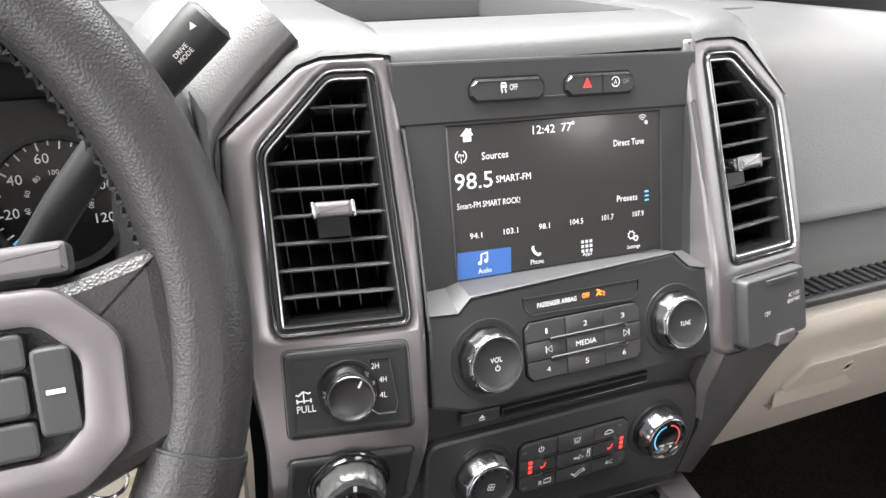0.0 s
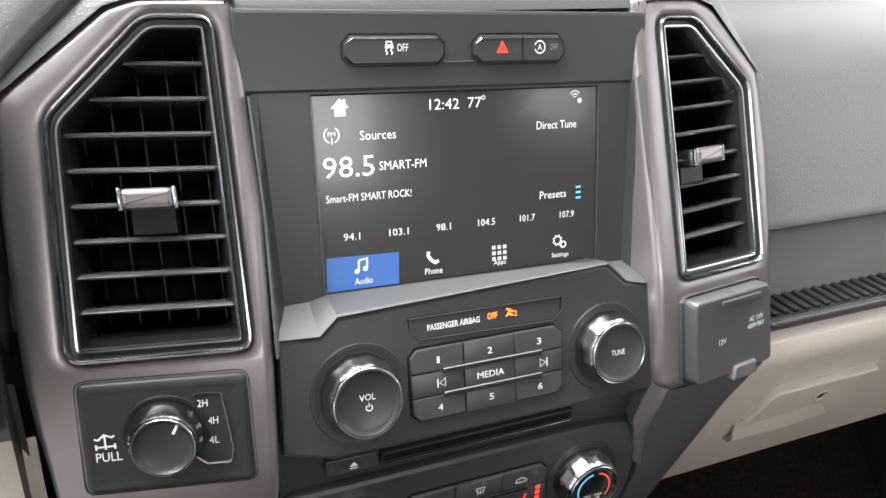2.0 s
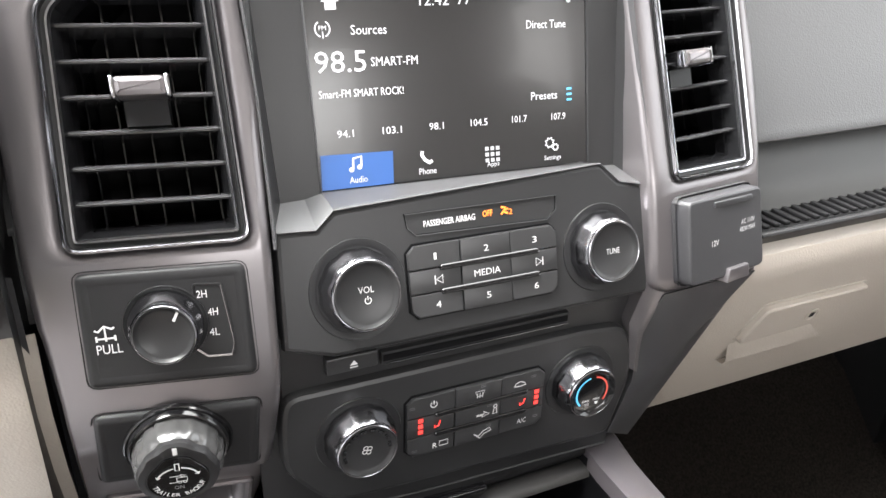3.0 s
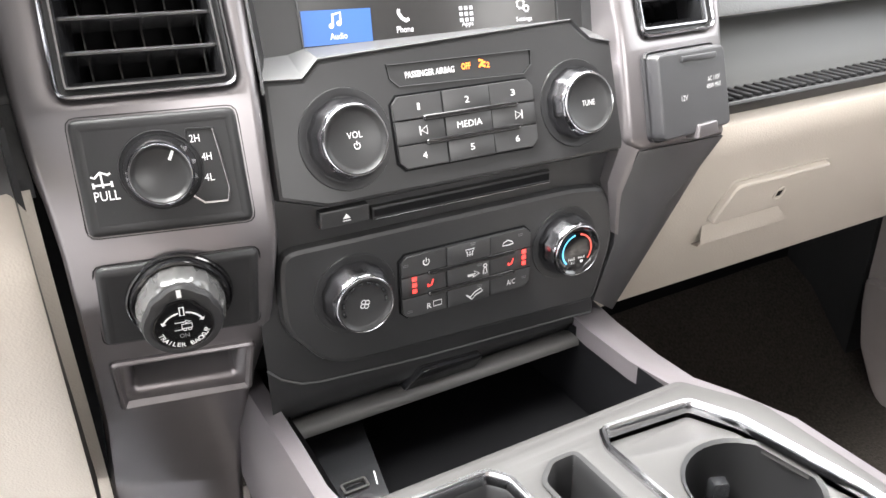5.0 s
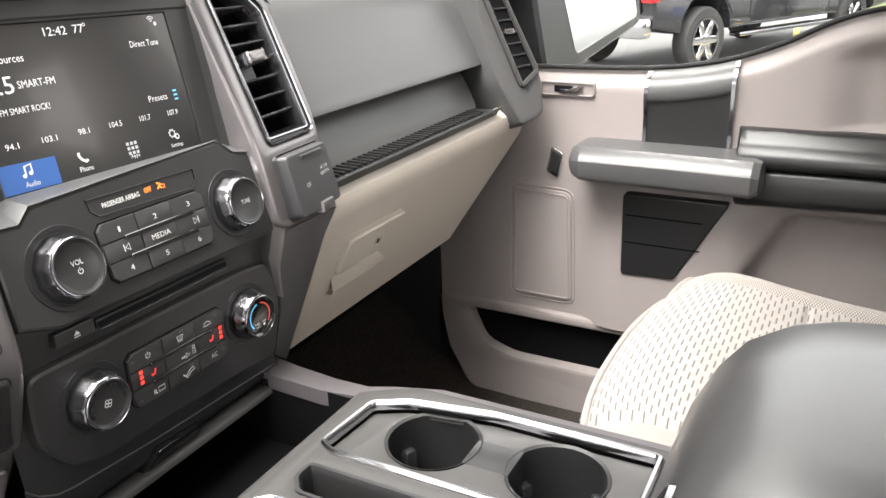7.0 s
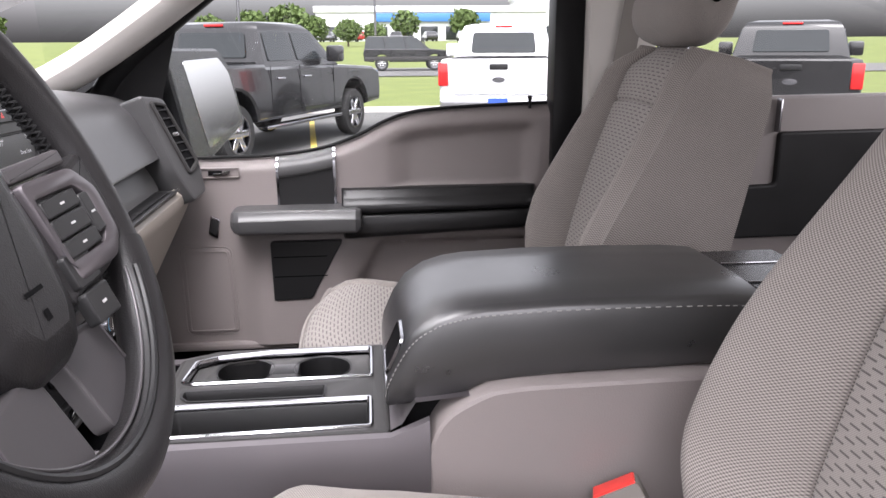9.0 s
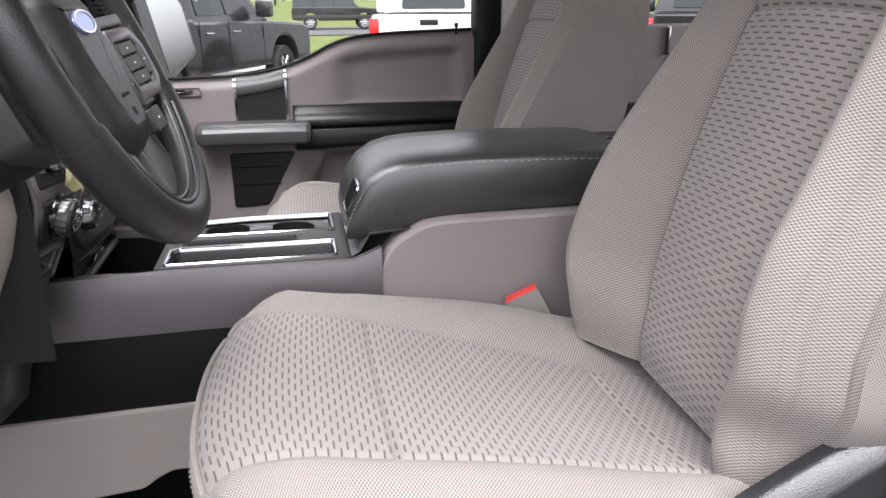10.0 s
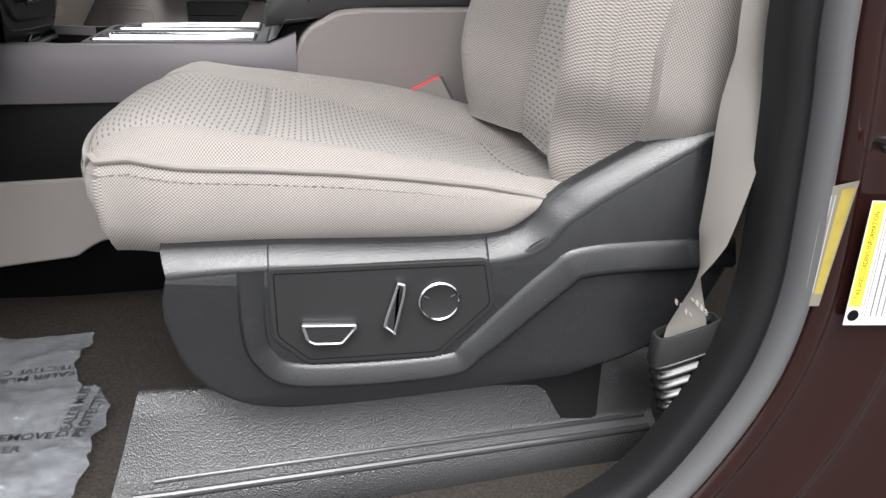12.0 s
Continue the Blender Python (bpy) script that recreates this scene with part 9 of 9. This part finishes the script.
# far buildings
M_CLAD = material("pale_cladding", (0.62, 0.63, 0.64), 0.6, 0, 0.06, 0.3)
M_SIGNBLUE = material("blue_fascia", (0.05, 0.18, 0.5), 0.5)
M_BRICKFAR = material("tan_wall", (0.42, 0.33, 0.24), 0.9, 0, 0.1, 0.4)
for place, size, fascia in (((170, -14, 0), (20, 46, 6.5), M_SIGNBLUE), ((175, -45, 0), (20, 22, 9.5), M_SIGNBLUE), ((60, -95, 0), (60, 20, 5.5), M_BRICKFAR)):
    house = thing("dealership_building", (place[0], place[1], GZ + 1.4), "pale low dealership building with a coloured fascia", "building", "far buildings")
    x, y, w, d, h = place[0], place[1], size[0] / 2, size[1] / 2, size[2]
    bm = bmesh.new()
    box(bm, x - w, x + w, y - d, y + d, GZ, GZ + h + 1.2, 0.05)
    part("wall", bm, M_CLAD if fascia is M_SIGNBLUE else M_BRICKFAR, house)
    bm = bmesh.new()
    box(bm, x - w - 0.4, x + w + 0.4, y - d - 0.4, y + d + 0.4, GZ + h + 0.4, GZ + h + 1.6, 0.05)
    part("roof_edge", bm, M_CLAD if fascia is M_SIGNBLUE else M_HEADLINER, house)
    for k in range(int(d * 2 / 5)):
        bm = bmesh.new()
        yy = y - d + 2 + 5 * k
        box(bm, x - w - 0.12, x - w, yy, yy + 3.4, GZ + 1.6, GZ + 4.2, 0.03)
        part("window", bm, M_CARGLASS, house)
    if fascia is M_SIGNBLUE:
        bm = bmesh.new()
        box(bm, x - w - 0.6, x - w - 0.4, y - d * 0.5, y + d * 0.5, GZ + h - 1.4, GZ + h + 0.2, 0.05)
        part("fascia", bm, fascia, house, "plain blue fascia board")
for x, y in ((45, 6.5), (58, -1.2), (40, 22)):
    pole = thing("lamp_post", (x, y, GZ), "tall thin grey lamp post in the far lot", "lamp post", "lamp posts")
    bm = bmesh.new()
    tube(bm, [(x, y, GZ), (x, y, GZ + 9)], [0.10, 0.06], 10)
    part("post", bm, M_DARKCHROME, pole)
    bm = bmesh.new()
    box(bm, x - 0.4, x + 0.4, y - 0.15, y + 0.15, GZ + 8.95, GZ + 9.1, 0.03)
    part("lamp_head", bm, M_DARKCHROME, pole)

write_letters()
